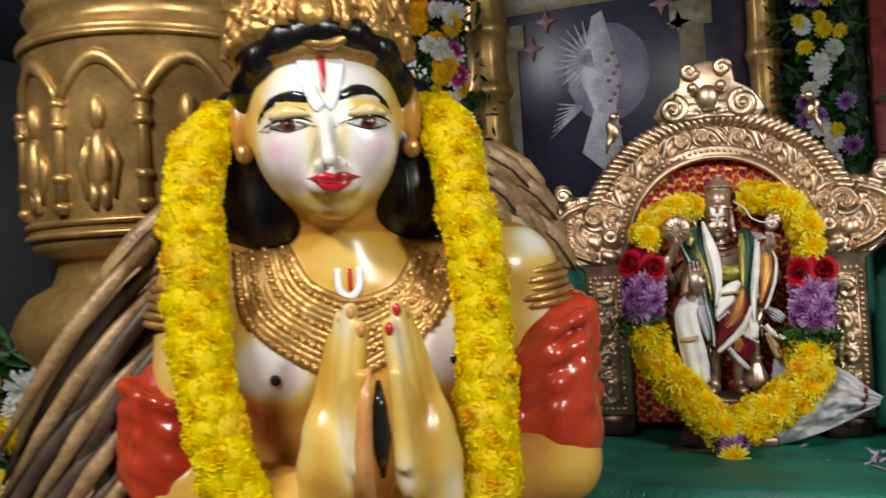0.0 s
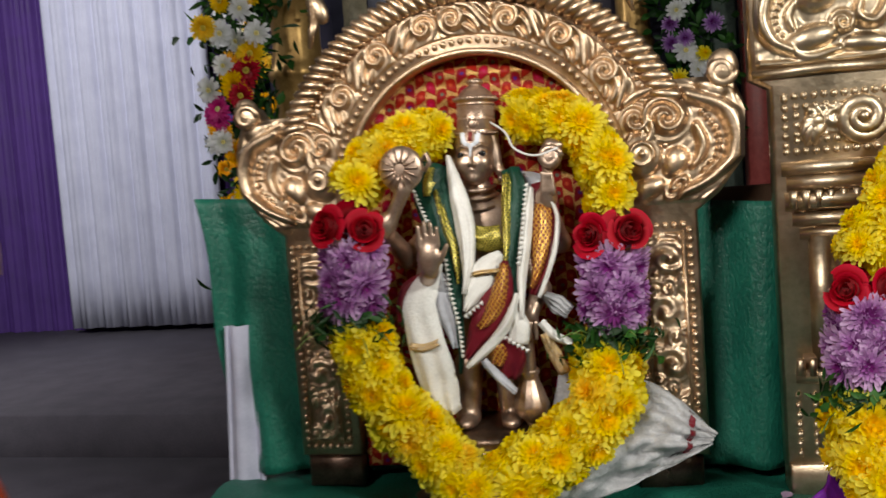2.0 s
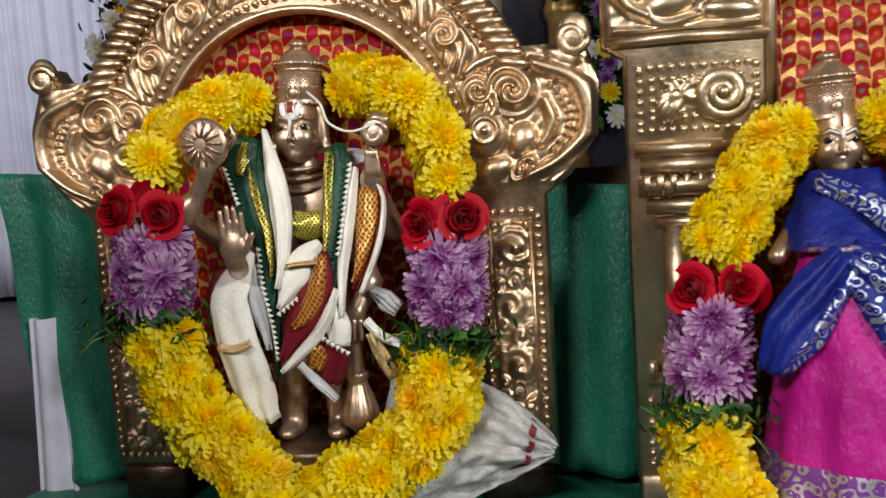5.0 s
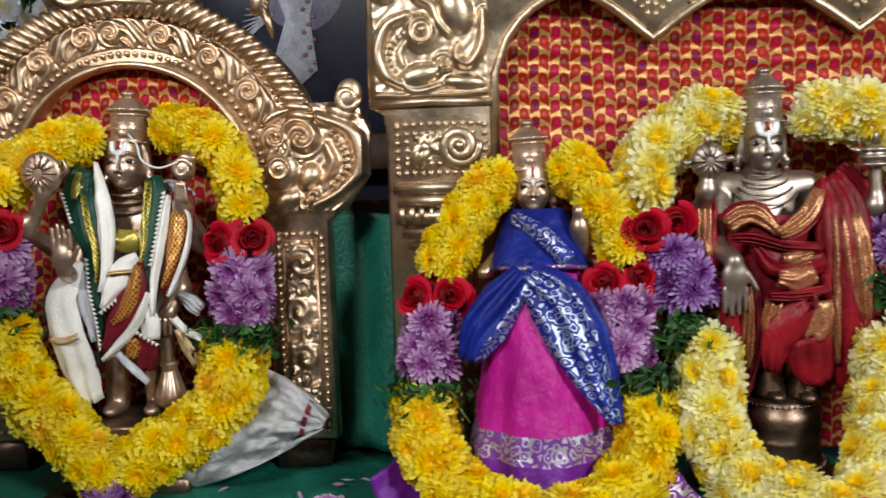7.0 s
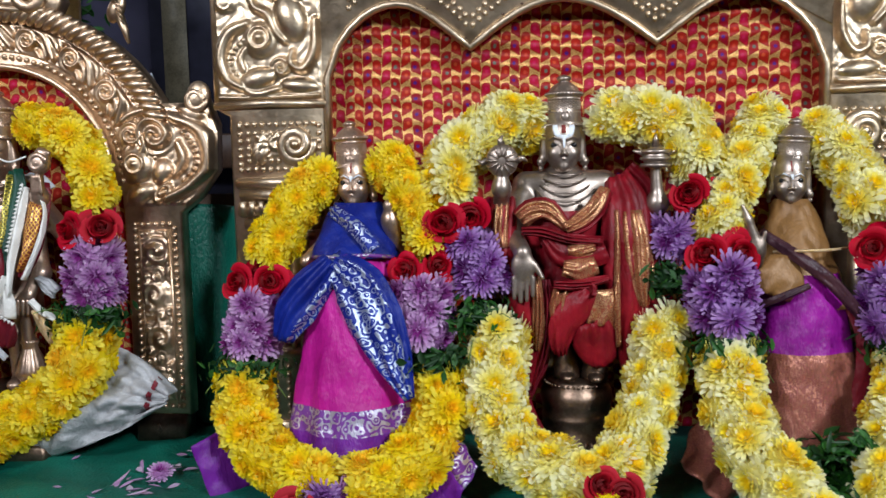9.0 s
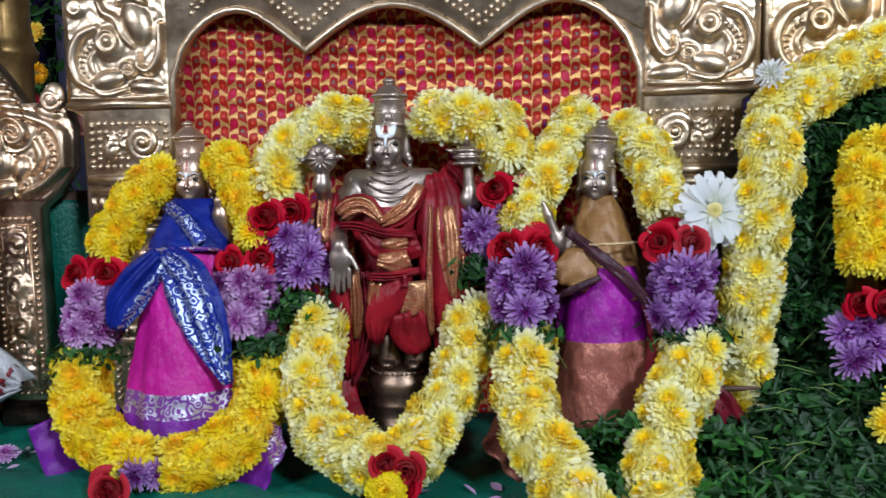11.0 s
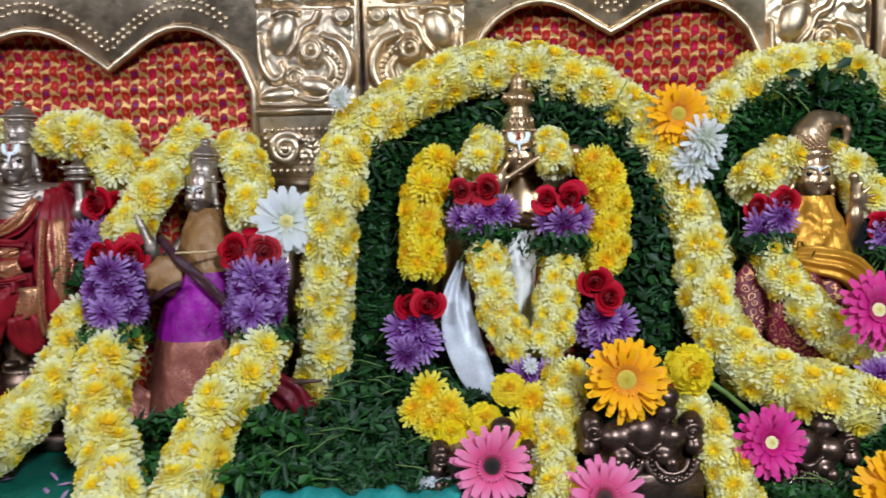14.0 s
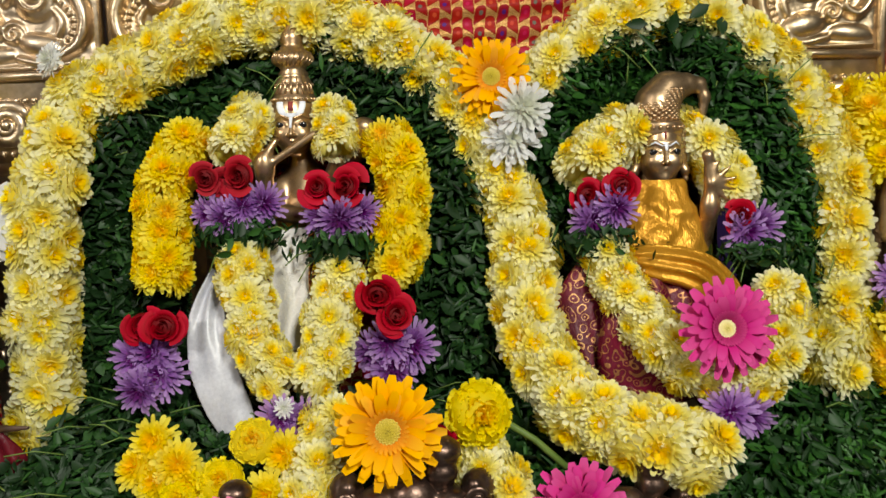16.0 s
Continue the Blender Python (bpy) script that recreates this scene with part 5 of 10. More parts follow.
# ---- clay: soft-joined solids turned into one skin ----
def clay(solids, voxel):
    """solids: ("ball", centre, radii, blend), ("rod", a, b, ra, rb, blend). Returns vertices, quads and a test of depth."""
    lo, hi = np.full(3, 1e9), np.full(3, -1e9)
    for s in solids:
        if s[0] == "ball":
            c, r = np.array(s[1]), np.array(s[2])
            a, b = c - r, c + r
        else:
            p, q, m = np.array(s[1]), np.array(s[2]), max(s[3], s[4])
            a, b = np.minimum(p, q) - m, np.maximum(p, q) + m
        lo, hi = np.minimum(lo, a), np.maximum(hi, b)
    lo, hi = lo - 4 * voxel, hi + 4 * voxel
    n = np.ceil((hi - lo) / voxel).astype(int) + 1
    ax = [lo[i] + voxel * np.arange(n[i]) for i in range(3)]
    f = np.full(n, 1.0, dtype=np.float32)
    for s in solids:
        k = s[-1]
        if s[0] == "ball":
            c, r = np.array(s[1]), np.array(s[2])
            a, b = c - r, c + r
        else:
            p, q, m = np.array(s[1]), np.array(s[2]), max(s[3], s[4])
            a, b = np.minimum(p, q) - m, np.maximum(p, q) + m
        pad = k + 3 * voxel
        i0 = np.maximum(((a - pad - lo) / voxel).astype(int), 0)
        i1 = np.minimum(((b + pad - lo) / voxel).astype(int) + 2, n)
        x, y, z = np.meshgrid(*(ax[i][i0[i]:i1[i]] for i in range(3)), indexing="ij")
        if s[0] == "ball":
            k0 = np.sqrt(((x - c[0]) / r[0]) ** 2 + ((y - c[1]) / r[1]) ** 2 + ((z - c[2]) / r[2]) ** 2)
            k1 = np.sqrt(((x - c[0]) / r[0] ** 2) ** 2 + ((y - c[1]) / r[1] ** 2) ** 2 + ((z - c[2]) / r[2] ** 2) ** 2)
            d = k0 * (k0 - 1) / np.maximum(k1, 1e-9)
        else:
            e = q - p
            t = np.clip(((x - p[0]) * e[0] + (y - p[1]) * e[1] + (z - p[2]) * e[2]) / max(float(e @ e), 1e-12), 0, 1)
            d = np.sqrt((x - p[0] - t * e[0]) ** 2 + (y - p[1] - t * e[1]) ** 2 + (z - p[2] - t * e[2]) ** 2) - (s[3] + (s[4] - s[3]) * t)
        sub = f[i0[0]:i1[0], i0[1]:i1[1], i0[2]:i1[2]]
        h = np.maximum(k - np.abs(sub - d), 0) / k
        f[i0[0]:i1[0], i0[1]:i1[1], i0[2]:i1[2]] = np.minimum(sub, d) - h * h * k * 0.25
    ins = f < 0
    cells = np.zeros(n - 1, dtype=bool)
    total, count = np.zeros((*(n - 1), 3), dtype=np.float32), np.zeros(n - 1, dtype=np.float32)
    corner = [(i, j, k) for i in (0, 1) for j in (0, 1) for k in (0, 1)]

    def at(arr, c):
        return arr[c[0]:n[0] - 1 + c[0], c[1]:n[1] - 1 + c[1], c[2]:n[2] - 1 + c[2]]

    for c in corner:
        for axis in range(3):
            if c[axis]:
                continue
            d = list(c)
            d[axis] = 1
            fa, fb = at(f, c), at(f, d)
            cross = at(ins, c) != at(ins, d)
            t = np.where(cross, fa / np.where(cross, fa - fb, 1), 0)
            for q in range(3):
                total[..., q] += np.where(cross, c[q] + (t if q == axis else 0), 0)
            count += cross
            cells |= cross
    idx = np.full(n - 1, -1, dtype=np.int64)
    where = np.argwhere(cells)
    idx[cells] = np.arange(len(where))
    verts = lo + voxel * (where + total[cells] / count[cells][:, None])
    quads = []
    for axis in range(3):
        o = [(1, 2), (2, 0), (0, 1)][axis]
        a = [slice(1, n[i] - 1) for i in range(3)]
        a[axis] = slice(0, n[axis] - 1)
        b = list(a)
        b[axis] = slice(1, n[axis])
        cross = ins[tuple(a)] != ins[tuple(b)]
        base = np.argwhere(cross) + np.array([0 if i == axis else 1 for i in range(3)])
        flip = ins[tuple(a)][cross]
        e1, e2 = np.zeros(3, int), np.zeros(3, int)
        e1[o[0]], e2[o[1]] = 1, 1
        ring = [idx[tuple(p.T)] for p in (base - e1 - e2, base - e2, base, base - e1)]
        q = np.stack(ring, 1)
        q[~flip] = q[~flip][:, ::-1]
        quads.append(q)

    def front(x, z, reach=-1.0):
        """The first depth y at which the skin is met, coming from the front."""
        i, k = int(round((x - lo[0]) / voxel)), int(round((z - lo[2]) / voxel))
        line = f[i, :, k]
        hit = np.nonzero(line < 0)[0]
        if not len(hit):
            return None
        j = hit[0]
        t = line[j - 1] / (line[j - 1] - line[j]) if j else 0
        return float(ax[1][j - 1] + t * voxel) if j else float(ax[1][0])

    return verts, np.concatenate(quads), front


def put_clay(g, solids, voxel, mat, paint=None):
    v, q, front = clay(solids, voxel)
    g.put(v.tolist(), q.tolist(), mat, [paint(*p) for p in v] if paint else None)
    return front


def ball(c, r, k=0.006):
    return ("ball", c, (r, r, r) if isinstance(r, (int, float)) else r, k)


def rod(a, b, ra, rb=None, k=0.006):
    return ("rod", a, b, ra, ra if rb is None else rb, k)


def rods(pts, r0, r1=None, k=0.006):
    r1 = r0 if r1 is None else r1
    n = len(pts) - 1
    return [rod(pts[i], pts[i + 1], r0 + (r1 - r0) * i / n, r0 + (r1 - r0) * (i + 1) / n, k) for i in range(n)]


# ---- cast idols ----
def head(g, mat, c, s, turn=0.0, low=0.85):
    """A cast head, eye level at c: oval face, almond lids, straight nose, small mouth, hair and ear drops. Returns its local frame and its front."""
    x, y, z = c
    co, si = math.cos(turn), math.sin(turn)

    def p(a, b, d):
        return x + s * (a * co - b * si), y + s * (a * si + b * co), z + s * (d if d > 0 else d * low)

    k = 0.006 * s
    out = [ball(p(0, .003, .008), (.0192 * s, .0235 * s, .0275 * s), k), ball(p(0, -.002, -.012), (.0168 * s, .0190 * s, .0165 * s), k), ball(p(0, -.0075, -.0215), (.0098 * s, .0110 * s, .0085 * s), k),
           ball(p(0, -.0165, -.0262), (.0046 * s, .0040 * s, .0042 * s), .004 * s), ball(p(-.0090, -.0135, -.0095), .0072 * s, k), ball(p(.0090, -.0135, -.0095), .0072 * s, k),
           rod(p(0, -.0200, .0055), p(0, -.0258, -.0098), .0012 * s, .0020 * s, .0022 * s), ball(p(-.0026, -.0228, -.0108), .0017 * s, .0014 * s), ball(p(.0026, -.0228, -.0108), .0017 * s, .0014 * s),
           rod(p(-.0056, -.0176, -.0172), p(0, -.0206, -.0164), .0006 * s, .0012 * s, .0010 * s), rod(p(.0056, -.0176, -.0172), p(0, -.0206, -.0164), .0006 * s, .0012 * s, .0010 * s),
           rod(p(-.0034, -.0190, -.0192), p(.0034, -.0190, -.0192), .0012 * s, None, .0010 * s)]
    for q in (-1, 1):
        out += rods([p(.0150 * q, -.0130, .0060), p(.0092 * q, -.0188, .0088), p(.0030 * q, -.0212, .0062)], .0008 * s, None, .0016 * s)
        out += rods([p(.0138 * q, -.0150, .0000), p(.0090 * q, -.0190, .0030), p(.0045 * q, -.0200, .0006)], .0008 * s, None, .0010 * s)
        out += rods([p(.0138 * q, -.0150, .0000), p(.0090 * q, -.0184, -.0030), p(.0045 * q, -.0198, -.0004)], .0007 * s, None, .0010 * s)
        out += [ball(p(.0205 * q, .004, -.004), (.0030 * s, .0060 * s, .0115 * s), .004 * s), ball(p(.0225 * q, .000, -.0195), .0048 * s, .003 * s), ball(p(.0230 * q, .000, -.0275), .0030 * s, .002 * s)]
        out += [rod(p(.0182 * q, .001, .020), p(.0200 * q, .001, -.013), .0050 * s, .0042 * s, .003 * s)]
    return p, put_clay(g, out, 0.00085 * s, mat)


def crown(g, x, y, z, s, mat, kind="tall", lean=0.0, up=0.8):
    rot = Matrix.Rotation(lean, 3, "Y")
    if kind == "tall":
        high = .069 * s * up
        prof = [(.98, 0), (1.04, .015), (1.05, .045), (1.0, .06), (1.02, .075), (.98, .095), (.92, .11), (.90, .26), (.86, .27), (.88, .29), (.85, .31), (.84, .50), (.88, .52), (.88, .54), (.85, .56), (.96, .585), (1.01, .605), (1.01, .64), (.96, .66), (.86, .67), (.80, .70), (.70, .75), (.58, .79), (.46, .82), (.42, .835), (.30, .85), (.29, .87), (.38, .895), (.40, .925), (.32, .96), (.20, .98), (.02, 1.0)]
        prof = [(r * .0200 * s, h * high) for r, h in prof]
        rows = ((.030, 1.04, 40, .0011), (.622, 1.00, 34, .0013), (.28, .875, 30, .0008), (.53, .875, 30, .0008))
        rows = [(h * high, r * .0200 * s, n, q * s) for h, r, n, q in rows]
    else:
        prof = [(.0225, 0), (.0240, .003), (.0225, .007), (.0205, .010), (.0185, .020), (.0195, .022), (.0165, .030), (.0150, .033), (.0160, .035), (.0130, .039), (.0150, .043), (.0205, .048), (.0215, .053), (.0185, .060), (.0130, .064), (.0105, .070), (.0125, .076), (.0105, .083), (.0070, .090), (.0060, .096), (.0003, .100)]
        prof = [(r * s, h * s * up) for r, h in prof]
        rows = [(.0035 * s * up, .0238 * s, 30, .0016 * s), (.0215 * s * up, .0194 * s, 26, .0013 * s)]
    g.lathe(prof, (x, y, z), mat, 36, 1.0, 0, 0, rot)
    o = Vector((x, y, z))
    for hh, rr, n, q in rows:
        for i in range(n):
            a = 2 * math.pi * i / n
            g.ball(o + rot @ Vector((rr * math.cos(a), rr * math.sin(a), hh)), (q, q, q * 1.3), mat, 6, 4)
    if kind == "tall":
        for j in range(7):
            for i in range(26):
                a = 2 * math.pi * (i + .5 * (j % 2)) / 26
                h = .335 + .024 * j
                g.ball(o + rot @ Vector((.0200 * s * .842 * math.cos(a), .0200 * s * .842 * math.sin(a), h * high)), (.0013 * s, .0013 * s, .0009 * s), mat, 5, 3)
        front = o + rot @ Vector((0, -.0182 * s, .18 * high))
        g.ball(front, (.0046 * s, .0016 * s, .085 * high), mat, 12, 8)
        g.tube([front + Vector((.0055 * s * math.sin(a), -.0006, .105 * high * math.cos(a))) for a in [.35 + .46 * i for i in range(13)]], .0008 * s, mat, 5)
    else:
        for i in range(24):
            a = 2 * math.pi * i / 24
            g.tube([o + rot @ Vector((r * s * math.cos(a + tw), r * s * math.sin(a + tw), h * s * up)) for r, h, tw in ((.0168, .0445, 0), (.0207, .0490, .10), (.0214, .0530, .2), (.0186, .0595, .3))], .0011 * s, mat, 5)
        for i in range(9):
            a = math.pi * (1.10 + 0.80 * i / 8)
            g.tube([o + rot @ Vector((r * s * math.cos(a), r * s * math.sin(a), h * s * up)) for r, h in ((.0210, .010), (.0192, .019), (.0160, .031))], [.0018 * s, .0015 * s, .0006 * s], mat, 6)


def face_marks(g, head_frame, s, mark="u", wide=1.0):
    p, front = head_frame

    def on(a, d, out=.0004):
        x, y, z = p(a, -.02, d)
        hit = front(x, z)
        return x, (y if hit is None else hit) - out, z

    for q in (-1, 1):
        g.ball(on(.0096 * q, .0002, .0002), (.0039 * s, .0016 * s, .0031 * s), BLACK, 12, 8)

    def stripe(pts, r, mat, flat=0.22):
        line = [on(a, d) for a, d in pts]
        g.tube(line, [w * s for w in r], mat, 8, flat, (0, 1, 0))

    if mark == "u":
        for q in (-1, 1):
            stripe([(.0066 * q * wide, .0205), (.0066 * q * wide, .0165), (.0060 * q * wide, .0120), (.0038 * q * wide, .0090)], (.0030 * wide, .0030 * wide, .0026 * wide, .0020), WHITE_PASTE)
        stripe([(-.0042 * wide, .0092), (0, .0080), (.0042 * wide, .0092)], (.0020, .0022, .0020), WHITE_PASTE)
        stripe([(0, .0080), (0, .0030), (0, -.0030)], (.0018, .0013, .0010), WHITE_PASTE, 0.4)
        stripe([(0, .0205), (0, .0165), (0, .0125)], (.0022, .0020, .0024), RED_PASTE, 0.3)
    else:
        stripe([(0, .0230), (0, .0170), (0, .0110)], (.0007, .0011, .0008), RED_PASTE, 0.4)
        for q in (-1, 1):
            stripe([(.0145 * q, .0050), (.0090 * q, .0086), (.0025 * q, .0052)], (.0005, .0009, .0006), WHITE_PASTE, 0.4)
        stripe([(0, .0075), (0, .0015)], (.0022, .0010), WHITE_PASTE, 0.3)


def open_hand(c, s, up=1, k=0.003):
    """A small palm with four fingers and a thumb, facing the front."""
    x, y, z = c
    out = [ball((x, y, z), (.0105 * s, .0045 * s, .0125 * s), k)]
    for i in range(4):
        a = x + (-.0078 + .0052 * i) * s
        ln = (.017, .020, .019, .015)[i] * s
        out.append(rod((a, y, z + up * .010 * s), (a, y - .001, z + up * (.010 * s + ln)), .0026 * s, .0019 * s, .0012))
    out.append(rod((x + .009 * s, y, z - up * .002 * s), (x + .016 * s, y - .002, z + up * .010 * s), .0029 * s, .002 * s, .0015))
    return out


def cloth_band(g, pts, widths, mat, bulge=0.006, folds=3, depth=0.003, thick=0.0018, nu=20, edge=None, ew=0.22, lean=None):
    """A strip of draped cloth along pts with lengthwise folds; edge is the border's material."""
    line = curve_through(pts, 0.007)
    n = len(line)
    if n < 3:
        return
    ph = (pts[0][0] * 91 + pts[0][2] * 57) % 6.28

    def width(t):
        q = t * (len(widths) - 1)
        i = min(int(q), len(widths) - 2)
        return widths[i] + (widths[i + 1] - widths[i]) * (q - i)

    def make(u0, u1):
        def f(u, v):
            i = min(int(v * (n - 1)), n - 2)
            c = line[i].lerp(line[i + 1], v * (n - 1) - i)
            t = (line[min(i + 2, n - 1)] - line[max(i - 1, 0)]).normalized()
            side = Vector((t.z, 0, -t.x))
            side = side.normalized() if side.length > 0.05 else Vector((1, 0, 0))
            out = t.cross(side)
            out = -out if out.y > 0 else out
            w = (u0 + (u1 - u0) * u) * 2 - 1
            lift = bulge * (1 - w * w) + depth * math.sin(folds * math.pi * w + ph + 1.2 * math.sin(v * 5 + ph)) * (0.5 + 0.5 * math.sin(v * 3 + ph))
            k = noise.noise((c.x * 60 + w * 1.3, c.y * 60, c.z * 60 + w)) * 0.0022
            return c + side * (w * width(v) / 2) + out * (lift + k)
        return f

    m = max(8, n - 1)
    if edge:
        g.sheet(make(ew, 1), nu, m, mat, thick)
        g.sheet(make(0, ew), 6, m, edge, thick)
    else:
        g.sheet(make(0, 1), nu, m, mat, thick)


def skirt(g, x, y, z0, z1, w0, w1, d0, d1, pleats, mats, amp=0.10, lean=(0, 0), turn=0.0, rumple=0.0022):
    """A gathered skirt from waist z0 to hem z1; mats: (share of height, material) from the top."""
    a = 0.0
    for share, mat in mats:
        b = min(1.0, a + share)

        def f(u, v, a=a, b=b):
            t = a + (b - a) * v
            th = 2 * math.pi * u
            e = 1 + amp * (0.25 + 0.75 * t) * (math.sin(pleats * th + 1.7 * math.sin(2 * th)) * 0.7 + 0.3 * math.sin(pleats * 1.7 * th + 1))
            w, d = w0 + (w1 - w0) * t ** 0.8, d0 + (d1 - d0) * t ** 0.8
            px, py, pz = x + lean[0] * t + w * e * math.cos(th), y + lean[1] * t + d * e * math.sin(th), z0 + (z1 - z0) * t
            k = rumple * (noise.noise((px * 55 + pz * 30, py * 55, pz * 42 - px * 25)) + 0.5 * noise.noise((px * 130, py * 130, pz * 80)))
            return px + k * math.cos(th), py + k * math.sin(th), pz
        g.sheet(f, 96, max(4, int(30 * (b - a))), mat)
        a = b


def lotus_base(g, x, y, z, r, mat, h=0.03):
    g.lathe([(r * 0.80, z), (r * 0.98, z + .15 * h), (r, z + .3 * h), (r * 0.92, z + .45 * h), (r * 0.78, z + .6 * h), (r * 0.86, z + .8 * h), (r * 0.80, z + h), (0.001, z + h)], (x, y, 0), mat, 40)
    for i in range(22):
        a = 2 * math.pi * i / 22
        g.ball((x + r * .93 * math.cos(a), y + r * .93 * math.sin(a), z + .35 * h), (r * .11, r * .11, h * .22), mat, 8, 6)


MAROON = silk_mat("maroon_silk", (0.11, 0.006, 0.014), (0.20, 0.012, 0.022))
ORANGE_ZARI = lattice_mat("orange_zari", (0.17, 0.022, 0.008), (0.26, 0.045, 0.012), (0.72, 0.40, 0.07))
GREEN_SILK = silk_mat("bottle_green_silk", (0.004, 0.035, 0.022), (0.008, 0.06, 0.038))
GREEN_ZARI = lattice_mat("green_gold_border", (0.05, 0.06, 0.008), (0.10, 0.09, 0.012), (0.62, 0.50, 0.09), 0.0032, 0.34)
OFF_WHITE = plain("off_white_silk", (0.70, 0.68, 0.65), (0.88, 0.86, 0.82), 0.34, 0.0, 28.0, 400.0, 0.55, 0.004)
CREAM_ZARI = silk_mat("cream_gold_band", (0.55, 0.40, 0.24), (0.62, 0.44, 0.26), (0.62, 0.42, 0.18), 0.004, 0.5)
BLUE_SILK = silk_mat("royal_blue_silk", (0.003, 0.009, 0.14), (0.008, 0.022, 0.24))
BLUE_ZARI = silk_mat("blue_silver_zari", (0.006, 0.014, 0.18), (0.012, 0.03, 0.28), (0.42, 0.47, 0.60), 0.0075, 0.36)
MAGENTA_SILK = silk_mat("magenta_silk", (0.36, 0.005, 0.19), (0.50, 0.01, 0.27))
VIOLET_SILK = silk_mat("violet_silk", (0.09, 0.008, 0.17), (0.16, 0.016, 0.28))
SILVER_ZARI = silk_mat("violet_silver_border", (0.14, 0.03, 0.24), (0.18, 0.05, 0.28), (0.50, 0.47, 0.58), 0.008, 0.45)
RED_SILK = silk_mat("crimson_silk", (0.13, 0.003, 0.008), (0.27, 0.007, 0.016))
RED_ZARI = silk_mat("crimson_gold_zari", (0.20, 0.035, 0.018), (0.30, 0.07, 0.035), (0.55, 0.32, 0.16), 0.0032, 0.62, 0.26)
BROWN_SILK = plain("tan_tissue_silk", (0.17, 0.078, 0.020), (0.29, 0.145, 0.045), 0.42, 0.15, 60.0, 500.0, 0.5, 0.003, 0.55, (1, 1, 0.5))
DARK_BORDER = silk_mat("dark_plum_border", (0.035, 0.012, 0.02), (0.07, 0.025, 0.03))
PURPLE_SILK = silk_mat("purple_silk", (0.15, 0.003, 0.15), (0.30, 0.008, 0.28))
SALMON_SILK = silk_mat("salmon_tissue_silk", (0.22, 0.06, 0.05), (0.32, 0.11, 0.075), (0.36, 0.15, 0.10), 0.004, 0.4)
GOLD_SILK = silk_mat("gold_satin", (0.50, 0.225, 0.018), (0.62, 0.30, 0.035), None, 0.02, 0.5, 0.24)
GOLD_SILK.node_tree.nodes["Principled BSDF"].inputs["Metallic"].default_value = 0.45
WINE_ZARI = silk_mat("wine_gold_zari", (0.075, 0.002, 0.012), (0.14, 0.005, 0.022), (0.36, 0.17, 0.07), 0.0075, 0.16)
SHEER = plain("sheer_grey_silk", (0.30, 0.30, 0.31), (0.52, 0.52, 0.54), 0.5, 0.0, 40.0, 400.0, 0.7, 0.006)
SATIN = plain("white_satin", (0.37, 0.38, 0.43), (0.57, 0.58, 0.63), 0.3, 0.0, 30.0, 300.0, 0.3, 0.002)


def dress(label, at):
    return thing("silk_dress", at, label, "dress", "idol dresses")


# Idol with discus and mace, white and green dress
g = Geo()
p = head(g, BRONZE, (0.145, 1.350, 1.3205), 1.03)
hs = [rod((0.141, 1.362, 1.300), (0.143, 1.365, 1.275), .013, .015), ball((0.146, 1.362, 1.245), (.040, .026, .040), .012), rod((0.112, 1.362, 1.262), (0.182, 1.362, 1.262), .014, None, .012),
       rod((0.148, 1.36, 1.22), (0.148, 1.355, 1.15), .030, .034, .012),
       rod((0.105, 1.358, 1.258), (0.070, 1.350, 1.225), .012, .010), rod((0.070, 1.350, 1.225), (0.066, 1.292, 1.255), .010, .008), ball((0.066, 1.290, 1.262), .010),
       rod((0.100, 1.352, 1.250), (0.092, 1.325, 1.200), .012, .010), rod((0.092, 1.325, 1.200), (0.112, 1.272, 1.218), .009, .008),
       rod((0.188, 1.358, 1.258), (0.220, 1.352, 1.232), .012, .010), rod((0.220, 1.352, 1.232), (0.214, 1.318, 1.270), .010, .008), ball((0.214, 1.315, 1.276), .010),
       rod((0.185, 1.350, 1.240), (0.202, 1.330, 1.190), .011, .009), rod((0.202, 1.330, 1.190), (0.191, 1.318, 1.166), .009, .007), ball((0.189, 1.314, 1.160), (.011, .009, .008)), *[rod((0.180 + .006 * i, 1.306, 1.163), (0.180 + .006 * i, 1.305, 1.148), .0028, .0022, .001) for i in range(4)],
       rod((0.126, 1.340, 1.12), (0.124, 1.335, 1.07), .014, .011), rod((0.164, 1.342, 1.12), (0.166, 1.338, 1.07), .014, .011), ball((0.124, 1.326, 1.066), (.010, .018, .007)), ball((0.167, 1.328, 1.066), (.010, .018, .007)),
       rod((0.188, 1.316, 1.166), (0.187, 1.320, 1.112), .0055, .0075, .003), ball((0.187, 1.322, 1.068), (.006, .006, .008), .004)]
hs += open_hand((0.1125, 1.268, 1.230), 1.08)
hs += [ball((0.088, 1.286, 1.311), (.021, .007, .021), .002), rod((0.088, 1.286, 1.2910), (0.072, 1.290, 1.262), .0065), ball((0.221, 1.312, 1.313), (.010, .007, .013), .003), rod((0.217, 1.312, 1.302), (0.216, 1.314, 1.286), .0045, .005, .003), *[rod((0.212 + .005 * i, 1.306, 1.280), (0.213 + .004 * i, 1.305, 1.298), .0026, .0018, .001) for i in range(3)], rod((0.221, 1.312, 1.3240), (0.2310, 1.31, 1.3220), .004, .002)]
put_clay(g, hs, 0.0019, BRONZE)
crown(g, 0.147, 1.353, 1.3390, 1.03, BRONZE, lean=0.04, up=0.78)
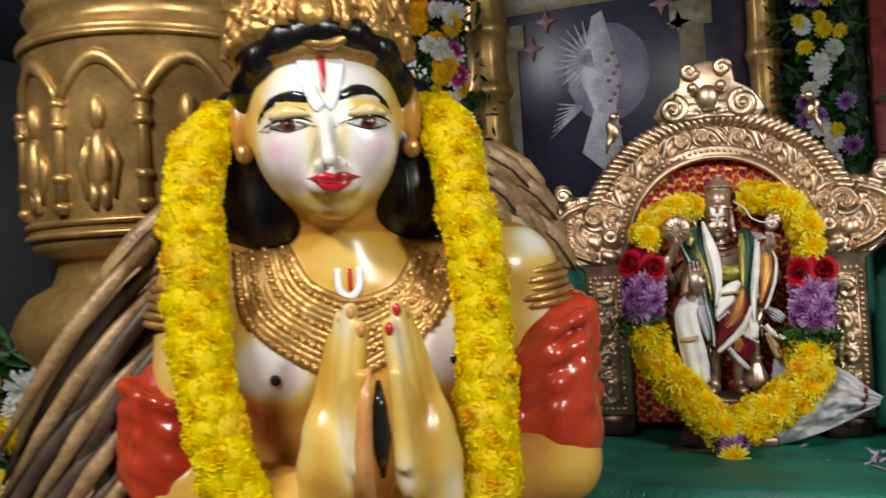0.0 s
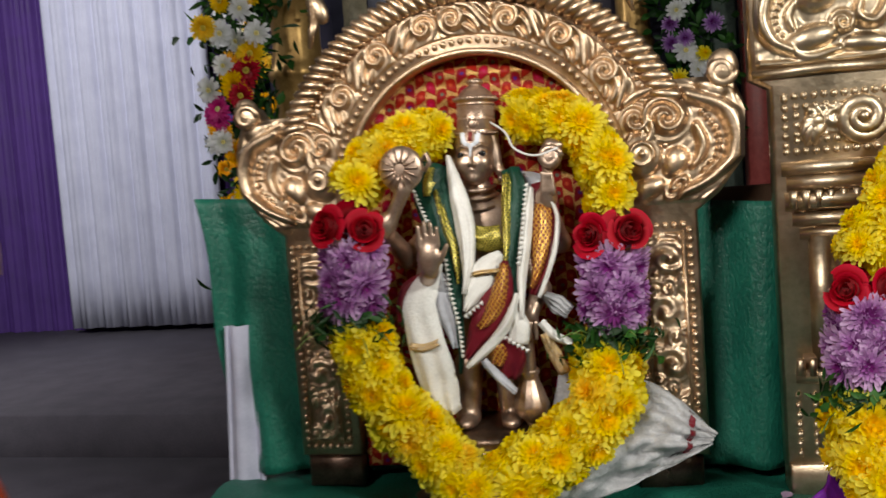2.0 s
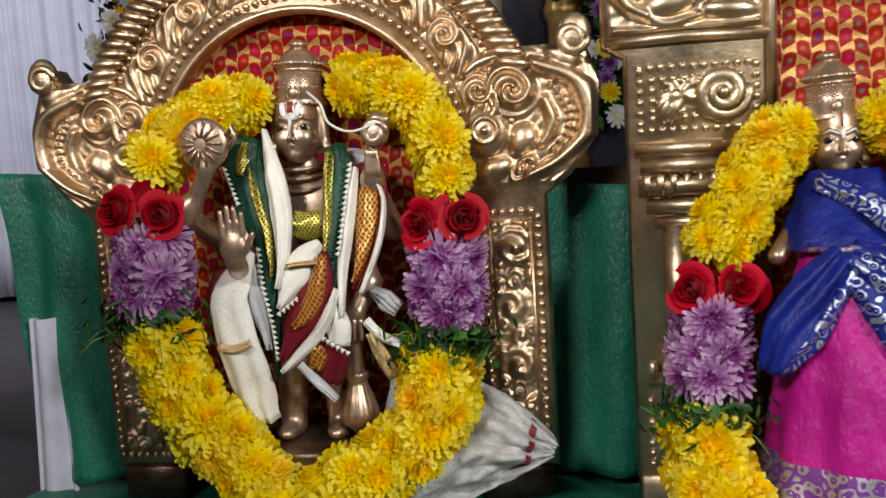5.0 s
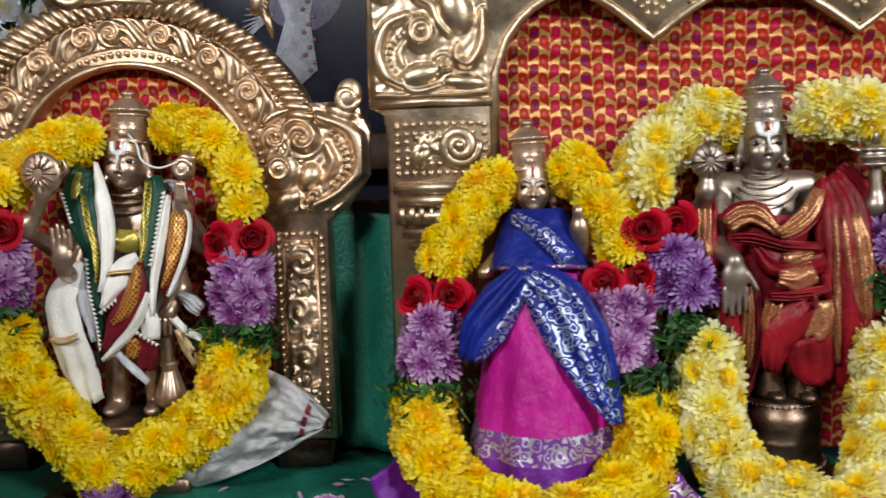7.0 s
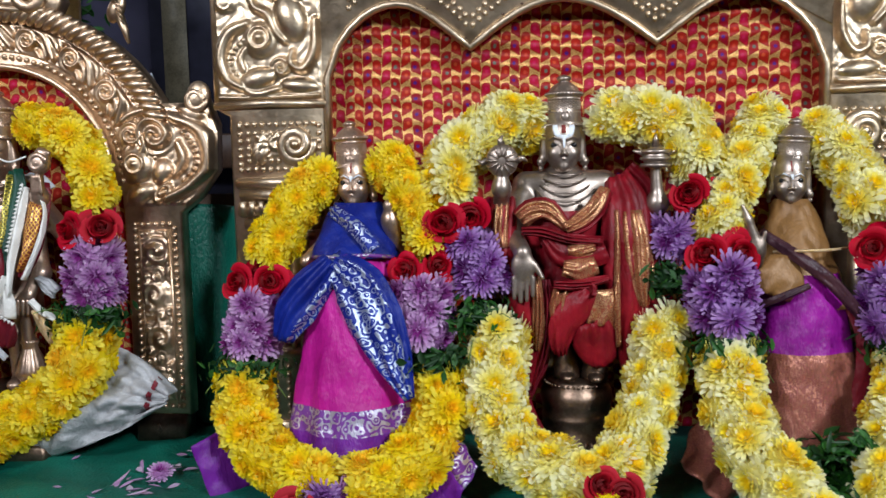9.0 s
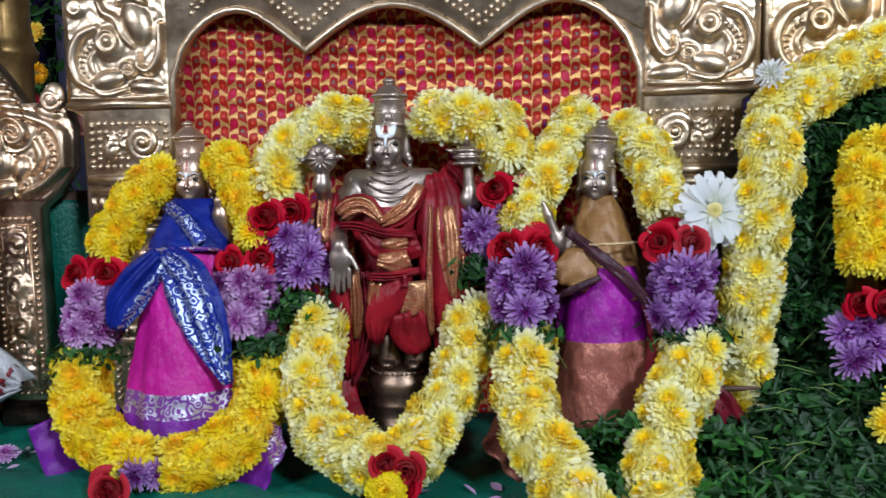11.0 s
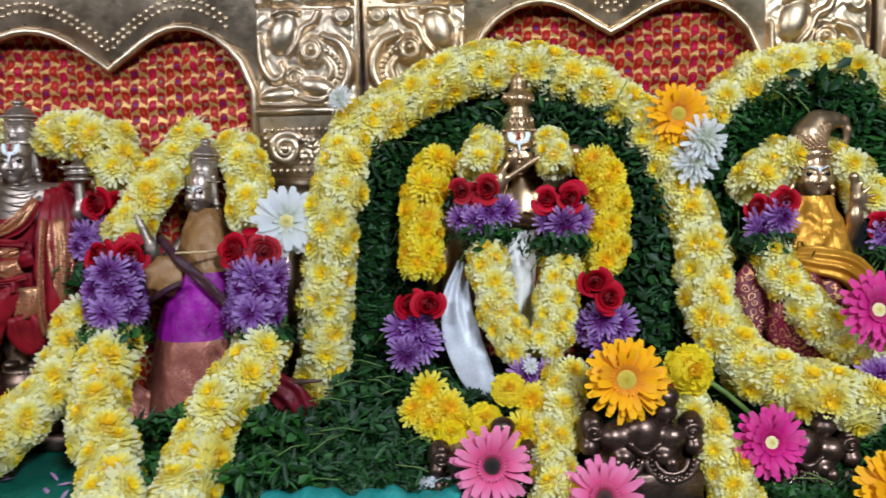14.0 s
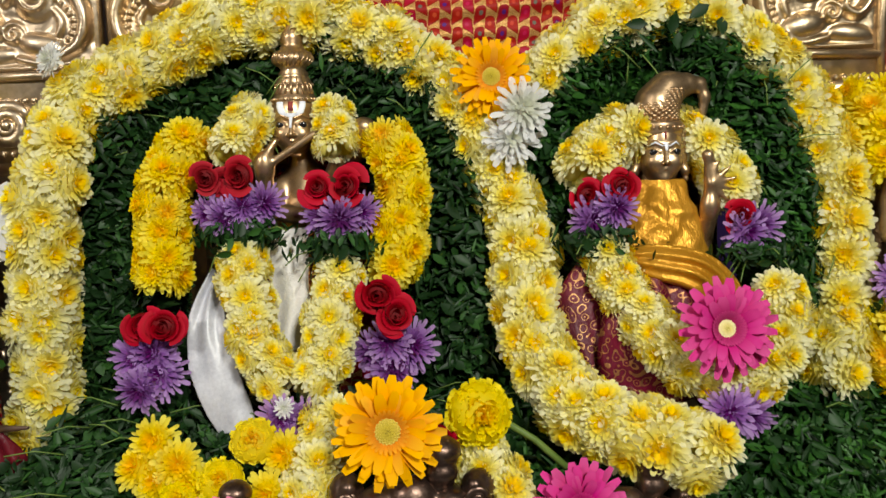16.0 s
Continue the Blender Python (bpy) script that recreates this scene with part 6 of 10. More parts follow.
for i in range(14):
    a = 2 * math.pi * i / 14
    g.tube([(0.088 + .005 * math.cos(a), 1.2785, 1.311 + .005 * math.sin(a)), (0.088 + .018 * math.cos(a), 1.2795, 1.311 + .018 * math.sin(a))], .0011, BRONZE, 5)
g.tube([(0.1080, 1.284, 1.3170), (0.1140, 1.282, 1.3230), (0.1160, 1.282, 1.3140), (0.1100, 1.282, 1.3070)], .0022, BRONZE, 6)
for r, z in ((.017, 1.290), (.019, 1.282), (.022, 1.272)):
    g.tube([(0.142 + r * 1.1 * math.cos(a), 1.358 + r * math.sin(a), z + .004 * math.sin(a)) for a in [math.pi + i * math.pi / 12 for i in range(13)]], .0020, BRONZE, 6)
spiral(g, 0.221, 1.311, 1.303, 0.010, 1.6, 0, 1, 0.0026, BRONZE)
face_marks(g, p, 1.03, "u", 1.0)
g.lathe([(.006, 1.118), (.0095, 1.116), (.0095, 1.113), (.0075, 1.111), (.0085, 1.106), (.0125, 1.096), (.0165, 1.084), (.0165, 1.079), (.0130, 1.073), (.0080, 1.069), (.0060, 1.066)], (0.187, 1.322, 0), BRONZE, 42, 1.0, 0.045, 14)
lotus_base(g, 0.146, 1.335, 1.030, 0.058, BRONZE_DARK, 0.030)
g.lathe([(.050, 1.0), (.046, 1.01), (.042, 1.022), (.047, 1.031), (.001, 1.031)], (0.146, 1.335, 0), BRONZE_DARK, 36)
g.box((0.060, 1.285, TOP), (0.226, 1.395, 0.985), BRONZE_DARK, 0.004), g.box((0.076, 1.292, 0.985), (0.212, 1.388, 1.003), BRONZE_DARK, 0.004)
idol1 = tagged(part("bronze_idol", g), "standing four-armed bronze idol with discus and mace on lotus base", "idol", "idols")

d1 = dress("white and bottle-green silk dress with orange zari on bronze idol", (0.15, 1.33, 1.1))
bands = (
    ("shawl", MAROON, [(0.211, 1.324, 1.289), (0.212, 1.3179, 1.269), (0.21, 1.3098, 1.243), (0.208, 1.3031, 1.216), (0.201, 1.2985, 1.196), (0.197, 1.2969, 1.185)], (0.022, 0.026, 0.028, 0.025, 0.016, 0.008), None, 0, ""),
    ("shawl_gold_panel", ORANGE_ZARI, [(0.211, 1.3135, 1.269), (0.209, 1.3054, 1.243), (0.205, 1.2987, 1.217), (0.201, 1.2953, 1.203), (0.197, 1.2933, 1.191)], (0.016, 0.0184, 0.016, 0.01, 0.0044), None, 0, "orange gold zari panel"),
    ("shawl_edge", OFF_WHITE, [(0.216, 1.3153, 1.278), (0.223, 1.3099, 1.261), (0.223, 1.3053, 1.246), (0.22, 1.3003, 1.228), (0.215, 1.2967, 1.213), (0.208, 1.2928, 1.195), (0.203, 1.2912, 1.184)], (0.0028, 0.004, 0.0048, 0.0052, 0.0052, 0.0044, 0.0024), None, 0, ""),
    ("green_scarf", GREEN_SILK, [(0.11, 1.329, 1.314), (0.105, 1.3229, 1.292), (0.113, 1.3134, 1.262), (0.122, 1.3068, 1.236), (0.126, 1.3018, 1.215), (0.127, 1.2967, 1.185), (0.129, 1.2961, 1.151), (0.127, 1.3018, 1.119)], (0.03, 0.036, 0.033, 0.022, 0.0168, 0.0124, 0.0064, 0.0024), GREEN_SILK, 0.2, "bottle-green scarf with gold border"),
    ("scarf_zari_panel", GREEN_ZARI, [(0.108, 1.3257, 1.31), (0.104, 1.3207, 1.292), (0.103, 1.3157, 1.277)], (0.012, 0.015, 0.01), None, 0, "olive gold woven panel"),
    ("scarf_border", GREEN_ZARI, [(0.112, 1.3185, 1.288), (0.118, 1.3108, 1.264), (0.125, 1.305, 1.242), (0.129, 1.3006, 1.225), (0.131, 1.2972, 1.209), (0.132, 1.2952, 1.199)], (0.0044, 0.0072, 0.0088, 0.0092, 0.0064, 0.0016), None, 0, "gold lattice border"),
    ("green_scarf", GREEN_SILK, [(0.181, 1.3276, 1.304), (0.185, 1.3218, 1.283), (0.184, 1.3128, 1.256), (0.18, 1.3053, 1.227), (0.18, 1.3005, 1.206), (0.181, 1.2964, 1.182), (0.184, 1.2953, 1.162)], (0.018, 0.024, 0.02, 0.0156, 0.012, 0.008, 0.0028), None, 0, "bottle-green scarf with gold border"),
    ("scarf_border", GREEN_ZARI, [(0.178, 1.3229, 1.299), (0.177, 1.3134, 1.268), (0.177, 1.3055, 1.241), (0.176, 1.3006, 1.222), (0.175, 1.2985, 1.213)], (0.0072, 0.0088, 0.0088, 0.008, 0.004), None, 0, "gold lattice border"),
    ("white_scarf", OFF_WHITE, [(0.124, 1.3244, 1.32), (0.129, 1.3185, 1.299), (0.136, 1.3101, 1.271), (0.14, 1.3032, 1.247), (0.141, 1.2973, 1.224), (0.14, 1.2931, 1.205), (0.137, 1.2906, 1.19)], (0.0048, 0.0124, 0.0184, 0.0196, 0.0156, 0.0112, 0.006), None, 0, ""),
    ("white_scarf", OFF_WHITE, [(0.2, 1.316, 1.285), (0.197, 1.3075, 1.259), (0.193, 1.2992, 1.229), (0.19, 1.2943, 1.209), (0.189, 1.2909, 1.19), (0.189, 1.2884, 1.168)], (0.0072, 0.0096, 0.0112, 0.01, 0.0076, 0.0028), None, 0, ""),
    ("chest_cloth", GREEN_ZARI, [(0.144, 1.3104, 1.244), (0.158, 1.3096, 1.241), (0.172, 1.3104, 1.243)], (0.022, 0.024, 0.022), None, 0, "green and gold chest band"),
    ("waist_fold", OFF_WHITE, [(0.172, 1.3009, 1.228), (0.161, 1.2987, 1.219), (0.149, 1.2944, 1.201), (0.14, 1.292, 1.184), (0.135, 1.2907, 1.175)], (0.008, 0.022, 0.028, 0.018, 0.0048), None, 0, ""),
    ("waist_cord", CREAM_ZARI, [(0.146, 1.2921, 1.211), (0.16, 1.2927, 1.213), (0.178, 1.2931, 1.214)], (0.004, 0.0044, 0.0036), None, 0, "fawn waist cord"),
    ("brocade_fall", MAROON, [(0.175, 1.298, 1.221), (0.174, 1.2937, 1.202), (0.164, 1.2904, 1.18), (0.15, 1.2901, 1.16), (0.139, 1.2913, 1.142), (0.132, 1.2943, 1.129)], (0.006, 0.016, 0.03, 0.03, 0.018, 0.006), None, 0, "maroon fall with gold zari"),
    ("brocade_fall_panel", ORANGE_ZARI, [(0.175, 1.2932, 1.219), (0.172, 1.2898, 1.205), (0.167, 1.2868, 1.186), (0.156, 1.2852, 1.169), (0.147, 1.2856, 1.162)], (0.008, 0.0128, 0.016, 0.0152, 0.008), None, 0, "orange gold zari panel"),
    ("fall_edge", OFF_WHITE, [(0.186, 1.2867, 1.193), (0.18, 1.2843, 1.176), (0.168, 1.2849, 1.157), (0.152, 1.2863, 1.141), (0.134, 1.2903, 1.125)], (0.0048, 0.0088, 0.0104, 0.0092, 0.0068), None, 0, ""),
    ("white_corner", OFF_WHITE, [(0.181, 1.2917, 1.181), (0.184, 1.2911, 1.161), (0.183, 1.2923, 1.143)], (0.012, 0.022, 0.018), None, 0, ""),
    ("lower_fall", MAROON, [(0.166, 1.2949, 1.153), (0.173, 1.2967, 1.136), (0.172, 1.3007, 1.119), (0.173, 1.3027, 1.11)], (0.012, 0.03, 0.03, 0.018), None, 0, "maroon and gold fall"),
    ("lower_fall_panel", ORANGE_ZARI, [(0.163, 1.2909, 1.148), (0.164, 1.2923, 1.138), (0.162, 1.295, 1.126)], (0.012, 0.0192, 0.016), None, 0, "orange gold zari panel"),
    ("narrow_ribbon", SATIN, [(0.151, 1.287, 1.134), (0.159, 1.2897, 1.122), (0.168, 1.2922, 1.111), (0.179, 1.2947, 1.1)], (0.006, 0.0088, 0.0092, 0.0068), None, 0, ""),
    ("maroon_fold", MAROON, [(0.109, 1.3141, 1.22), (0.095, 1.3115, 1.208), (0.081, 1.3095, 1.199), (0.075, 1.3069, 1.179), (0.071, 1.3069, 1.154)], (0.004, 0.012, 0.018, 0.018, 0.014), None, 0, "maroon silk fold"),
    ("leg_wrap", OFF_WHITE, [(0.114, 1.3013, 1.223), (0.103, 1.2975, 1.206), (0.093, 1.2942, 1.185), (0.096, 1.2938, 1.155), (0.102, 1.2996, 1.12), (0.108, 1.3062, 1.088), (0.112, 1.3082, 1.077)], (0.008, 0.026, 0.034, 0.0352, 0.038, 0.036, 0.024), None, 0, ""),
    ("leg_wrap_inner", SATIN, [(0.116, 1.3025, 1.213), (0.117, 1.2983, 1.189), (0.121, 1.2963, 1.166), (0.125, 1.2979, 1.141)], (0.01, 0.022, 0.018, 0.008), None, 0, ""),
    ("leg_wrap_stripe", CREAM_ZARI, [(0.083, 1.2889, 1.148), (0.098, 1.2889, 1.146), (0.114, 1.2885, 1.152)], (0.0072, 0.0076, 0.0068), None, 0, "fawn stripe"),
    ("side_fall", SHEER, [(0.207, 1.3131, 1.187), (0.217, 1.3121, 1.179), (0.23, 1.3107, 1.169)], (0.008, 0.018, 0.014), None, 0, ""),
    ("side_fall", OFF_WHITE, [(0.203, 1.3038, 1.164), (0.214, 1.3047, 1.151), (0.231, 1.3053, 1.142)], (0.008, 0.0088, 0.0072), None, 0, ""),
    ("side_fall", CREAM_ZARI, [(0.205, 1.3067, 1.153), (0.212, 1.3078, 1.136), (0.222, 1.3133, 1.112)], (0.008, 0.0128, 0.012), None, 0, "fawn striped fall"),
    ("side_fall", SATIN, [(0.186, 1.3416, 1.298), (0.198, 1.3405, 1.293), (0.216, 1.3372, 1.28)], (0.008, 0.018, 0.014), None, 0, ""),
)
for name, mat, pts, widths, edge, ew, label in bands:
    g = Geo()
    cloth_band(g, pts, widths, mat, 0.005, 4 if mat is SHEER else 2, 0.004 if mat is SHEER else 0.0022, 0.0012, 20, edge, ew)
    piece(name, g, d1, label)
g = Geo()
for pts, dx, dz in [([(0.119, 1.2961, 1.225), (0.123, 1.2901, 1.195), (0.129, 1.2877, 1.165), (0.13, 1.2909, 1.136)], 1, 0), ([(0.089, 1.3142, 1.29), (0.095, 1.31, 1.276), (0.102, 1.3052, 1.261)], 1, 0), ([(0.199, 1.3101, 1.288), (0.196, 1.3027, 1.265), (0.193, 1.2949, 1.239), (0.189, 1.2889, 1.216)], -1, 0), ([(0.138, 1.2824, 1.176), (0.146, 1.2832, 1.182), (0.154, 1.2841, 1.188)], 0.6, -0.8), ([(0.173, 1.2844, 1.155), (0.183, 1.2849, 1.148), (0.193, 1.2855, 1.142)], -0.3, -0.9)]:
    for c in curve_through(pts, 0.0045):
        tip, run = Vector((dx, -0.15, dz)) * 0.0042, Vector((-dz, 0, dx)) * 0.0023
        g.put([c + run, c - run, c + tip, c + run + Vector((0, .0012, 0)), c - run + Vector((0, .0012, 0)), c + tip + Vector((0, .0012, 0))], [(0, 1, 2), (5, 4, 3), (0, 3, 4, 1), (1, 4, 5, 2), (2, 5, 3, 0)], OFF_WHITE)
piece("temple_border", g, d1, "white saw-tooth woven border")

def trailing(u, v):
    w = 1 - u
    a = Vector((0.213, 1.350, 1.112)) * w * w + Vector((0.290, 1.345, 1.118)) * 2 * u * w + Vector((0.350, 1.325, 1.058)) * u * u
    b = Vector((0.190, 1.300, 0.985)) * w * w + Vector((0.270, 1.300, 1.000)) * 2 * u * w + Vector((0.345, 1.318, 1.046)) * u * u
    c = a.lerp(b, v)
    k = 0.008 * math.sin(v * 9 + u * 5) + 0.014 * noise.noise((u * 5, v * 6, 1.3)) + 0.007 * noise.noise((u * 14, v * 16, 4.3)) + 0.003 * math.sin(v * 24 - u * 9)
    return c + Vector((0.2 * k, -k - 0.016 * math.sin(math.pi * v), 0.3 * k))


piece("trailing_end", Geo().sheet(trailing, 48, 40, SHEER, 0.0008), d1, "loose white end trailing on the table")
piece("trailing_end_stripe", Geo().sheet(lambda u, v: Vector(trailing(.84 + .035 * u, .04 + .80 * v)) + Vector((0, -.0025, 0)), 6, 24, MAROON, 0.0006), d1, "maroon woven band")

# the idol, its dress and its garland stand deep in their arch
NICHE = Vector((0.335, 0.735, 1.290))
for ob in (idol1, d1, g1):
    ob.location = NICHE + (ob.location - NICHE) * 1.062
    ob.scale = (1.062, 1.062, 1.062)

# Goddess in blue and magenta
g = Geo()
p = head(g, BRONZE, (0.574, 1.349, 1.2835), 0.95)
hs = [rod((0.574, 1.36, 1.265), (0.576, 1.36, 1.24), .011, .013), ball((0.576, 1.35, 1.22), (.034, .024, .035), .012), rod((0.576, 1.345, 1.20), (0.578, 1.33, 1.02), .030, .045, .012),
       rod((0.604, 1.345, 1.225), (0.622, 1.335, 1.205), .010, .009), rod((0.622, 1.335, 1.205), (0.620, 1.318, 1.232), .009, .008), ball((0.618, 1.315, 1.243), (.0105, .0095, .0125)), ball((0.617, 1.312, 1.259), (.006, .006, .007)),
       rod((0.550, 1.345, 1.225), (0.524, 1.318, 1.200), .010, .007)]
put_clay(g, hs, 0.0019, BRONZE)
crown(g, 0.572, 1.352, 1.2995, 0.95, BRONZE, lean=-0.05, up=0.80)
face_marks(g, p, 0.95, "line")
tagged(part("bronze_idol", g), "small bronze goddess idol with raised hand and ringed crown", "idol", "idols")
d2 = dress("royal blue and magenta silk sari with silver zari on small idol", (0.58, 1.32, 1.0))
g = Geo()
skirt(g, 0.578, 1.346, 1.262, 1.205, 0.026, 0.050, 0.018, 0.040, 5, ((1.0, BLUE_SILK),), 0.05, (0, -0.022))
piece("shoulder_wrap", g, d2, "royal blue silk wrap")
g = Geo()
cloth_band(g, [(0.552, 1.322, 1.255), (0.582, 1.300, 1.238), (0.606, 1.284, 1.212)], (.014, .017, .018), BLUE_ZARI, 0.003, 2, 0.001)
piece("wrap_border", g, d2, "silver zari border")
g = Geo()
skirt(g, 0.578, 1.315, 1.207, 0.972, 0.036, 0.080, 0.030, 0.080, 7, ((0.64, MAGENTA_SILK), (0.11, SILVER_ZARI), (0.25, VIOLET_SILK)), 0.07, (0.0, -0.015))
piece("pleated_skirt", g, d2, "magenta silk skirt with silver border and violet hem")
g = Geo()
cloth_band(g, [(0.560, 1.282, 1.203), (0.590, 1.264, 1.180), (0.612, 1.254, 1.140), (0.630, 1.248, 1.100), (0.646, 1.242, 1.062)], (.030, .056, .058, .040, .012), BLUE_ZARI, 0.005, 3, 0.0022, 0.0012, 24, BLUE_SILK, .16)
piece("sari_fall", g, d2, "blue fall with broad silver zari figures")
g = Geo()
cloth_band(g, [(0.562, 1.280, 1.203), (0.540, 1.270, 1.178), (0.520, 1.268, 1.148), (0.506, 1.270, 1.118)], (.026, .042, .044, .022), BLUE_SILK, 0.005, 3, 0.0025, 0.0012, 20, BLUE_ZARI, .3)
piece("sari_flap", g, d2, "blue flap edged in silver zari")
g = Geo().tube([(0.538, 1.295, 1.207), (0.56, 1.278, 1.208), (0.60, 1.277, 1.210), (0.622, 1.295, 1.206)], .0022, SILVER_ZARI, 6)
piece("waist_cord", g, d2, "pale waist cord")
g = Geo()
cloth_band(g, [(0.640, 1.25, 1.02), (0.675, 1.235, 0.985), (0.700, 1.21, 0.972)], (.06, .09, .08), VIOLET_SILK, 0.006, 3, 0.004, 0.0015, 18, SILVER_ZARI, .3)
piece("spread_hem", g, d2, "violet hem spread on the table")
g = Geo()
cloth_band(g, [(0.500, 1.30, 1.02), (0.460, 1.28, 0.985), (0.425, 1.25, 0.972)], (.06, .10, .09), VIOLET_SILK, 0.006, 3, 0.004, 0.0015, 18, DARK_BORDER, .3)
piece("spread_hem", g, d2, "violet hem spread on the table")

# Central idol in crimson
g = Geo()
p = head(g, SILVERED, (0.8035, 1.357, 1.3190), 1.04)
hs = [rod((0.804, 1.37, 1.305), (0.805, 1.372, 1.275), .014, .016), ball((0.806, 1.368, 1.245), (.046, .028, .042), .012), rod((0.764, 1.366, 1.276), (0.848, 1.366, 1.276), .016, None, .014), rod((0.806, 1.365, 1.22), (0.808, 1.355, 1.12), .034, .030, .012),
       rod((0.757, 1.36, 1.262), (0.735, 1.35, 1.235), .012, .010), rod((0.735, 1.35, 1.235), (0.737, 1.306, 1.272), .010, .008), ball((0.737, 1.302, 1.276), .010), rod((0.737, 1.302, 1.276), (0.738, 1.301, 1.300), .007, .006), ball((0.738, 1.300, 1.304), (.017, .008, .017), .003),
       rod((0.855, 1.36, 1.262), (0.885, 1.350, 1.240), .012, .010), rod((0.885, 1.350, 1.240), (0.897, 1.318, 1.256), .009, .008), ball((0.898, 1.316, 1.256), (.012, .010, .011)), rod((0.898, 1.316, 1.26), (0.896, 1.316, 1.298), .007, .005), ball((0.896, 1.316, 1.304), (.013, .009, .012), .003),
       rod((0.758, 1.355, 1.262), (0.748, 1.325, 1.225), .013, .010), rod((0.748, 1.325, 1.225), (0.758, 1.288, 1.210), .010, .009),
       rod((0.792, 1.345, 1.14), (0.790, 1.340, 1.085), .014, .012), rod((0.828, 1.345, 1.14), (0.830, 1.340, 1.085), .014, .012)]
hs += open_hand((0.7585, 1.284, 1.196), 1.22, -1)
put_clay(g, hs, 0.0019, SILVERED)
crown(g, 0.8055, 1.360, 1.3390, 1.0, SILVERED, up=0.82)
for i in range(12):
    a = 2 * math.pi * i / 12
    g.tube([(0.738 + .004 * math.cos(a), 1.292, 1.304 + .004 * math.sin(a)), (0.738 + .016 * math.cos(a), 1.293, 1.304 + .016 * math.sin(a))], .0014, SILVERED, 5)
for r, z, drop in ((.0175, 1.291, .004), (.021, 1.286, .008), (.025, 1.281, .013), (.029, 1.277, .018)):
    g.tube([(0.805 + r * 1.15 * math.cos(a), 1.362 - (r * 0.95 + .004) * abs(math.sin(a)) ** 0.8, z + drop * math.sin(a)) for a in [math.pi + i * math.pi / 16 for i in range(17)]], .0012, SILVERED, 6)
for i in range(4):
    a = math.pi / 2 * i
    g.tube([(0.738 + .016 * math.cos(a), 1.299, 1.304 + .016 * math.sin(a)), (0.738 + .021 * math.cos(a + .1), 1.298, 1.304 + .021 * math.sin(a + .1)), (0.738 + .026 * math.cos(a - .05), 1.299, 1.304 + .026 * math.sin(a - .05))], [.0042, .0030, .0008], SILVERED, 7)
for i in range(3):
    g.tube([(0.896 + .014 * math.cos(a), 1.316 + .010 * math.sin(a), 1.296 + .007 * i) for a in [k * .5 for k in range(14)]], .0022, SILVERED, 6)
for a in (0.2, 1.57, 2.9):
    g.tube([(0.896 + .010 * math.cos(a), 1.316, 1.306 + .010 * math.sin(a)), (0.896 + .024 * math.cos(a), 1.314, 1.306 + .022 * math.sin(a))], [.0045, .0010], SILVERED, 6)
face_marks(g, p, 1.04, "u", 1.18)
g.lathe([(.043, .985), (.0465, .991), (.0465, .999), (.042, 1.004), (.0385, 1.014), (.0365, 1.022), (.0378, 1.025), (.0378, 1.029), (.0358, 1.032), (.0378, 1.040), (.0392, 1.048), (.0378, 1.056), (.0335, 1.061), (.0340, 1.064), (.0300, 1.069), (.001, 1.070)], (0.815, 1.335, 0), BRONZE_DARK, 48)
for i in range(40):
    a = 2 * math.pi * i / 40
    g.ball((0.815 + .0338 * math.cos(a), 1.335 + .0338 * math.sin(a), 1.0640), .0019, BRONZE_DARK, 6, 4)
    g.ball((0.815 + .0440 * math.cos(a), 1.335 + .0440 * math.sin(a), 1.0035), (.0032, .0032, .0045), BRONZE_DARK, 7, 5)
for fx, fz in ((0.804, 1.075), (0.834, 1.074)):
    g.lathe([(.0145, -.004), (.0150, 0), (.0135, .003), (.0145, .006), (.0120, .010), (.0130, .013), (.0090, .022), (.0085, .045)], (fx, 1.325, fz), BRONZE_DARK, 24)
    g.ball((fx, 1.308, fz), (.0085, .014, .0055), BRONZE_DARK, 12, 8)
g.box((0.740, 1.30, TOP), (0.878, 1.40, 0.986), BRASS_DARK, 0.004)
tagged(part("bronze_idol", g), "tall silvery bronze idol with lowered palm on round pedestal", "idol", "idols")
d3 = dress("crimson silk dress with gold zari on the tall central idol", (0.81, 1.34, 1.0))
g = Geo()
skirt(g, 0.806, 1.345, 1.250, 1.110, 0.047, 0.040, 0.034, 0.038, 9, ((1.0, RED_SILK),), 0.07)
piece("body_wrap", g, d3)
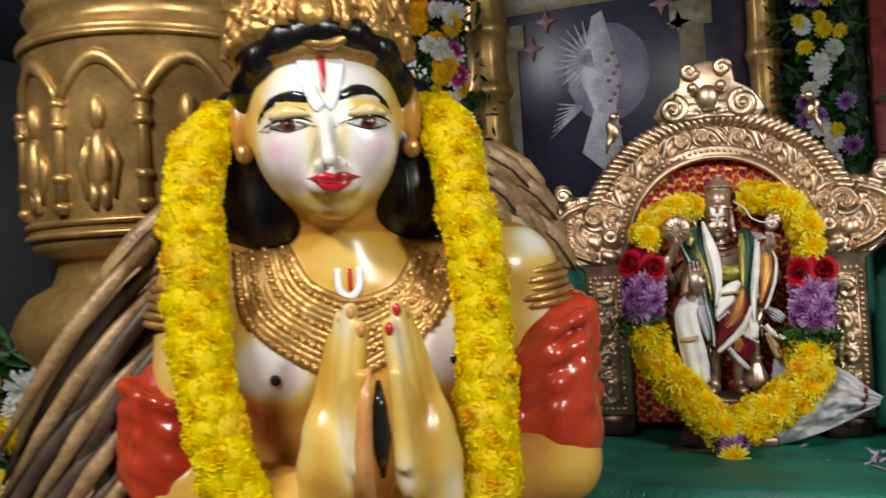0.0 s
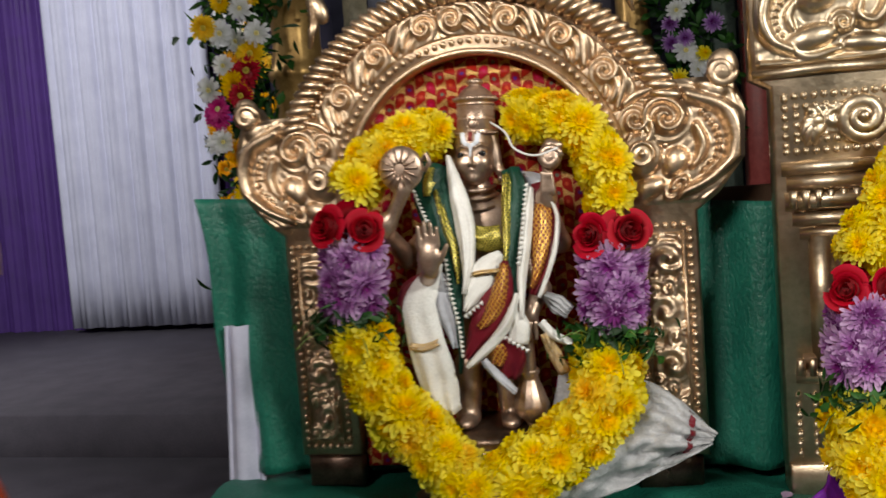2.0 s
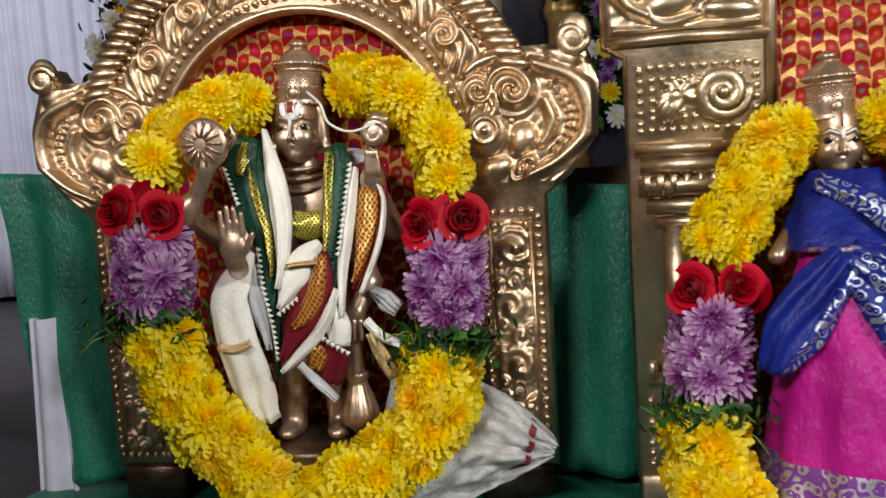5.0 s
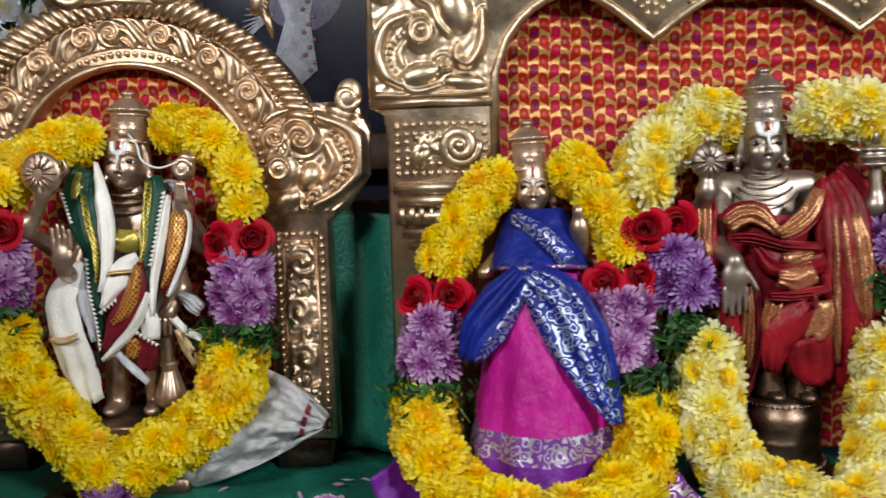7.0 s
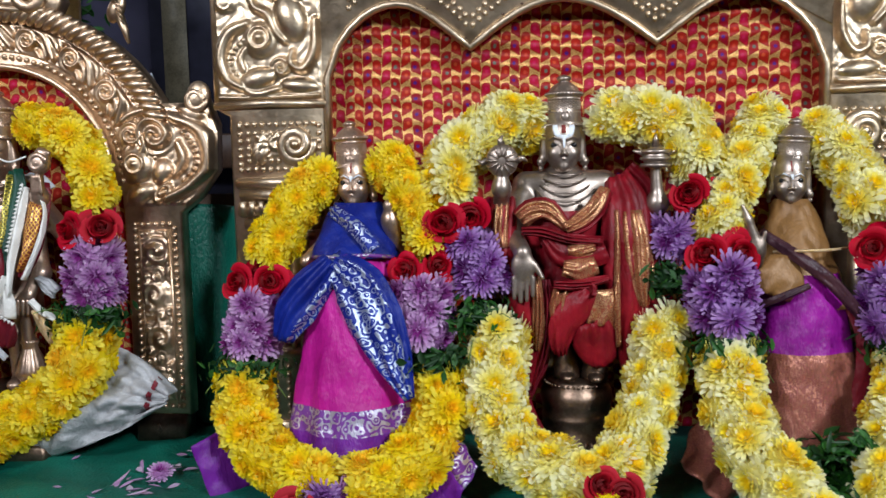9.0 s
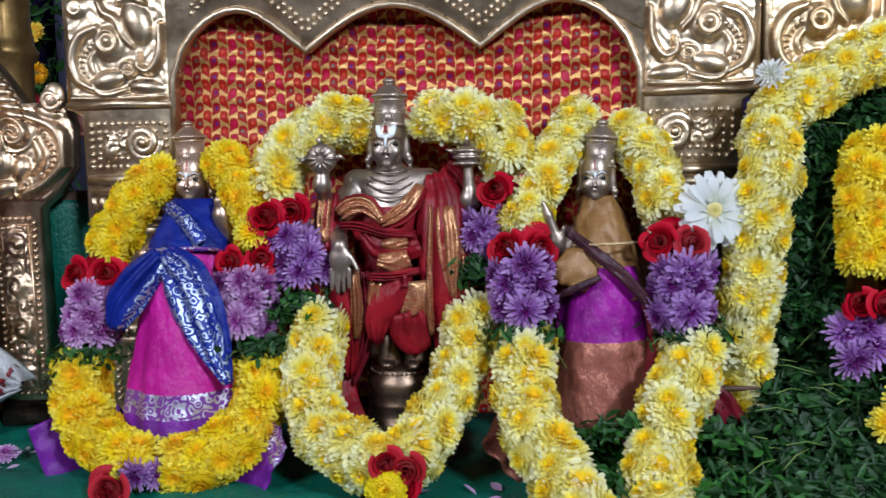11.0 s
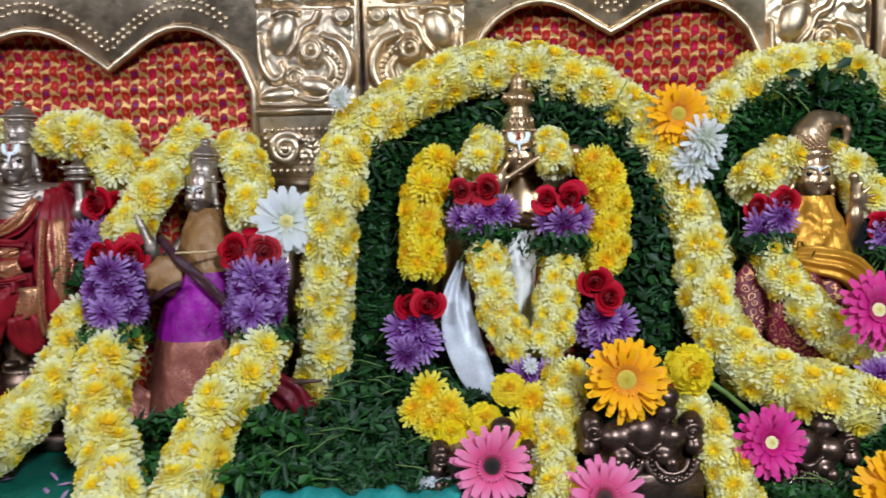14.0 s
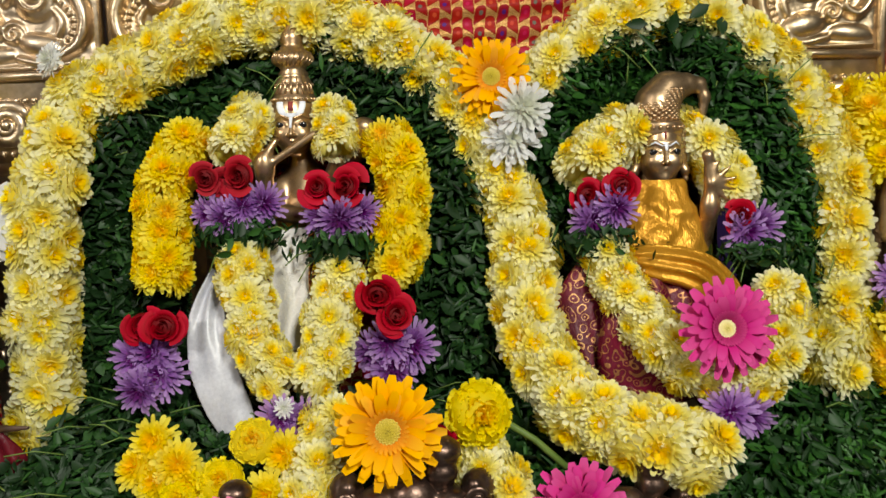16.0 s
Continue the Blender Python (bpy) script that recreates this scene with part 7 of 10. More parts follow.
for name, mat, pts, widths, edge, ew, label in (
    ("chest_wrap", RED_ZARI, [(0.755, 1.3041, 1.242), (0.767, 1.3069, 1.251), (0.784, 1.3077, 1.253), (0.798, 1.3041, 1.241), (0.806, 1.3005, 1.23)], (0.021, 0.0256, 0.0233, 0.0163, 0.0093), RED_SILK, 0.12, "copper gold zari wrap"),
    ("chest_wrap", RED_ZARI, [(0.845, 1.3146, 1.272), (0.834, 1.3058, 1.253), (0.817, 1.3012, 1.239), (0.8, 1.2983, 1.23)], (0.014, 0.021, 0.021, 0.014), RED_SILK, 0.22, "copper gold zari wrap"),
    ("waist_wrap", RED_SILK, [(0.757, 1.2961, 1.231), (0.778, 1.2961, 1.23), (0.804, 1.2947, 1.223), (0.825, 1.2944, 1.221), (0.846, 1.2942, 1.219)], (0.0093, 0.0117, 0.0103, 0.0093, 0.0117), None, 0, ""),
    ("waist_wrap", RED_SILK, [(0.782, 1.3013, 1.223), (0.798, 1.299, 1.207), (0.824, 1.2987, 1.204), (0.846, 1.2997, 1.211)], (0.014, 0.028, 0.0256, 0.028), None, 0, ""),
    ("gold_apron", RED_ZARI, [(0.804, 1.294, 1.21), (0.82, 1.2942, 1.211), (0.836, 1.2947, 1.215)], (0.0107, 0.0163, 0.014), None, 0, "gold zari apron fold"),
    ("gold_apron", RED_ZARI, [(0.799, 1.2908, 1.193), (0.818, 1.2906, 1.191), (0.838, 1.2915, 1.198)], (0.0163, 0.0245, 0.0186), None, 0, "gold zari apron fold"),
    ("waist_knot", RED_SILK, [(0.789, 1.2851, 1.177), (0.807, 1.285, 1.176), (0.825, 1.2853, 1.178), (0.846, 1.2859, 1.183)], (0.0084, 0.0098, 0.0093, 0.0079), None, 0, ""),
    ("knot_tail", RED_SILK, [(0.828, 1.2832, 1.179), (0.83, 1.2822, 1.171), (0.828, 1.2813, 1.163)], (0.007, 0.0065, 0.0037), None, 0, ""),
    ("front_fall", RED_ZARI, [(0.8, 1.2912, 1.171), (0.797, 1.2907, 1.149), (0.797, 1.2934, 1.123), (0.799, 1.2963, 1.103)], (0.021, 0.0256, 0.0186, 0.0084), None, 0, "copper gold zari leg wrap"),
    ("front_fall", RED_SILK, [(0.825, 1.2866, 1.17), (0.813, 1.2858, 1.154), (0.799, 1.288, 1.133), (0.795, 1.2903, 1.111), (0.797, 1.2927, 1.1)], (0.020, 0.032, 0.034, 0.026, 0.012), None, 0, ""),
    ("front_fall", RED_ZARI, [(0.833, 1.2921, 1.17), (0.834, 1.2918, 1.149), (0.83, 1.2935, 1.132)], (0.034, 0.040, 0.038), None, 0, "copper gold zari leg wrap"),
    ("front_fall", RED_SILK, [(0.826, 1.2904, 1.137), (0.832, 1.2924, 1.118), (0.838, 1.2953, 1.101), (0.845, 1.2972, 1.092)], (0.036, 0.050, 0.044, 0.024), None, 0, ""),
    ("shoulder_shawl", RED_SILK, [(0.86, 1.3298, 1.284), (0.866, 1.3158, 1.258), (0.867, 1.3058, 1.226), (0.869, 1.3008, 1.192), (0.871, 1.2968, 1.157), (0.869, 1.3006, 1.121), (0.866, 1.305, 1.094), (0.865, 1.3082, 1.079)], (0.030, 0.050, 0.055, 0.056, 0.055, 0.046, 0.030, 0.010), RED_SILK, 0.2, ""),
    ("shawl_border", RED_ZARI, [(0.873, 1.3085, 1.249), (0.875, 1.3007, 1.222), (0.878, 1.2964, 1.192), (0.88, 1.2935, 1.167), (0.882, 1.2934, 1.148)], (0.022, 0.030, 0.030, 0.022, 0.009), None, 0, "broad gold zari border"),
    ("shawl_border", RED_ZARI, [(0.855, 1.3081, 1.25), (0.855, 1.299, 1.213), (0.854, 1.2946, 1.181), (0.853, 1.2932, 1.146), (0.855, 1.297, 1.11)], (0.0056, 0.0061, 0.0061, 0.0061, 0.0047), None, 0, "narrow zari edging"),
    ("arm_drape", RED_SILK, [(0.739, 1.3233, 1.265), (0.738, 1.3151, 1.241), (0.74, 1.3088, 1.213), (0.743, 1.3058, 1.192)], (0.0256, 0.0303, 0.0256, 0.0163), None, 0, ""),
    ("arm_drape", RED_ZARI, [(0.737, 1.3175, 1.26), (0.736, 1.3104, 1.237), (0.739, 1.3052, 1.211)], (0.0163, 0.0186, 0.013), None, 0, "gold zari arm border"),
    ("hanging_end", RED_SILK, [(0.752, 1.2992, 1.193), (0.755, 1.2963, 1.167), (0.759, 1.2972, 1.139), (0.761, 1.3029, 1.097), (0.761, 1.3082, 1.061)], (0.016, 0.026, 0.030, 0.028, 0.014), RED_SILK, 0.2, ""),
    ("hanging_end", RED_ZARI, [(0.772, 1.2948, 1.184), (0.773, 1.2919, 1.158), (0.773, 1.2949, 1.129), (0.772, 1.298, 1.105)], (0.0093, 0.0121, 0.013, 0.007), None, 0, "gold zari end"),
    ("hanging_end", MAROON, [(0.782, 1.3023, 1.18), (0.783, 1.3011, 1.143), (0.779, 1.3057, 1.103), (0.768, 1.3126, 1.068), (0.764, 1.3126, 1.05)], (0.0093, 0.014, 0.0163, 0.014, 0.0047), None, 0, ""),
    ("trailing_end", RED_SILK, [(0.745, 1.325, 1.07), (0.752, 1.305, 1.03), (0.775, 1.27, 0.985), (0.80, 1.24, 0.972)], (.03, .04, .05, .05), None, 0, ""),
    ("side_sleeve", RED_SILK, [(0.866, 1.338, 1.290), (0.890, 1.338, 1.262), (0.892, 1.34, 1.225)], (.03, .040, .034), None, 0, ""),
):
    g = Geo()
    cloth_band(g, pts, widths, mat, 0.006, 3, 0.003, 0.0015, 18, edge, ew)
    piece(name, g, d3, label)

# Goddess in tan and purple
g = Geo()
p = head(g, SILVERED, (1.037, 1.336, 1.2770), 0.88, -0.18)
hs = [rod((1.042, 1.356, 1.255), (1.042, 1.355, 1.235), .011, .013), ball((1.042, 1.345, 1.21), (.034, .024, .036), .012), rod((1.042, 1.34, 1.19), (1.042, 1.325, 1.02), .030, .042, .012),
       rod((1.012, 1.335, 1.215), (0.996, 1.315, 1.195), .010, .008), rod((0.996, 1.315, 1.190), (0.992, 1.292, 1.205), .008, .008), ball((0.991, 1.288, 1.212), (.0095, .008, .011)), rod((0.989, 1.287, 1.220), (0.982, 1.286, 1.240), .006, .0045, .003), rod((0.982, 1.286, 1.240), (0.976, 1.285, 1.254), .0045, .002, .002), rod((0.996, 1.285, 1.214), (0.998, 1.283, 1.228), .003, .002, .002)]
put_clay(g, hs, 0.0019, SILVERED)
crown(g, 1.040, 1.340, 1.2890, 0.88, SILVERED, up=0.88, lean=0.08)
face_marks(g, p, 0.88, "line")
tagged(part("bronze_idol", g), "small silvery bronze goddess idol turned slightly aside", "idol", "idols")
d4 = dress("tan silk shawl over purple and salmon silk skirt on small idol", (1.04, 1.32, 1.0))
g = Geo()
skirt(g, 1.040, 1.340, 1.258, 1.150, 0.017, 0.047, 0.016, 0.042, 4, ((1.0, BROWN_SILK),), 0.06, (0.004, -0.026), rumple=0.003)
piece("shoulder_wrap", g, d4, "tan tissue silk wrap")
g = Geo()
cloth_band(g, [(0.998, 1.296, 1.226), (1.027, 1.271, 1.203), (1.053, 1.264, 1.182), (1.083, 1.268, 1.149), (1.094, 1.275, 1.130)], (.010, .0125, .0135, .0125, .009), DARK_BORDER, 0.003, 1, 0.001)
cloth_band(g, [(0.983, 1.283, 1.150), (1.009, 1.266, 1.165), (1.035, 1.262, 1.177)], (.007, .008, .007), DARK_BORDER, 0.003, 1, 0.001)
piece("wrap_border", g, d4, "dark plum border")
g = Geo()
cloth_band(g, [(1.014, 1.278, 1.204), (1.010, 1.270, 1.184), (1.002, 1.270, 1.164)], (.026, .046, .036), BROWN_SILK, 0.004, 2, 0.003)
piece("side_flap", g, d4)
g = Geo()
skirt(g, 1.042, 1.312, 1.185, 0.972, 0.034, 0.074, 0.036, 0.066, 6, ((0.36, PURPLE_SILK), (0.64, SALMON_SILK)), 0.10, (-0.006, -0.01))
piece("pleated_skirt", g, d4, "purple silk skirt with broad salmon border")
g = Geo()
cloth_band(g, [(1.080, 1.285, 1.16), (1.092, 1.272, 1.12), (1.088, 1.268, 1.07), (1.07, 1.27, 1.03)], (.012, .018, .02, .012), MAROON, 0.003, 1, 0.001)
piece("skirt_seam", g, d4, "wine coloured seam")
g = Geo()
cloth_band(g, [(0.985, 1.29, 1.04), (0.955, 1.27, 0.995), (0.930, 1.24, 0.972)], (.06, .09, .08), SALMON_SILK, 0.006, 3, 0.004)
piece("spread_hem", g, d4, "salmon hem spread on the table")
g = Geo()
cloth_band(g, [(1.125, 1.27, 1.06), (1.150, 1.262, 1.045), (1.172, 1.265, 1.02)], (.03, .04, .03), MAROON, 0.006, 2, 0.003)
piece("spread_hem", g, d4, "maroon end spread on the table")
g = Geo().tube([(1.008, 1.290, 1.207), (1.03, 1.268, 1.210), (1.055, 1.266, 1.211), (1.080, 1.292, 1.210)], .0016, CREAM_ZARI, 6)
piece("waist_cord", g, d4, "thin fawn waist cord")
g = Geo().tube([(1.13, 1.275, 1.062), (1.16, 1.262, 1.060), (1.192, 1.252, 1.064)], [.006, .004, .0015], WOOD_DARK, 7)
tagged(part("twig", g), "short dark twig lying among the basil", "twig")

# Flute player, gilded
g = Geo()
p = head(g, GILT, (1.4215, 1.346, 1.3190), 1.04)
hs = [rod((1.421, 1.362, 1.298), (1.424, 1.364, 1.272), .011, .013), ball((1.428, 1.36, 1.25), (.030, .022, .034), .01), rod((1.425, 1.36, 1.23), (1.420, 1.355, 1.04), .028, .030, .012),
       rod((1.405, 1.352, 1.262), (1.394, 1.330, 1.240), .010, .009), rod((1.394, 1.330, 1.240), (1.396, 1.318, 1.275), .009, .008), ball((1.397, 1.314, 1.283), (.010, .009, .012)), rod((1.397, 1.312, 1.29), (1.408, 1.316, 1.305), .004, .003),
       rod((1.394, 1.330, 1.242), (1.440, 1.318, 1.232), .009, .008), rod((1.452, 1.352, 1.262), (1.462, 1.335, 1.285), .010, .008), ball((1.450, 1.322, 1.308), (.009, .008, .009)),
       rod((1.405, 1.312, 1.286), (1.462, 1.318, 1.322), .0036, None, .002),
       ball((1.487, 1.335, 1.315), (.012, .010, .010)), rod((1.487, 1.338, 1.31), (1.475, 1.35, 1.28), .008)]
put_clay(g, hs, 0.0019, GILT)
crown(g, 1.4220, 1.349, 1.3400, 0.90, GILT, "bulb", up=0.86)
face_marks(g, p, 1.04, "u", 1.35)
lotus_base(g, 1.42, 1.345, 1.0, 0.06, BRONZE, 0.035)
g.box((1.35, 1.29, TOP), (1.49, 1.40, 1.0), BRONZE)
tagged(part("bronze_idol", g), "gilded flute-playing idol with tall bulbous crown", "idol", "idols")
d5 = dress("white satin cloth with gold border on the flute player", (1.40, 1.31, 1.1))
for name, mat, pts, widths, edge, ew, label in (
    ("satin_fall", SATIN, [(1.352, 1.300, 1.190), (1.345, 1.283, 1.150), (1.352, 1.268, 1.105), (1.370, 1.258, 1.060), (1.378, 1.255, 1.035)], (.012, .032, .043, .041, .026), None, 0, "bright white satin fall"),
    ("waist_cloth", OFF_WHITE, [(1.425, 1.310, 1.225), (1.428, 1.300, 1.17), (1.425, 1.295, 1.11)], (.055, .060, .055), CREAM_ZARI, .28, ""),
    ("gold_sash", ORANGE_ZARI, [(1.440, 1.300, 1.225), (1.441, 1.290, 1.18), (1.437, 1.285, 1.13)], (.006, .008, .007), None, 0, "narrow gold zari sash"),
):
    g = Geo()
    cloth_band(g, pts, widths, mat, 0.003, 2, 0.0055, 0.0008, 28, edge, ew)
    piece(name, g, d5, label)

# Seated goddess, gold silk
g = Geo()
p = head(g, GILT, (1.7695, 1.321, 1.2905), 1.05)
hs = [rod((1.763, 1.332, 1.268), (1.765, 1.334, 1.24), .012, .014), ball((1.767, 1.33, 1.215), (.032, .024, .038), .012), rod((1.767, 1.325, 1.19), (1.765, 1.30, 1.05), .035, .05, .012),
       rod((1.797, 1.330, 1.228), (1.806, 1.312, 1.205), .010, .009), rod((1.806, 1.312, 1.205), (1.808, 1.296, 1.235), .009, .008), ball((1.808, 1.293, 1.243), (.009, .008, .010)), rod((1.808, 1.293, 1.25), (1.806, 1.292, 1.282), .006, .0045, .003), ball((1.805, 1.292, 1.287), .0055, .003)]
for a in range(5):
    t = math.radians(-50 + 32 * a)
    hs.append(rod((1.808, 1.291, 1.262), (1.808 + .022 * math.cos(t), 1.288, 1.262 + .020 * math.sin(t)), .0042, .0015, .002))
hs += rods([(1.766, 1.330, 1.318), (1.770, 1.332, 1.335), (1.780, 1.334, 1.348), (1.797, 1.335, 1.352)], .0225, .011, .008)
hs += rods([(1.797, 1.335, 1.350), (1.810, 1.335, 1.352), (1.815, 1.334, 1.340), (1.813, 1.334, 1.325)], .007, .004, .004)
put_clay(g, hs, 0.0019, GILT)
g.lathe([(.0225, 0), (.0237, .003), (.0225, .007), (.0237, .010), (.0205, .013)], (1.7685, 1.324, 1.306), GILT, 30)
for i in range(22):
    a = 2 * math.pi * i / 22
    g.ball((1.7685 + .0230 * math.cos(a), 1.324 + .0230 * math.sin(a), 1.3125), (.002, .002, .0026), GILT, 6, 4)
face_marks(g, p, 1.05, "line")
lotus_base(g, 1.78, 1.30, 1.0, 0.07, BRONZE, 0.035)
g.box((1.70, 1.25, TOP), (1.86, 1.36, 1.0), BRONZE)
for i in range(13):
    t = i / 12
    c = Vector((1.765 + .014 * t ** 1.6, 1.330 + .004 * t, 1.321 + .026 * t))
    r = .0228 - .0060 * t
    for k in range(20):
        a = 2 * math.pi * (k + .5 * (i % 2)) / 20
        g.ball(c + Vector((r * math.cos(a), r * math.sin(a), 0)), (.0030, .0030, .0022), GILT, 6, 4)
idol6 = tagged(part("bronze_idol", g), "gilded goddess idol with side-swept hair bun holding a flower", "idol", "idols")
idol6.location += Vector((-0.010, 0, -0.006))
d6 = dress("gold satin blouse and wine zari skirt on the seated goddess", (1.77, 1.30, 1.05))
g = Geo()
skirt(g, 1.767, 1.318, 1.266, 1.190, 0.022, 0.044, 0.018, 0.040, 5, ((1.0, GOLD_SILK),), 0.09, (0, -0.012), rumple=0.0042)
piece("blouse", g, d6, "shining gold satin blouse")
for name, mat, pts, widths, edge, ew, label in (
    ("sash", GOLD_SILK, [(1.725, 1.292, 1.200), (1.755, 1.268, 1.196), (1.790, 1.262, 1.186), (1.815, 1.272, 1.160), (1.828, 1.28, 1.125)], (.012, .032, .036, .034, .02), None, 0, "gold satin sash"),
    ("skirt_front", WINE_ZARI, [(1.752, 1.278, 1.185), (1.750, 1.262, 1.15), (1.748, 1.255, 1.11), (1.76, 1.25, 1.07)], (.060, .090, .100, .08), None, 0, ""),
    ("skirt_side", WINE_ZARI, [(1.712, 1.30, 1.20), (1.690, 1.285, 1.15), (1.705, 1.268, 1.10), (1.735, 1.255, 1.072)], (.03, .05, .06, .05), None, 0, ""),
    ("hem", GOLD_SILK, [(1.792, 1.262, 1.09), (1.815, 1.262, 1.075), (1.832, 1.27, 1.07)], (.03, .05, .04), None, 0, "gold hem"),
):
    g = Geo()
    cloth_band(g, pts, widths, mat, 0.008, 3, 0.0035, 0.0015, 18, edge, ew)
    piece(name, g, d6, label)
d6.location += Vector((-0.010, 0, -0.006))


# ---- painted kneeling statue ----
def paint_mat(name):
    """Gloss paint airbrushed from white to ochre, with rose on the cheeks."""
    m, nt, b = nodes_of(name)
    at = nt.nodes.new("ShaderNodeAttribute")
    at.attribute_name = "along"
    f = calc(nt, "ADD", at.outputs["Fac"], calc(nt, "MULTIPLY", calc(nt, "SUBTRACT", noise_of(nt, 22.0, 5.0, 0.6), 0.5), 0.30))
    col = ramp(nt, f, ((0.0, (0.72, 0.40, 0.50)), (0.14, (0.74, 0.62, 0.66)), (0.28, (0.76, 0.71, 0.68)), (0.38, (0.75, 0.68, 0.52)), (0.54, (0.72, 0.50, 0.14)), (0.74, (0.60, 0.33, 0.05)), (1.0, (0.40, 0.15, 0.03))))
    nt.links.new(col, b.inputs["Base Color"])
    b.inputs["Roughness"].default_value = 0.30
    b.inputs["Coat Weight"].default_value = 0.3
    b.inputs["Coat Roughness"].default_value = 0.22
    bump(nt, b, noise_of(nt, 55.0, 3.0), 0.12, 0.003)
    return m


SKIN = paint_mat("painted_skin")
LIP = plain("lip_paint", (0.42, 0.008, 0.02), (0.56, 0.02, 0.03), 0.2, 0.0, 30.0, 300.0, 0.1, 0.001, None, None, 0.5)
IRIS = plain("iris_paint", (0.09, 0.02, 0.008), (0.20, 0.05, 0.015), 0.15, 0.0, 200.0, 800.0, 0.1)
EYE_WHITE = plain("eye_white_paint", (0.66, 0.64, 0.62), (0.78, 0.76, 0.74), 0.15, 0.0, 60.0, 500.0, 0.05)
ROBE = plain("vermilion_paint", (0.38, 0.030, 0.012), (0.52, 0.055, 0.02), 0.2, 0.0, 14.0, 120.0, 0.3, 0.002, 0.32, None, 0.4)
FEATHER = plain("feather_paint", (0.18, 0.10, 0.045), (0.44, 0.28, 0.13), 0.4, 0.2, 30.0, 160.0, 0.7, 0.004)
FEATHER_DARK = plain("dark_feather_paint", (0.030, 0.019, 0.013), (0.095, 0.058, 0.034), 0.42, 0.2, 20.0, 120.0, 0.5, 0.003)
STATUE_GOLD = plain("statue_gold_paint", (0.34, 0.17, 0.045), (0.60, 0.35, 0.11), 0.30, 0.6, 45.0, 220.0, 0.6, 0.004)
ROSE_PAINT = plain("palm_paint", (0.58, 0.22, 0.06), (0.66, 0.34, 0.14), 0.25, 0.0, 30.0, 300.0, 0.1)


HAIR = plain("painted_hair", (0.002, 0.002, 0.003), (0.008, 0.007, 0.007), 0.20, 0.0, 30.0, 160.0, 0.8, 0.006, 0.34, (1, 1, 0.12))


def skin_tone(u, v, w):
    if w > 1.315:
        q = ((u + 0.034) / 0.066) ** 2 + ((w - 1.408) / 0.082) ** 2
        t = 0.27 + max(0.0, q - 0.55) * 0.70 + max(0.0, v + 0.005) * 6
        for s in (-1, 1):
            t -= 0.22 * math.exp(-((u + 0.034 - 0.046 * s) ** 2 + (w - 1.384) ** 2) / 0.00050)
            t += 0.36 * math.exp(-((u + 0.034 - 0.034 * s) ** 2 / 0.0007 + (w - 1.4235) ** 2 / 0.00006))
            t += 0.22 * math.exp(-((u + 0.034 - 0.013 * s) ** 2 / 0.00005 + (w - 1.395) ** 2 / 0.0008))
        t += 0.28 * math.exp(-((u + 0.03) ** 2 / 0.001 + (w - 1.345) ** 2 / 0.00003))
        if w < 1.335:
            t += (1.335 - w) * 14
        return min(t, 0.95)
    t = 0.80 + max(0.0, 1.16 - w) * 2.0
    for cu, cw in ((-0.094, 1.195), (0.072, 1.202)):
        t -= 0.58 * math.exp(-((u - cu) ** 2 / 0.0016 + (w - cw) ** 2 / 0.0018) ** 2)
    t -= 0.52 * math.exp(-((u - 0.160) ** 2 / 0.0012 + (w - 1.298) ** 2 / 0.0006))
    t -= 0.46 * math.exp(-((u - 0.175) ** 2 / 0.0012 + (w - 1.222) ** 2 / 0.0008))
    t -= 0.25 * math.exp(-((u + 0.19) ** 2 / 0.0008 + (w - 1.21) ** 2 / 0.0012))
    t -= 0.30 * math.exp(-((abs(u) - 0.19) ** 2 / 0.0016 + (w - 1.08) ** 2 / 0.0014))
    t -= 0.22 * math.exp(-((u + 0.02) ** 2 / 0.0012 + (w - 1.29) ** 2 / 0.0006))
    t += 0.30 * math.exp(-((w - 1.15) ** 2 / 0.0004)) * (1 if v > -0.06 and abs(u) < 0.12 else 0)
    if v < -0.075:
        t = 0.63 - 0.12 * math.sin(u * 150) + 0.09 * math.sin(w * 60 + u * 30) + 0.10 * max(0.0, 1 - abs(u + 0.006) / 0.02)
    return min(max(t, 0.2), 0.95)


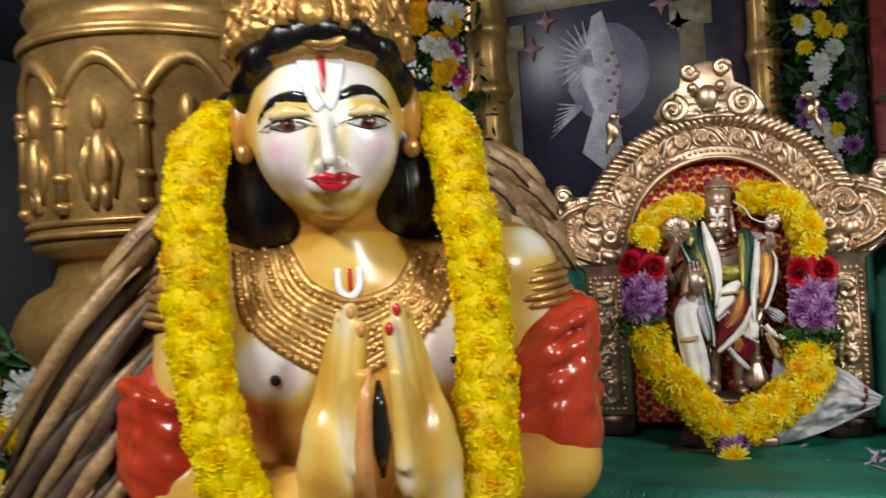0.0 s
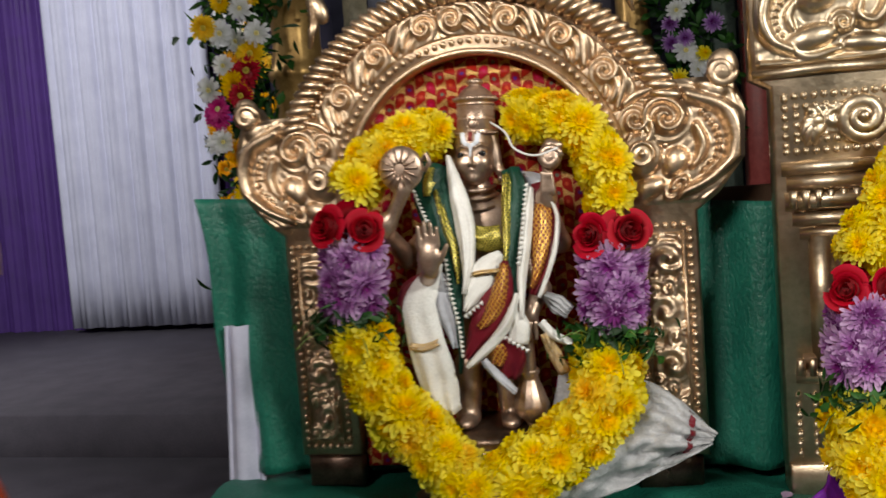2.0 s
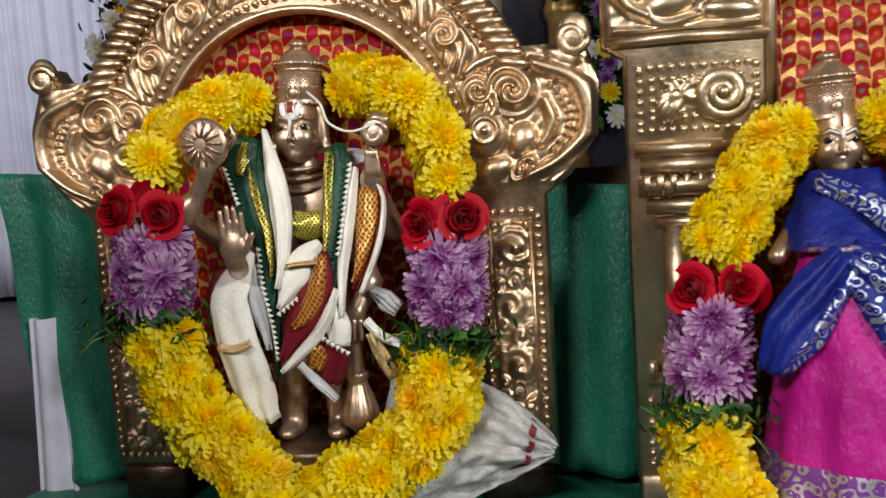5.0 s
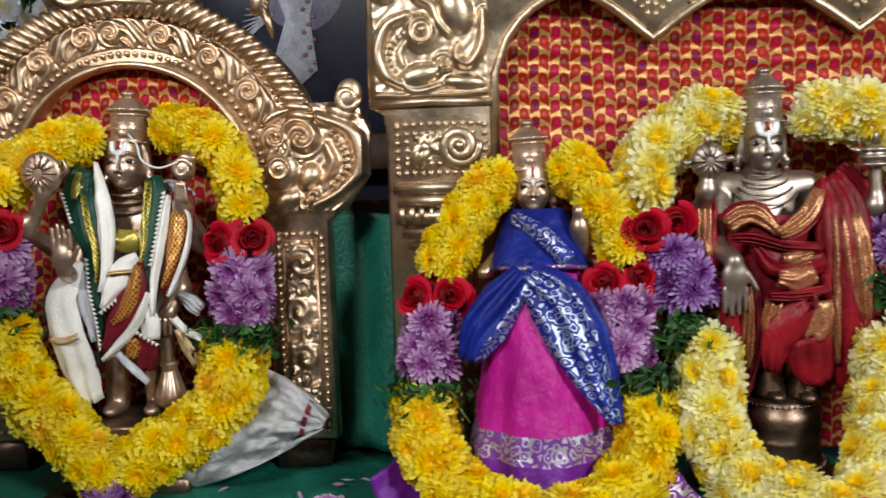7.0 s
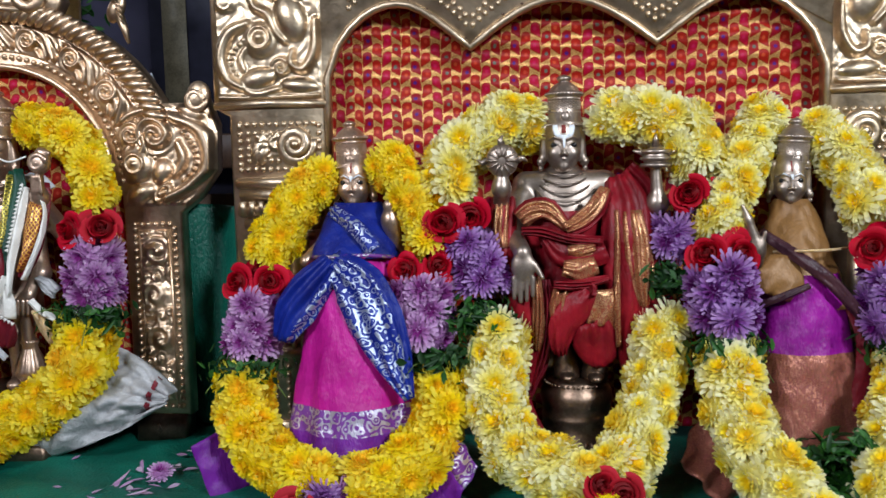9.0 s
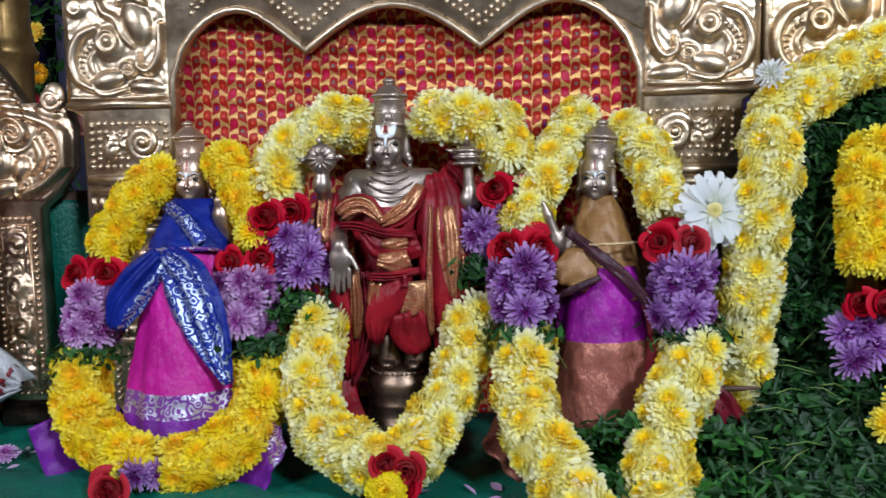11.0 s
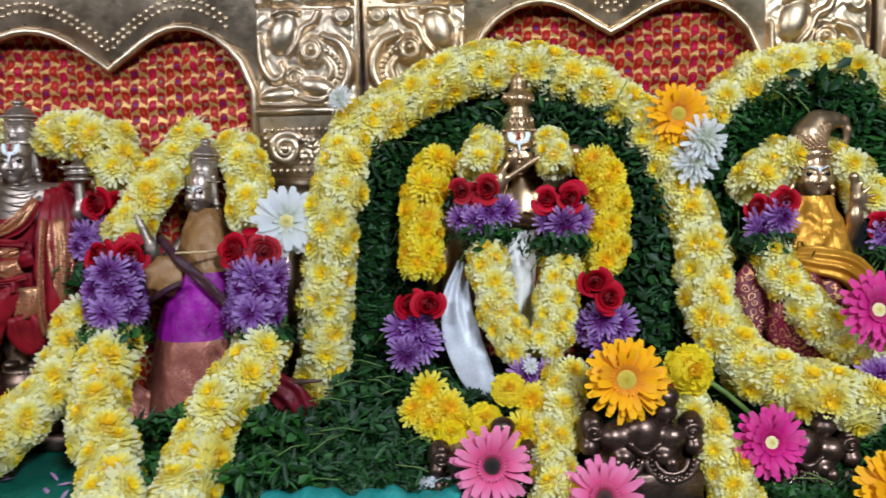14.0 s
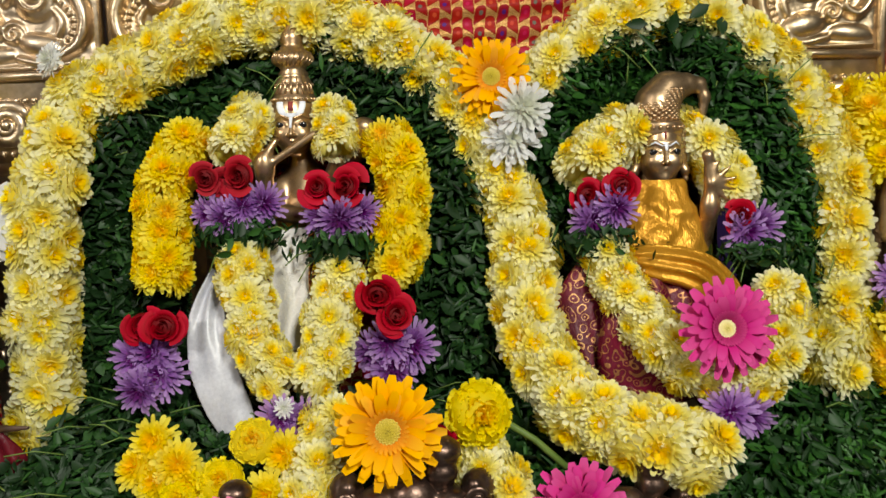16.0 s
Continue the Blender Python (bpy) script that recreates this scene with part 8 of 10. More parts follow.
g = Geo()
sk = [ball((-.036, .006, 1.424), (.072, .080, .086), .02), ball((-.032, -.018, 1.376), (.042, .047, .044), .035), ball((-.029, -.046, 1.343), (.015, .016, .013), .024),
      ball((-.064, -.044, 1.388), (.023, .023, .024), .02), ball((.000, -.044, 1.390), (.023, .023, .024), .02),
      rod((-.038, -.068, 1.420), (-.034, -.092, 1.374), .0045, .0066, .008), ball((-.043, -.080, 1.371), .0052, .005), ball((-.024, -.080, 1.372), .0052, .005),
      ball((-.031, -.070, 1.356), (.022, .012, .012), .012), ball((-.064, -.055, 1.411), (.021, .014, .010), .006), ball((.000, -.055, 1.413), (.021, .014, .010), .006),
      rod((-.030, .020, 1.35), (-.020, .026, 1.27), .033, .040, .020),
      ball((-.114, .004, 1.418), (.010, .017, .032), .008), ball((.046, .004, 1.424), (.010, .017, .032), .008),
      ball((-.012, .055, 1.195), (.150, .075, .105), .04), ball((-.150, .045, 1.262), .050, .04), ball((.132, .050, 1.265), .050, .04), rod((-.13, .045, 1.272), (.115, .045, 1.272), .034, None, .04),
      ball((-.085, .006, 1.205), (.062, .040, .050), .025), ball((.063, .006, 1.210), (.062, .040, .050), .025), ball((-.010, .04, 1.06), (.115, .075, .14), .04),
      rod((-.160, .045, 1.265), (-.180, .030, 1.12), .044, .040, .02), rod((.145, .050, 1.270), (.168, .035, 1.12), .044, .040, .02),
      rod((-.182, .020, 1.08), (-.055, -.085, 1.085), .040, .030, .02), rod((.172, .020, 1.08), (.030, -.085, 1.085), .040, .030, .02), ball((-.182, .025, 1.085), .042, .02), ball((.172, .028, 1.085), .044, .02)]
palms = []
for s, x0 in ((-1, -.014), (1, .002)):
    palms += [ball((x0 + .034 * s, -.106, 1.138), (.021, .024, .040), .012), rod((x0 + .034 * s, -.090, 1.075), (x0 + .036 * s, -.100, 1.12), .027, .024, .012), ball((x0 + .014 * s, -.122, 1.130), (.014, .018, .034), .012)]
    for i in range(4):
        yy = -.128 + .008 * i
        top = (1.236, 1.250, 1.244, 1.226)[i]
        palms.append(rod((x0 + (.013 + .0105 * i) * s, yy, 1.150), (x0 + (.003 + .0072 * i) * s, yy - .003, top), .0082, .0060, .0055))
    palms.append(rod((x0 + .010 * s, -.138, 1.130), (x0 + .005 * s, -.146, 1.200), .0090, .006, .005))
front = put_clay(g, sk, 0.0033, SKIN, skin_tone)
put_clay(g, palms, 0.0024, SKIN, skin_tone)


def on_skin(u, w, out=0.0015):
    y = front(u, w)
    return u, (y if y is not None else -0.05) - out, w


def stroke(pts, radii, mat, flat=0.5, seg=8, out=0.0005):
    line = curve_through([on_skin(*q) for q in pts], 0.004)
    n = len(line)
    rad = []
    for i in range(n):
        t = i / max(n - 1, 1) * (len(radii) - 1)
        k = min(int(t), len(radii) - 2)
        rad.append(radii[k] + (radii[k + 1] - radii[k]) * (t - k))
    g.tube([on_skin(q.x, q.z, out) for q in line], rad, mat, seg, flat, (0, 1, 0))


# brows, eyes, lips, forehead and chest marks
stroke([(-.0945, 1.4130), (-.089, 1.4215), (-.078, 1.4300), (-.062, 1.4320), (-.0475, 1.4285)], (.0007, .0026, .0044, .0050, .0038), BLACK, 0.22)
stroke([(-.0235, 1.4290), (-.008, 1.4362), (.006, 1.4352), (.0185, 1.4260), (.0250, 1.4165)], (.0034, .0050, .0044, .0028, .0007), BLACK, 0.22)
for c, lo, hi in ((-.0665, -.083, -.048), (.0005, -.015, .020)):
    m = (lo + hi) / 2
    stroke([(lo, 1.4072), (m, 1.4084), (hi, 1.4075)], (.0010, .0062, .0010), EYE_WHITE, 0.35, 10, 0.0002)
    g.ball(on_skin(c, 1.4072, 0.0008), (.0080, .0026, .0060), IRIS, 16, 8)
    g.ball(on_skin(c, 1.4068, 0.0030), (.0034, .0010, .0032), BLACK, 10, 6)
    stroke([(lo, 1.4148), (m, 1.4176), (hi, 1.4150)], (.0018, .0066, .0018), SKIN, 0.80, 10, 0.0024)
    stroke([(lo - .010, 1.4052), (lo + .002, 1.4090), (m, 1.4122), (hi - .006, 1.4108), (hi + .002, 1.4072)], (.0005, .0010, .0013, .0011, .0006), BLACK, 0.6, 8, 0.0056)
    stroke([(lo - .002, 1.4066), (m, 1.4018), (hi, 1.4064)], (.0005, .0009, .0005), BLACK, 0.6)
    stroke([(lo, 1.4180), (m, 1.4232), (hi - .003, 1.4190)], (.0004, .0008, .0004), IRIS, 0.6)
for a, b in ((-.0535, -.031), (-.0080, -.031)):
    stroke([(a, 1.3606), (a + .35 * (b - a), 1.3600), (a + .72 * (b - a), 1.3612), (b + (.002 if a < b else -.002), 1.3586)], (.0005, .0022, .0036, .0032), LIP, 0.55)
stroke([(-.0485, 1.3592), (-.040, 1.3545), (-.031, 1.3522), (-.022, 1.3547), (-.0135, 1.3594)], (.0006, .0036, .0048, .0036, .0006), LIP, 0.55)
stroke([(-.052, 1.3604), (-.042, 1.3578), (-.031, 1.3560), (-.020, 1.3580), (-.0095, 1.3606)], (.0003, .0006, .0007, .0006, .0003), IRIS, 0.5, 6, 0.004)
for q in ([(-.052, 1.466), (-.050, 1.446), (-.042, 1.424), (-.036, 1.4180)], [(-.022, 1.467), (-.024, 1.448), (-.030, 1.426), (-.035, 1.4180)]):
    stroke(q, (.0058, .0056, .0060, .0056), WHITE_PASTE, 0.06)
stroke([(-.0365, 1.468), (-.0355, 1.448), (-.0360, 1.433)], (.0036, .0028, .0012), LIP, 0.4)
stroke([(-.032, 1.283), (-.031, 1.264), (-.022, 1.256), (-.013, 1.265), (-.012, 1.284)], (.0030, .0032, .0036, .0032, .0030), WHITE_PASTE, 0.35)
stroke([(-.021, 1.282), (-.021, 1.262)], (.0022, .0020), LIP, 0.4)
for u, w in ((-.092, 1.187), (.070, 1.195)):
    g.ball(on_skin(u, w, 0.0), (.0052, .0030, .0052), BLACK, 14, 8)
for s, x0 in ((-1, -.014), (1, .002)):
    for i in range(4):
        g.ball((x0 + (.003 + .0072 * i) * s, -.131 + .008 * i - .005, (1.236, 1.250, 1.244, 1.226)[i] - .002), (.0036, .0032, .0056), LIP if s > 0 else ROSE_PAINT, 8, 6)
g.tube([(-.020, -.136, 1.10), (-.021, -.143, 1.14), (-.018, -.148, 1.175), (-.015, -.146, 1.205)], [.009, .008, .006, .004], ROSE_PAINT, 10)
# black plug puts in the shade of the gap between the palms
g.tube([(-.006, -.130, 1.118), (-.006, -.138, 1.150), (-.006, -.142, 1.175), (-.006, -.138, 1.195)], [.002, .0085, .006, .002], BLACK, 10)
# hair
hair = [ball((-.036, .045, 1.425), (.085, .075, .080), .02), rod((-.115, .035, 1.44), (-.135, .045, 1.345), .026, .030, .02), rod((-.135, .045, 1.345), (-.115, .05, 1.322), .030, .026, .02),
        rod((.050, .040, 1.445), (.068, .050, 1.352), .024, .028, .02), rod((.068, .050, 1.352), (.055, .05, 1.332), .028, .024, .02), ball((-.03, .07, 1.35), (.085, .045, .07), .02), rod((-.098, .020, 1.400), (-.096, .034, 1.336), .026, .030, .02), rod((-.096, .034, 1.336), (-.092, .050, 1.316), .030, .024, .02), rod((.036, .020, 1.400), (.042, .034, 1.345), .024, .030, .02), rod((.042, .034, 1.345), (.038, .050, 1.325), .030, .024, .02)]
hair += rods([(-.108, .012, 1.425), (-.104, -.016, 1.450), (-.090, -.042, 1.470), (-.066, -.060, 1.484), (-.037, -.068, 1.489), (-.008, -.060, 1.486), (.018, -.040, 1.474), (.033, -.014, 1.454), (.038, .012, 1.430)], .013, .013, .012)
hair += [ball((-.036, .000, 1.482), (.066, .055, .024), .02)]
put_clay(g, hair, 0.0035, HAIR)
for i in range(14):
    x = -.150 + .008 * (i % 5) if i < 7 else .052 + .007 * (i % 5)
    z = 1.31 + .011 * (i % 7)
    g.tube([(x - .006, .020, z), (x + .004, .016, z - .003), (x + .012, .020, z - .001)], .0022, BLACK, 6)
# crown, tilted back over the hair
crown_start = len(g.v)
g.lathe([(.070, 1.466), (.083, 1.470), (.086, 1.478), (.084, 1.484), (.087, 1.500), (.092, 1.520), (.096, 1.545), (.094, 1.580), (.088, 1.62), (.060, 1.66), (.02, 1.69), (.002, 1.70)], (-.042, -.006, 0), STATUE_GOLD, 48, 0.95)
for k in range(4):
    up = .0085 * k
    g.tube(curve_through([(-.118, -.020, 1.486 + up), (-.100, -.056, 1.491 + up), (-.068, -.080, 1.486 + up), (-.035, -.087, 1.474 + up), (-.004, -.080, 1.488 + up), (.024, -.056, 1.494 + up), (.040, -.020, 1.490 + up)], 0.004), .0056 if k != 1 else .0040, STATUE_GOLD, 8)
for i in range(11):
    a = math.pi * (1.08 + 0.84 * i / 10)
    x, y = -.042 + .091 * math.cos(a), -.006 + .087 * math.sin(a)
    g.ball((x, y, 1.505), (.008, .006, .010), STATUE_GOLD, 8, 6)
    g.tube([(x + .014 * math.cos(q) * abs(math.sin(a)), y, 1.507 + .019 * math.sin(q)) for q in [k * math.pi / 10 for k in range(11)]], .0035, STATUE_GOLD, 6)
    g.tube([(x, y - .002, 1.535), (x + .006, y - .003, 1.548), (x + .002, y - .002, 1.565)], [.009, .007, .002], STATUE_GOLD, 7)
g.ball((-.044, -.096, 1.500), (.017, .012, .016), STATUE_GOLD, 16, 10)
g.tube([(-.044 + .030 * math.cos(q), -.094, 1.498 + .034 * math.sin(q)) for q in [-.4 + k * .38 for k in range(11)]], .0055, STATUE_GOLD, 8)
g.tube([(-.044 + .022 * math.cos(q), -.097, 1.499 + .024 * math.sin(q)) for q in [-.4 + k * .38 for k in range(11)]], .0042, STATUE_GOLD, 8)
repousse(g, lambda u, v, c: (-.042 + (.090 + c) * math.cos(math.pi + u / .09), -.006 + (.086 + c) * math.sin(math.pi + u / .09), 1.487 + v), 0.283, 0.085, STATUE_GOLD, 5, 0.030, 0.011, 0.002, 0.006)
tilt = Matrix.Rotation(math.radians(-14), 3, "X") @ Matrix.Diagonal((0.90, 0.88, 1.0))
for i in range(crown_start, len(g.v)):
    g.v[i] = tuple(Vector((-.038, -0.004, 1.460)) + tilt @ (Vector(g.v[i]) - Vector((-.042, -.006, 1.477))))
for s, x in ((-1, -.111), (1, .044)):
    g.ball((x, -.006, 1.393), (.0085, .008, .010), STATUE_GOLD, 12, 8)
# collar in rows, laid on the chest
for k in range(12):
    t = k / 11
    row = [(-.078 - .047 * t, 1.305 - .003 * t), (-.060 - .055 * t, 1.272 - .030 * t), (-.034 - .024 * t, 1.256 - .060 * t), (-.014, 1.252 - .065 * t), (.022 + .030 * t, 1.264 - .035 * t), (.046 + .036 * t, 1.300 - .020 * t)]
    if k in (1, 5, 8, 11):
        for q in curve_through([on_skin(*r) for r in row], 0.0085):
            g.ball(on_skin(q.x, q.z, 0.002), (.0040, .0036, .0040), STATUE_GOLD, 7, 5)
    stroke(row, (.0040, .0044, .0044, .0040), STATUE_GOLD, 0.55, 8, 0.0008)
# armlets, sleeves
for s, x in ((1, .148), (-1, -.163)):
    for k in range(5):
        z = 1.268 - .008 * k
        r = .0450 if k not in (1, 3) else .0470
        g.tube([(x + .0025 * s * k + r * math.cos(q), .048 + r * math.sin(q), z + .006 * math.cos(q) * s) for q in [i * math.pi / 14 for i in range(29)]], .0042, STATUE_GOLD, 7)
robe = []
for s, x, zt in ((1, .168, 1.195), (-1, -.186, 1.150)):
    robe += [rod((x, .038, zt), (x + .006 * s, .030, 1.110), .046, .050, .015), rod((x - .02 * s, .03, 1.12), (x - .045 * s, .01, 1.10), .032, .028, .02), ball((x + .02 * s, .05, zt + .035), (.022, .03, .03), .03)]
    for k in range(5):
        z = zt + .012 - .022 * k
        robe += rods([(x + .050 * math.cos(q), .034 + .050 * math.sin(q), z + .030 * math.cos(q) * s + .006 * math.sin(3 * q + k)) for q in [math.pi * (0.9 + 0.2 * i) for i in range(7)]], .004, .005, .014)
robe += [ball((.13, .14, 1.06), (.10, .06, .18), .04), ball((-.15, .14, 1.06), (.08, .06, .18), .04)]
put_clay(g, robe, 0.004, ROBE)
# wings
for i in range(28):
    t = i / 27
    x0, z0 = .072 + .060 * t + .006 * (i % 3), 1.41 - .14 * t
    ang = math.radians(-22 - 34 * t)
    ln = .150 - .03 * abs(t - .4) - .03 * t
    yb = .100 + .009 * (i % 4)
    ln *= (0.50, 0.95, 0.72, 1.10)[i % 4]
    yb = (.088, .108, .098, .116)[i % 4]
    pts = [(x0 + ln * k * math.cos(ang + .5 * (1 - k)), yb - .012 * math.sin(3.1 * k), z0 + ln * k * math.sin(ang + .5 * (1 - k))) for k in (0, .25, .5, .75, .93, 1.0)]
    g.tube(pts, [.006, .0125, .0155, .0145, .0095, .001], FEATHER, 10, 0.28, (0, 1, 0))
    g.tube([(a, b - .0042, c) for a, b, c in pts], .0014, FEATHER_DARK, 5)
for i in range(30):
    t = i / 29
    x0, z0 = -.205 - .075 * t + .012 * (i % 3), 1.335 - .36 * t
    pts = [(x0 + .04 - .11 * k, .075 + .01 * (i % 2) - .016 * math.sin(3 * k), z0 + .035 - .085 * k - .02 * k * k) for k in (0, .25, .5, .75, 1.0)]
    g.tube(pts, [.010, .014, .015, .012, .005], FEATHER_DARK if i % 3 else FEATHER, 9, 0.8, (0, 1, 0))
    g.tube([(a, b - .010, c) for a, b, c in pts], .0026, FEATHER, 5)
for i in range(60):
    t = i / 59
    x0, z0 = -.225 - .10 * t + .014 * (i % 5), 1.290 - .43 * t
    pts = [(x0 + .02 - .15 * k, .045 + .014 * (i % 3) - .02 * math.sin(3 * k), z0 + .03 - .14 * k - .05 * k * k) for k in (0, .25, .5, .75, 1.0)]
    g.tube(pts, [.005, .0075, .0085, .0065, .002], FEATHER_DARK if i % 6 else FEATHER, 8, 0.8, (0, 1, 0))
g.lathe([(.30, 0.0), (.30, .06), (.27, .09), (.26, .62), (.29, .66), (.29, .72), (.001, .73)], (-.01, .10, 0), STATUE_GOLD, 40, 0.8)
put_clay(g, [ball((-.01, .06, .90), (.20, .13, .16), .05), ball((-.17, -.03, .82), (.10, .15, .09), .05), ball((.15, -.03, .82), (.10, .15, .09), .05), ball((-.01, .10, .79), (.24, .16, .08), .05)], 0.012, ROBE)
statue = part("painted_statue", g)
statue.matrix_world = pose(-.155, .67, 0, 0, 0, 27.8)
tagged(statue, "glossy painted kneeling winged statue with folded palms and gold crown", "statue")

# its marigold garland
mg = thing("garland", (-0.155, 0.62, 1.1), "thick yellow marigold garland round the painted statue's neck", "garland", "flower garlands")
M = pose(-.155, .67, 0, 0, 0, 27.8)
for pts in ([(-.120, .03, 1.428), (-.150, .005, 1.405), (-.157, -.02, 1.354), (-.153, -.045, 1.288), (-.151, -.06, 1.230), (-.140, -.08, 1.166), (-.124, -.09, 1.105), (-.10, -.10, 1.05), (-.06, -.12, 0.99), (-.01, -.14, 0.955)],
            [(.060, .03, 1.428), (.080, .005, 1.412), (.086, -.02, 1.358), (.091, -.045, 1.294), (.093, -.06, 1.224), (.088, -.08, 1.157), (.086, -.09, 1.092), (.07, -.10, 1.04), (.035, -.12, 0.985), (-.005, -.14, 0.955)]):
    line = curve_through([M @ Vector(q) for q in pts], 0.0185)
    for i, c in enumerate(line):
        t = (line[min(i + 1, len(line) - 1)] - line[max(i - 1, 0)]).normalized()
        a = Vector((0.35, -0.94, 0))
        a = (a - t * a.dot(t)).normalized()
        b = t.cross(a)
        for k in range(3):
            w = 2 * math.pi * (k + 0.5 * (i % 2)) / 3 + rng.uniform(-0.4, 0.4)
            d = a * math.cos(w) + b * math.sin(w)
            bloom("marigold", c + d * 0.011, d + t * rng.uniform(-0.35, 0.35), 0.0238 * rng.uniform(0.9, 1.12), mg)


# ---- gilded column by the statue ----
CX, CY = -0.645, 0.99
g = Geo()
g.lathe([(.20, 0), (.20, .10), (.17, .14), (.15, .30), (.16, .9), (.20, 1.00), (.215, 1.05), (.21, 1.10), (.18, 1.16), (.205, 1.19), (.215, 1.215), (.205, 1.24), (.19, 1.262), (.158, 1.280), (.150, 1.300), (.158, 1.318), (.176, 1.326), (.182, 1.336), (.184, 1.36), (.184, 1.60), (.188, 1.607), (.192, 1.613), (.188, 1.620), (.178, 1.628), (.172, 1.640), (.178, 1.652), (.182, 1.660), (.178, 1.668), (.172, 1.680), (.178, 1.692), (.184, 1.70), (.178, 1.712), (.172, 1.73), (.20, 1.80), (.21, 1.86), (.14, 1.90), (.13, 2.4), (.001, 2.41)], (CX, CY, 0), GOLD_PAINT, 72)
for r, z in ((.186, 1.346), (.187, 1.606), (.185, 1.362)):
    g.tube([(CX + r * math.cos(a), CY + r * math.sin(a), z) for a in [i * math.pi / 40 for i in range(81)]], .0045, GOLD_PAINT, 8)
column = part("gilded_column", g)
tagged(column, "fat gold-painted column with embossed arcade beside the statue", "column")
g = Geo()
for i in range(10):
    a0 = 2 * math.pi * i / 10 + .25

    def rim(a, z, o=0.0):
        return CX + (.185 + o) * math.cos(a), CY + (.185 + o) * math.sin(a), z
    g.tube([rim(a0, 1.475), rim(a0, 1.53), rim(a0, 1.555)], [.010, .008, .011], GOLD_PAINT, 8)
    for zz in (1.480, 1.500, 1.538, 1.553):
        g.ball(rim(a0, zz), (.013, .013, .005), GOLD_PAINT, 10, 6)
    g.tube([rim(a0 + .628 * t, 1.555 + .030 * math.sin(math.pi * t)) for t in [k / 12 for k in range(13)]], .006, GOLD_PAINT, 8)
    m = a0 + .314
    g.ball(rim(m, 1.545, -.002), (.012, .012, .013), GOLD_PAINT, 10, 8)
    g.ball(rim(m, 1.510, -.002), (.017, .015, .024), GOLD_PAINT, 10, 8)
    for q in (-1, 1):
        g.tube([rim(m + q * .06, 1.525), rim(m + q * .13, 1.510), rim(m + q * .10, 1.485)], [.006, .007, .004], GOLD_PAINT, 7)
        g.tube([rim(m + q * .03, 1.495), rim(m + q * .05, 1.478)], [.008, .006], GOLD_PAINT, 7)
for i, (x, y, z) in enumerate(g.v):
    g.v[i] = (x, y, 1.596 - (1.596 - z) * 1.85)
piece("arcade_relief", g, column).matrix_parent_inverse = Matrix.Identity(4)


# ---- flower bunches that hang on the columns of the stage ----
MIX = {
    "white": ray_flower(WHITE, DISC_PALE, 60, (13, 11), 0.20, 0.30), "orange": ray_flower(ORANGE, DISC, 61), "pink": ray_flower(MAGENTA, DISC_PALE, 62),
    "red": ray_flower(ROSE, DISC, 63), "gold": ray_flower(petal_mat("gold_petal", (0.85, 0.45, 0.0), (0.90, 0.55, 0.01), (0.92, 0.62, 0.02)), DISC, 64),
}
for key in MIX:
    MIX[key] = tuple(q.mesh(key + "_gerbera") for q in MIX[key])


def gerbera(kind, c, normal, r, parent=None, label="", group="", name="gerbera"):
    """A single ray flower: petals with the disc as its part."""
    petals, disc = MIX[kind]
    ob = new(name, petals)
    m = Matrix.LocRotScale(Vector(c) - (parent.location if parent else Vector()), frame_on(normal, rng.uniform(0, 6.28)).to_quaternion(), (r, r, r))
    ob.parent = parent
    ob.matrix_basis = m
    dk = new("disc", disc)
    dk.parent = ob
    if label:
        tagged(ob, label, "flower", group)
    return ob


def flower_swag(x, y, z0, z1, kinds, label, q, width=0.11, bloom_size=1.0):
    th = thing("flower_swag", (x, y, z0), label, "flowers", "stage flowers")
    g = Geo()
    n = int((z1 - z0) / 0.0012)
    for _ in range(n):
        c = Vector((x + q.gauss(0, width * .75), y + q.uniform(-.02, .05), q.uniform(z0, z1)))
        one_leaf(g, c, (q.uniform(-1, 1), -1, q.uniform(-1, 1)), q.uniform(.03, .055), q)
    tagged(piece("leaf_bed", g, th), kind="stuff")
    z = z0 + 0.03
    while z < z1:
        for _ in range(1 if q.random() < 0.45 else 2):
            k = q.choice(kinds)
            c = (x + q.uniform(-width, width), y - q.uniform(.03, .07), z + q.uniform(-.02, .02))
            r = q.uniform(.030, .042) * bloom_size
            if k in MIX:
                gerbera(k, c, (q.uniform(-.5, .5), -1, q.uniform(-.4, .4)), r, th)
            else:
                bloom(k, c, (q.uniform(-.5, .5), -1, q.uniform(-.4, .4)), r * .8, th)
        z += 0.036


q = random.Random(5)
flower_swag(-0.93, 2.95, 1.02, 2.40, ["white", "white", "orange", "orange", "red", "gold", "white"], "white, orange and red flower swag on the far stage post", q, 0.08)
flower_swag(0.46, 3.10, 1.35, 2.50, ["white", "white", "white", "yellow", "purple", "purple", "yellow"], "white, yellow and violet flower swag on the stage column", q, 0.085)
bunch = thing("flower_bunch", (-0.90, 0.97, 0.80), "white and yellow flowers in dark leaves tied to the column foot", "flowers")
g = Geo()
for _ in range(420):
    one_leaf(g, Vector((-0.92 + q.gauss(0, .05), 0.975 + q.uniform(-.02, .02), q.uniform(.80, 1.20))), (q.uniform(-1, 1), -1, q.uniform(-1, 1)), q.uniform(.03, .055), q)
tagged(piece("leaf_bed", g, bunch), kind="stuff")
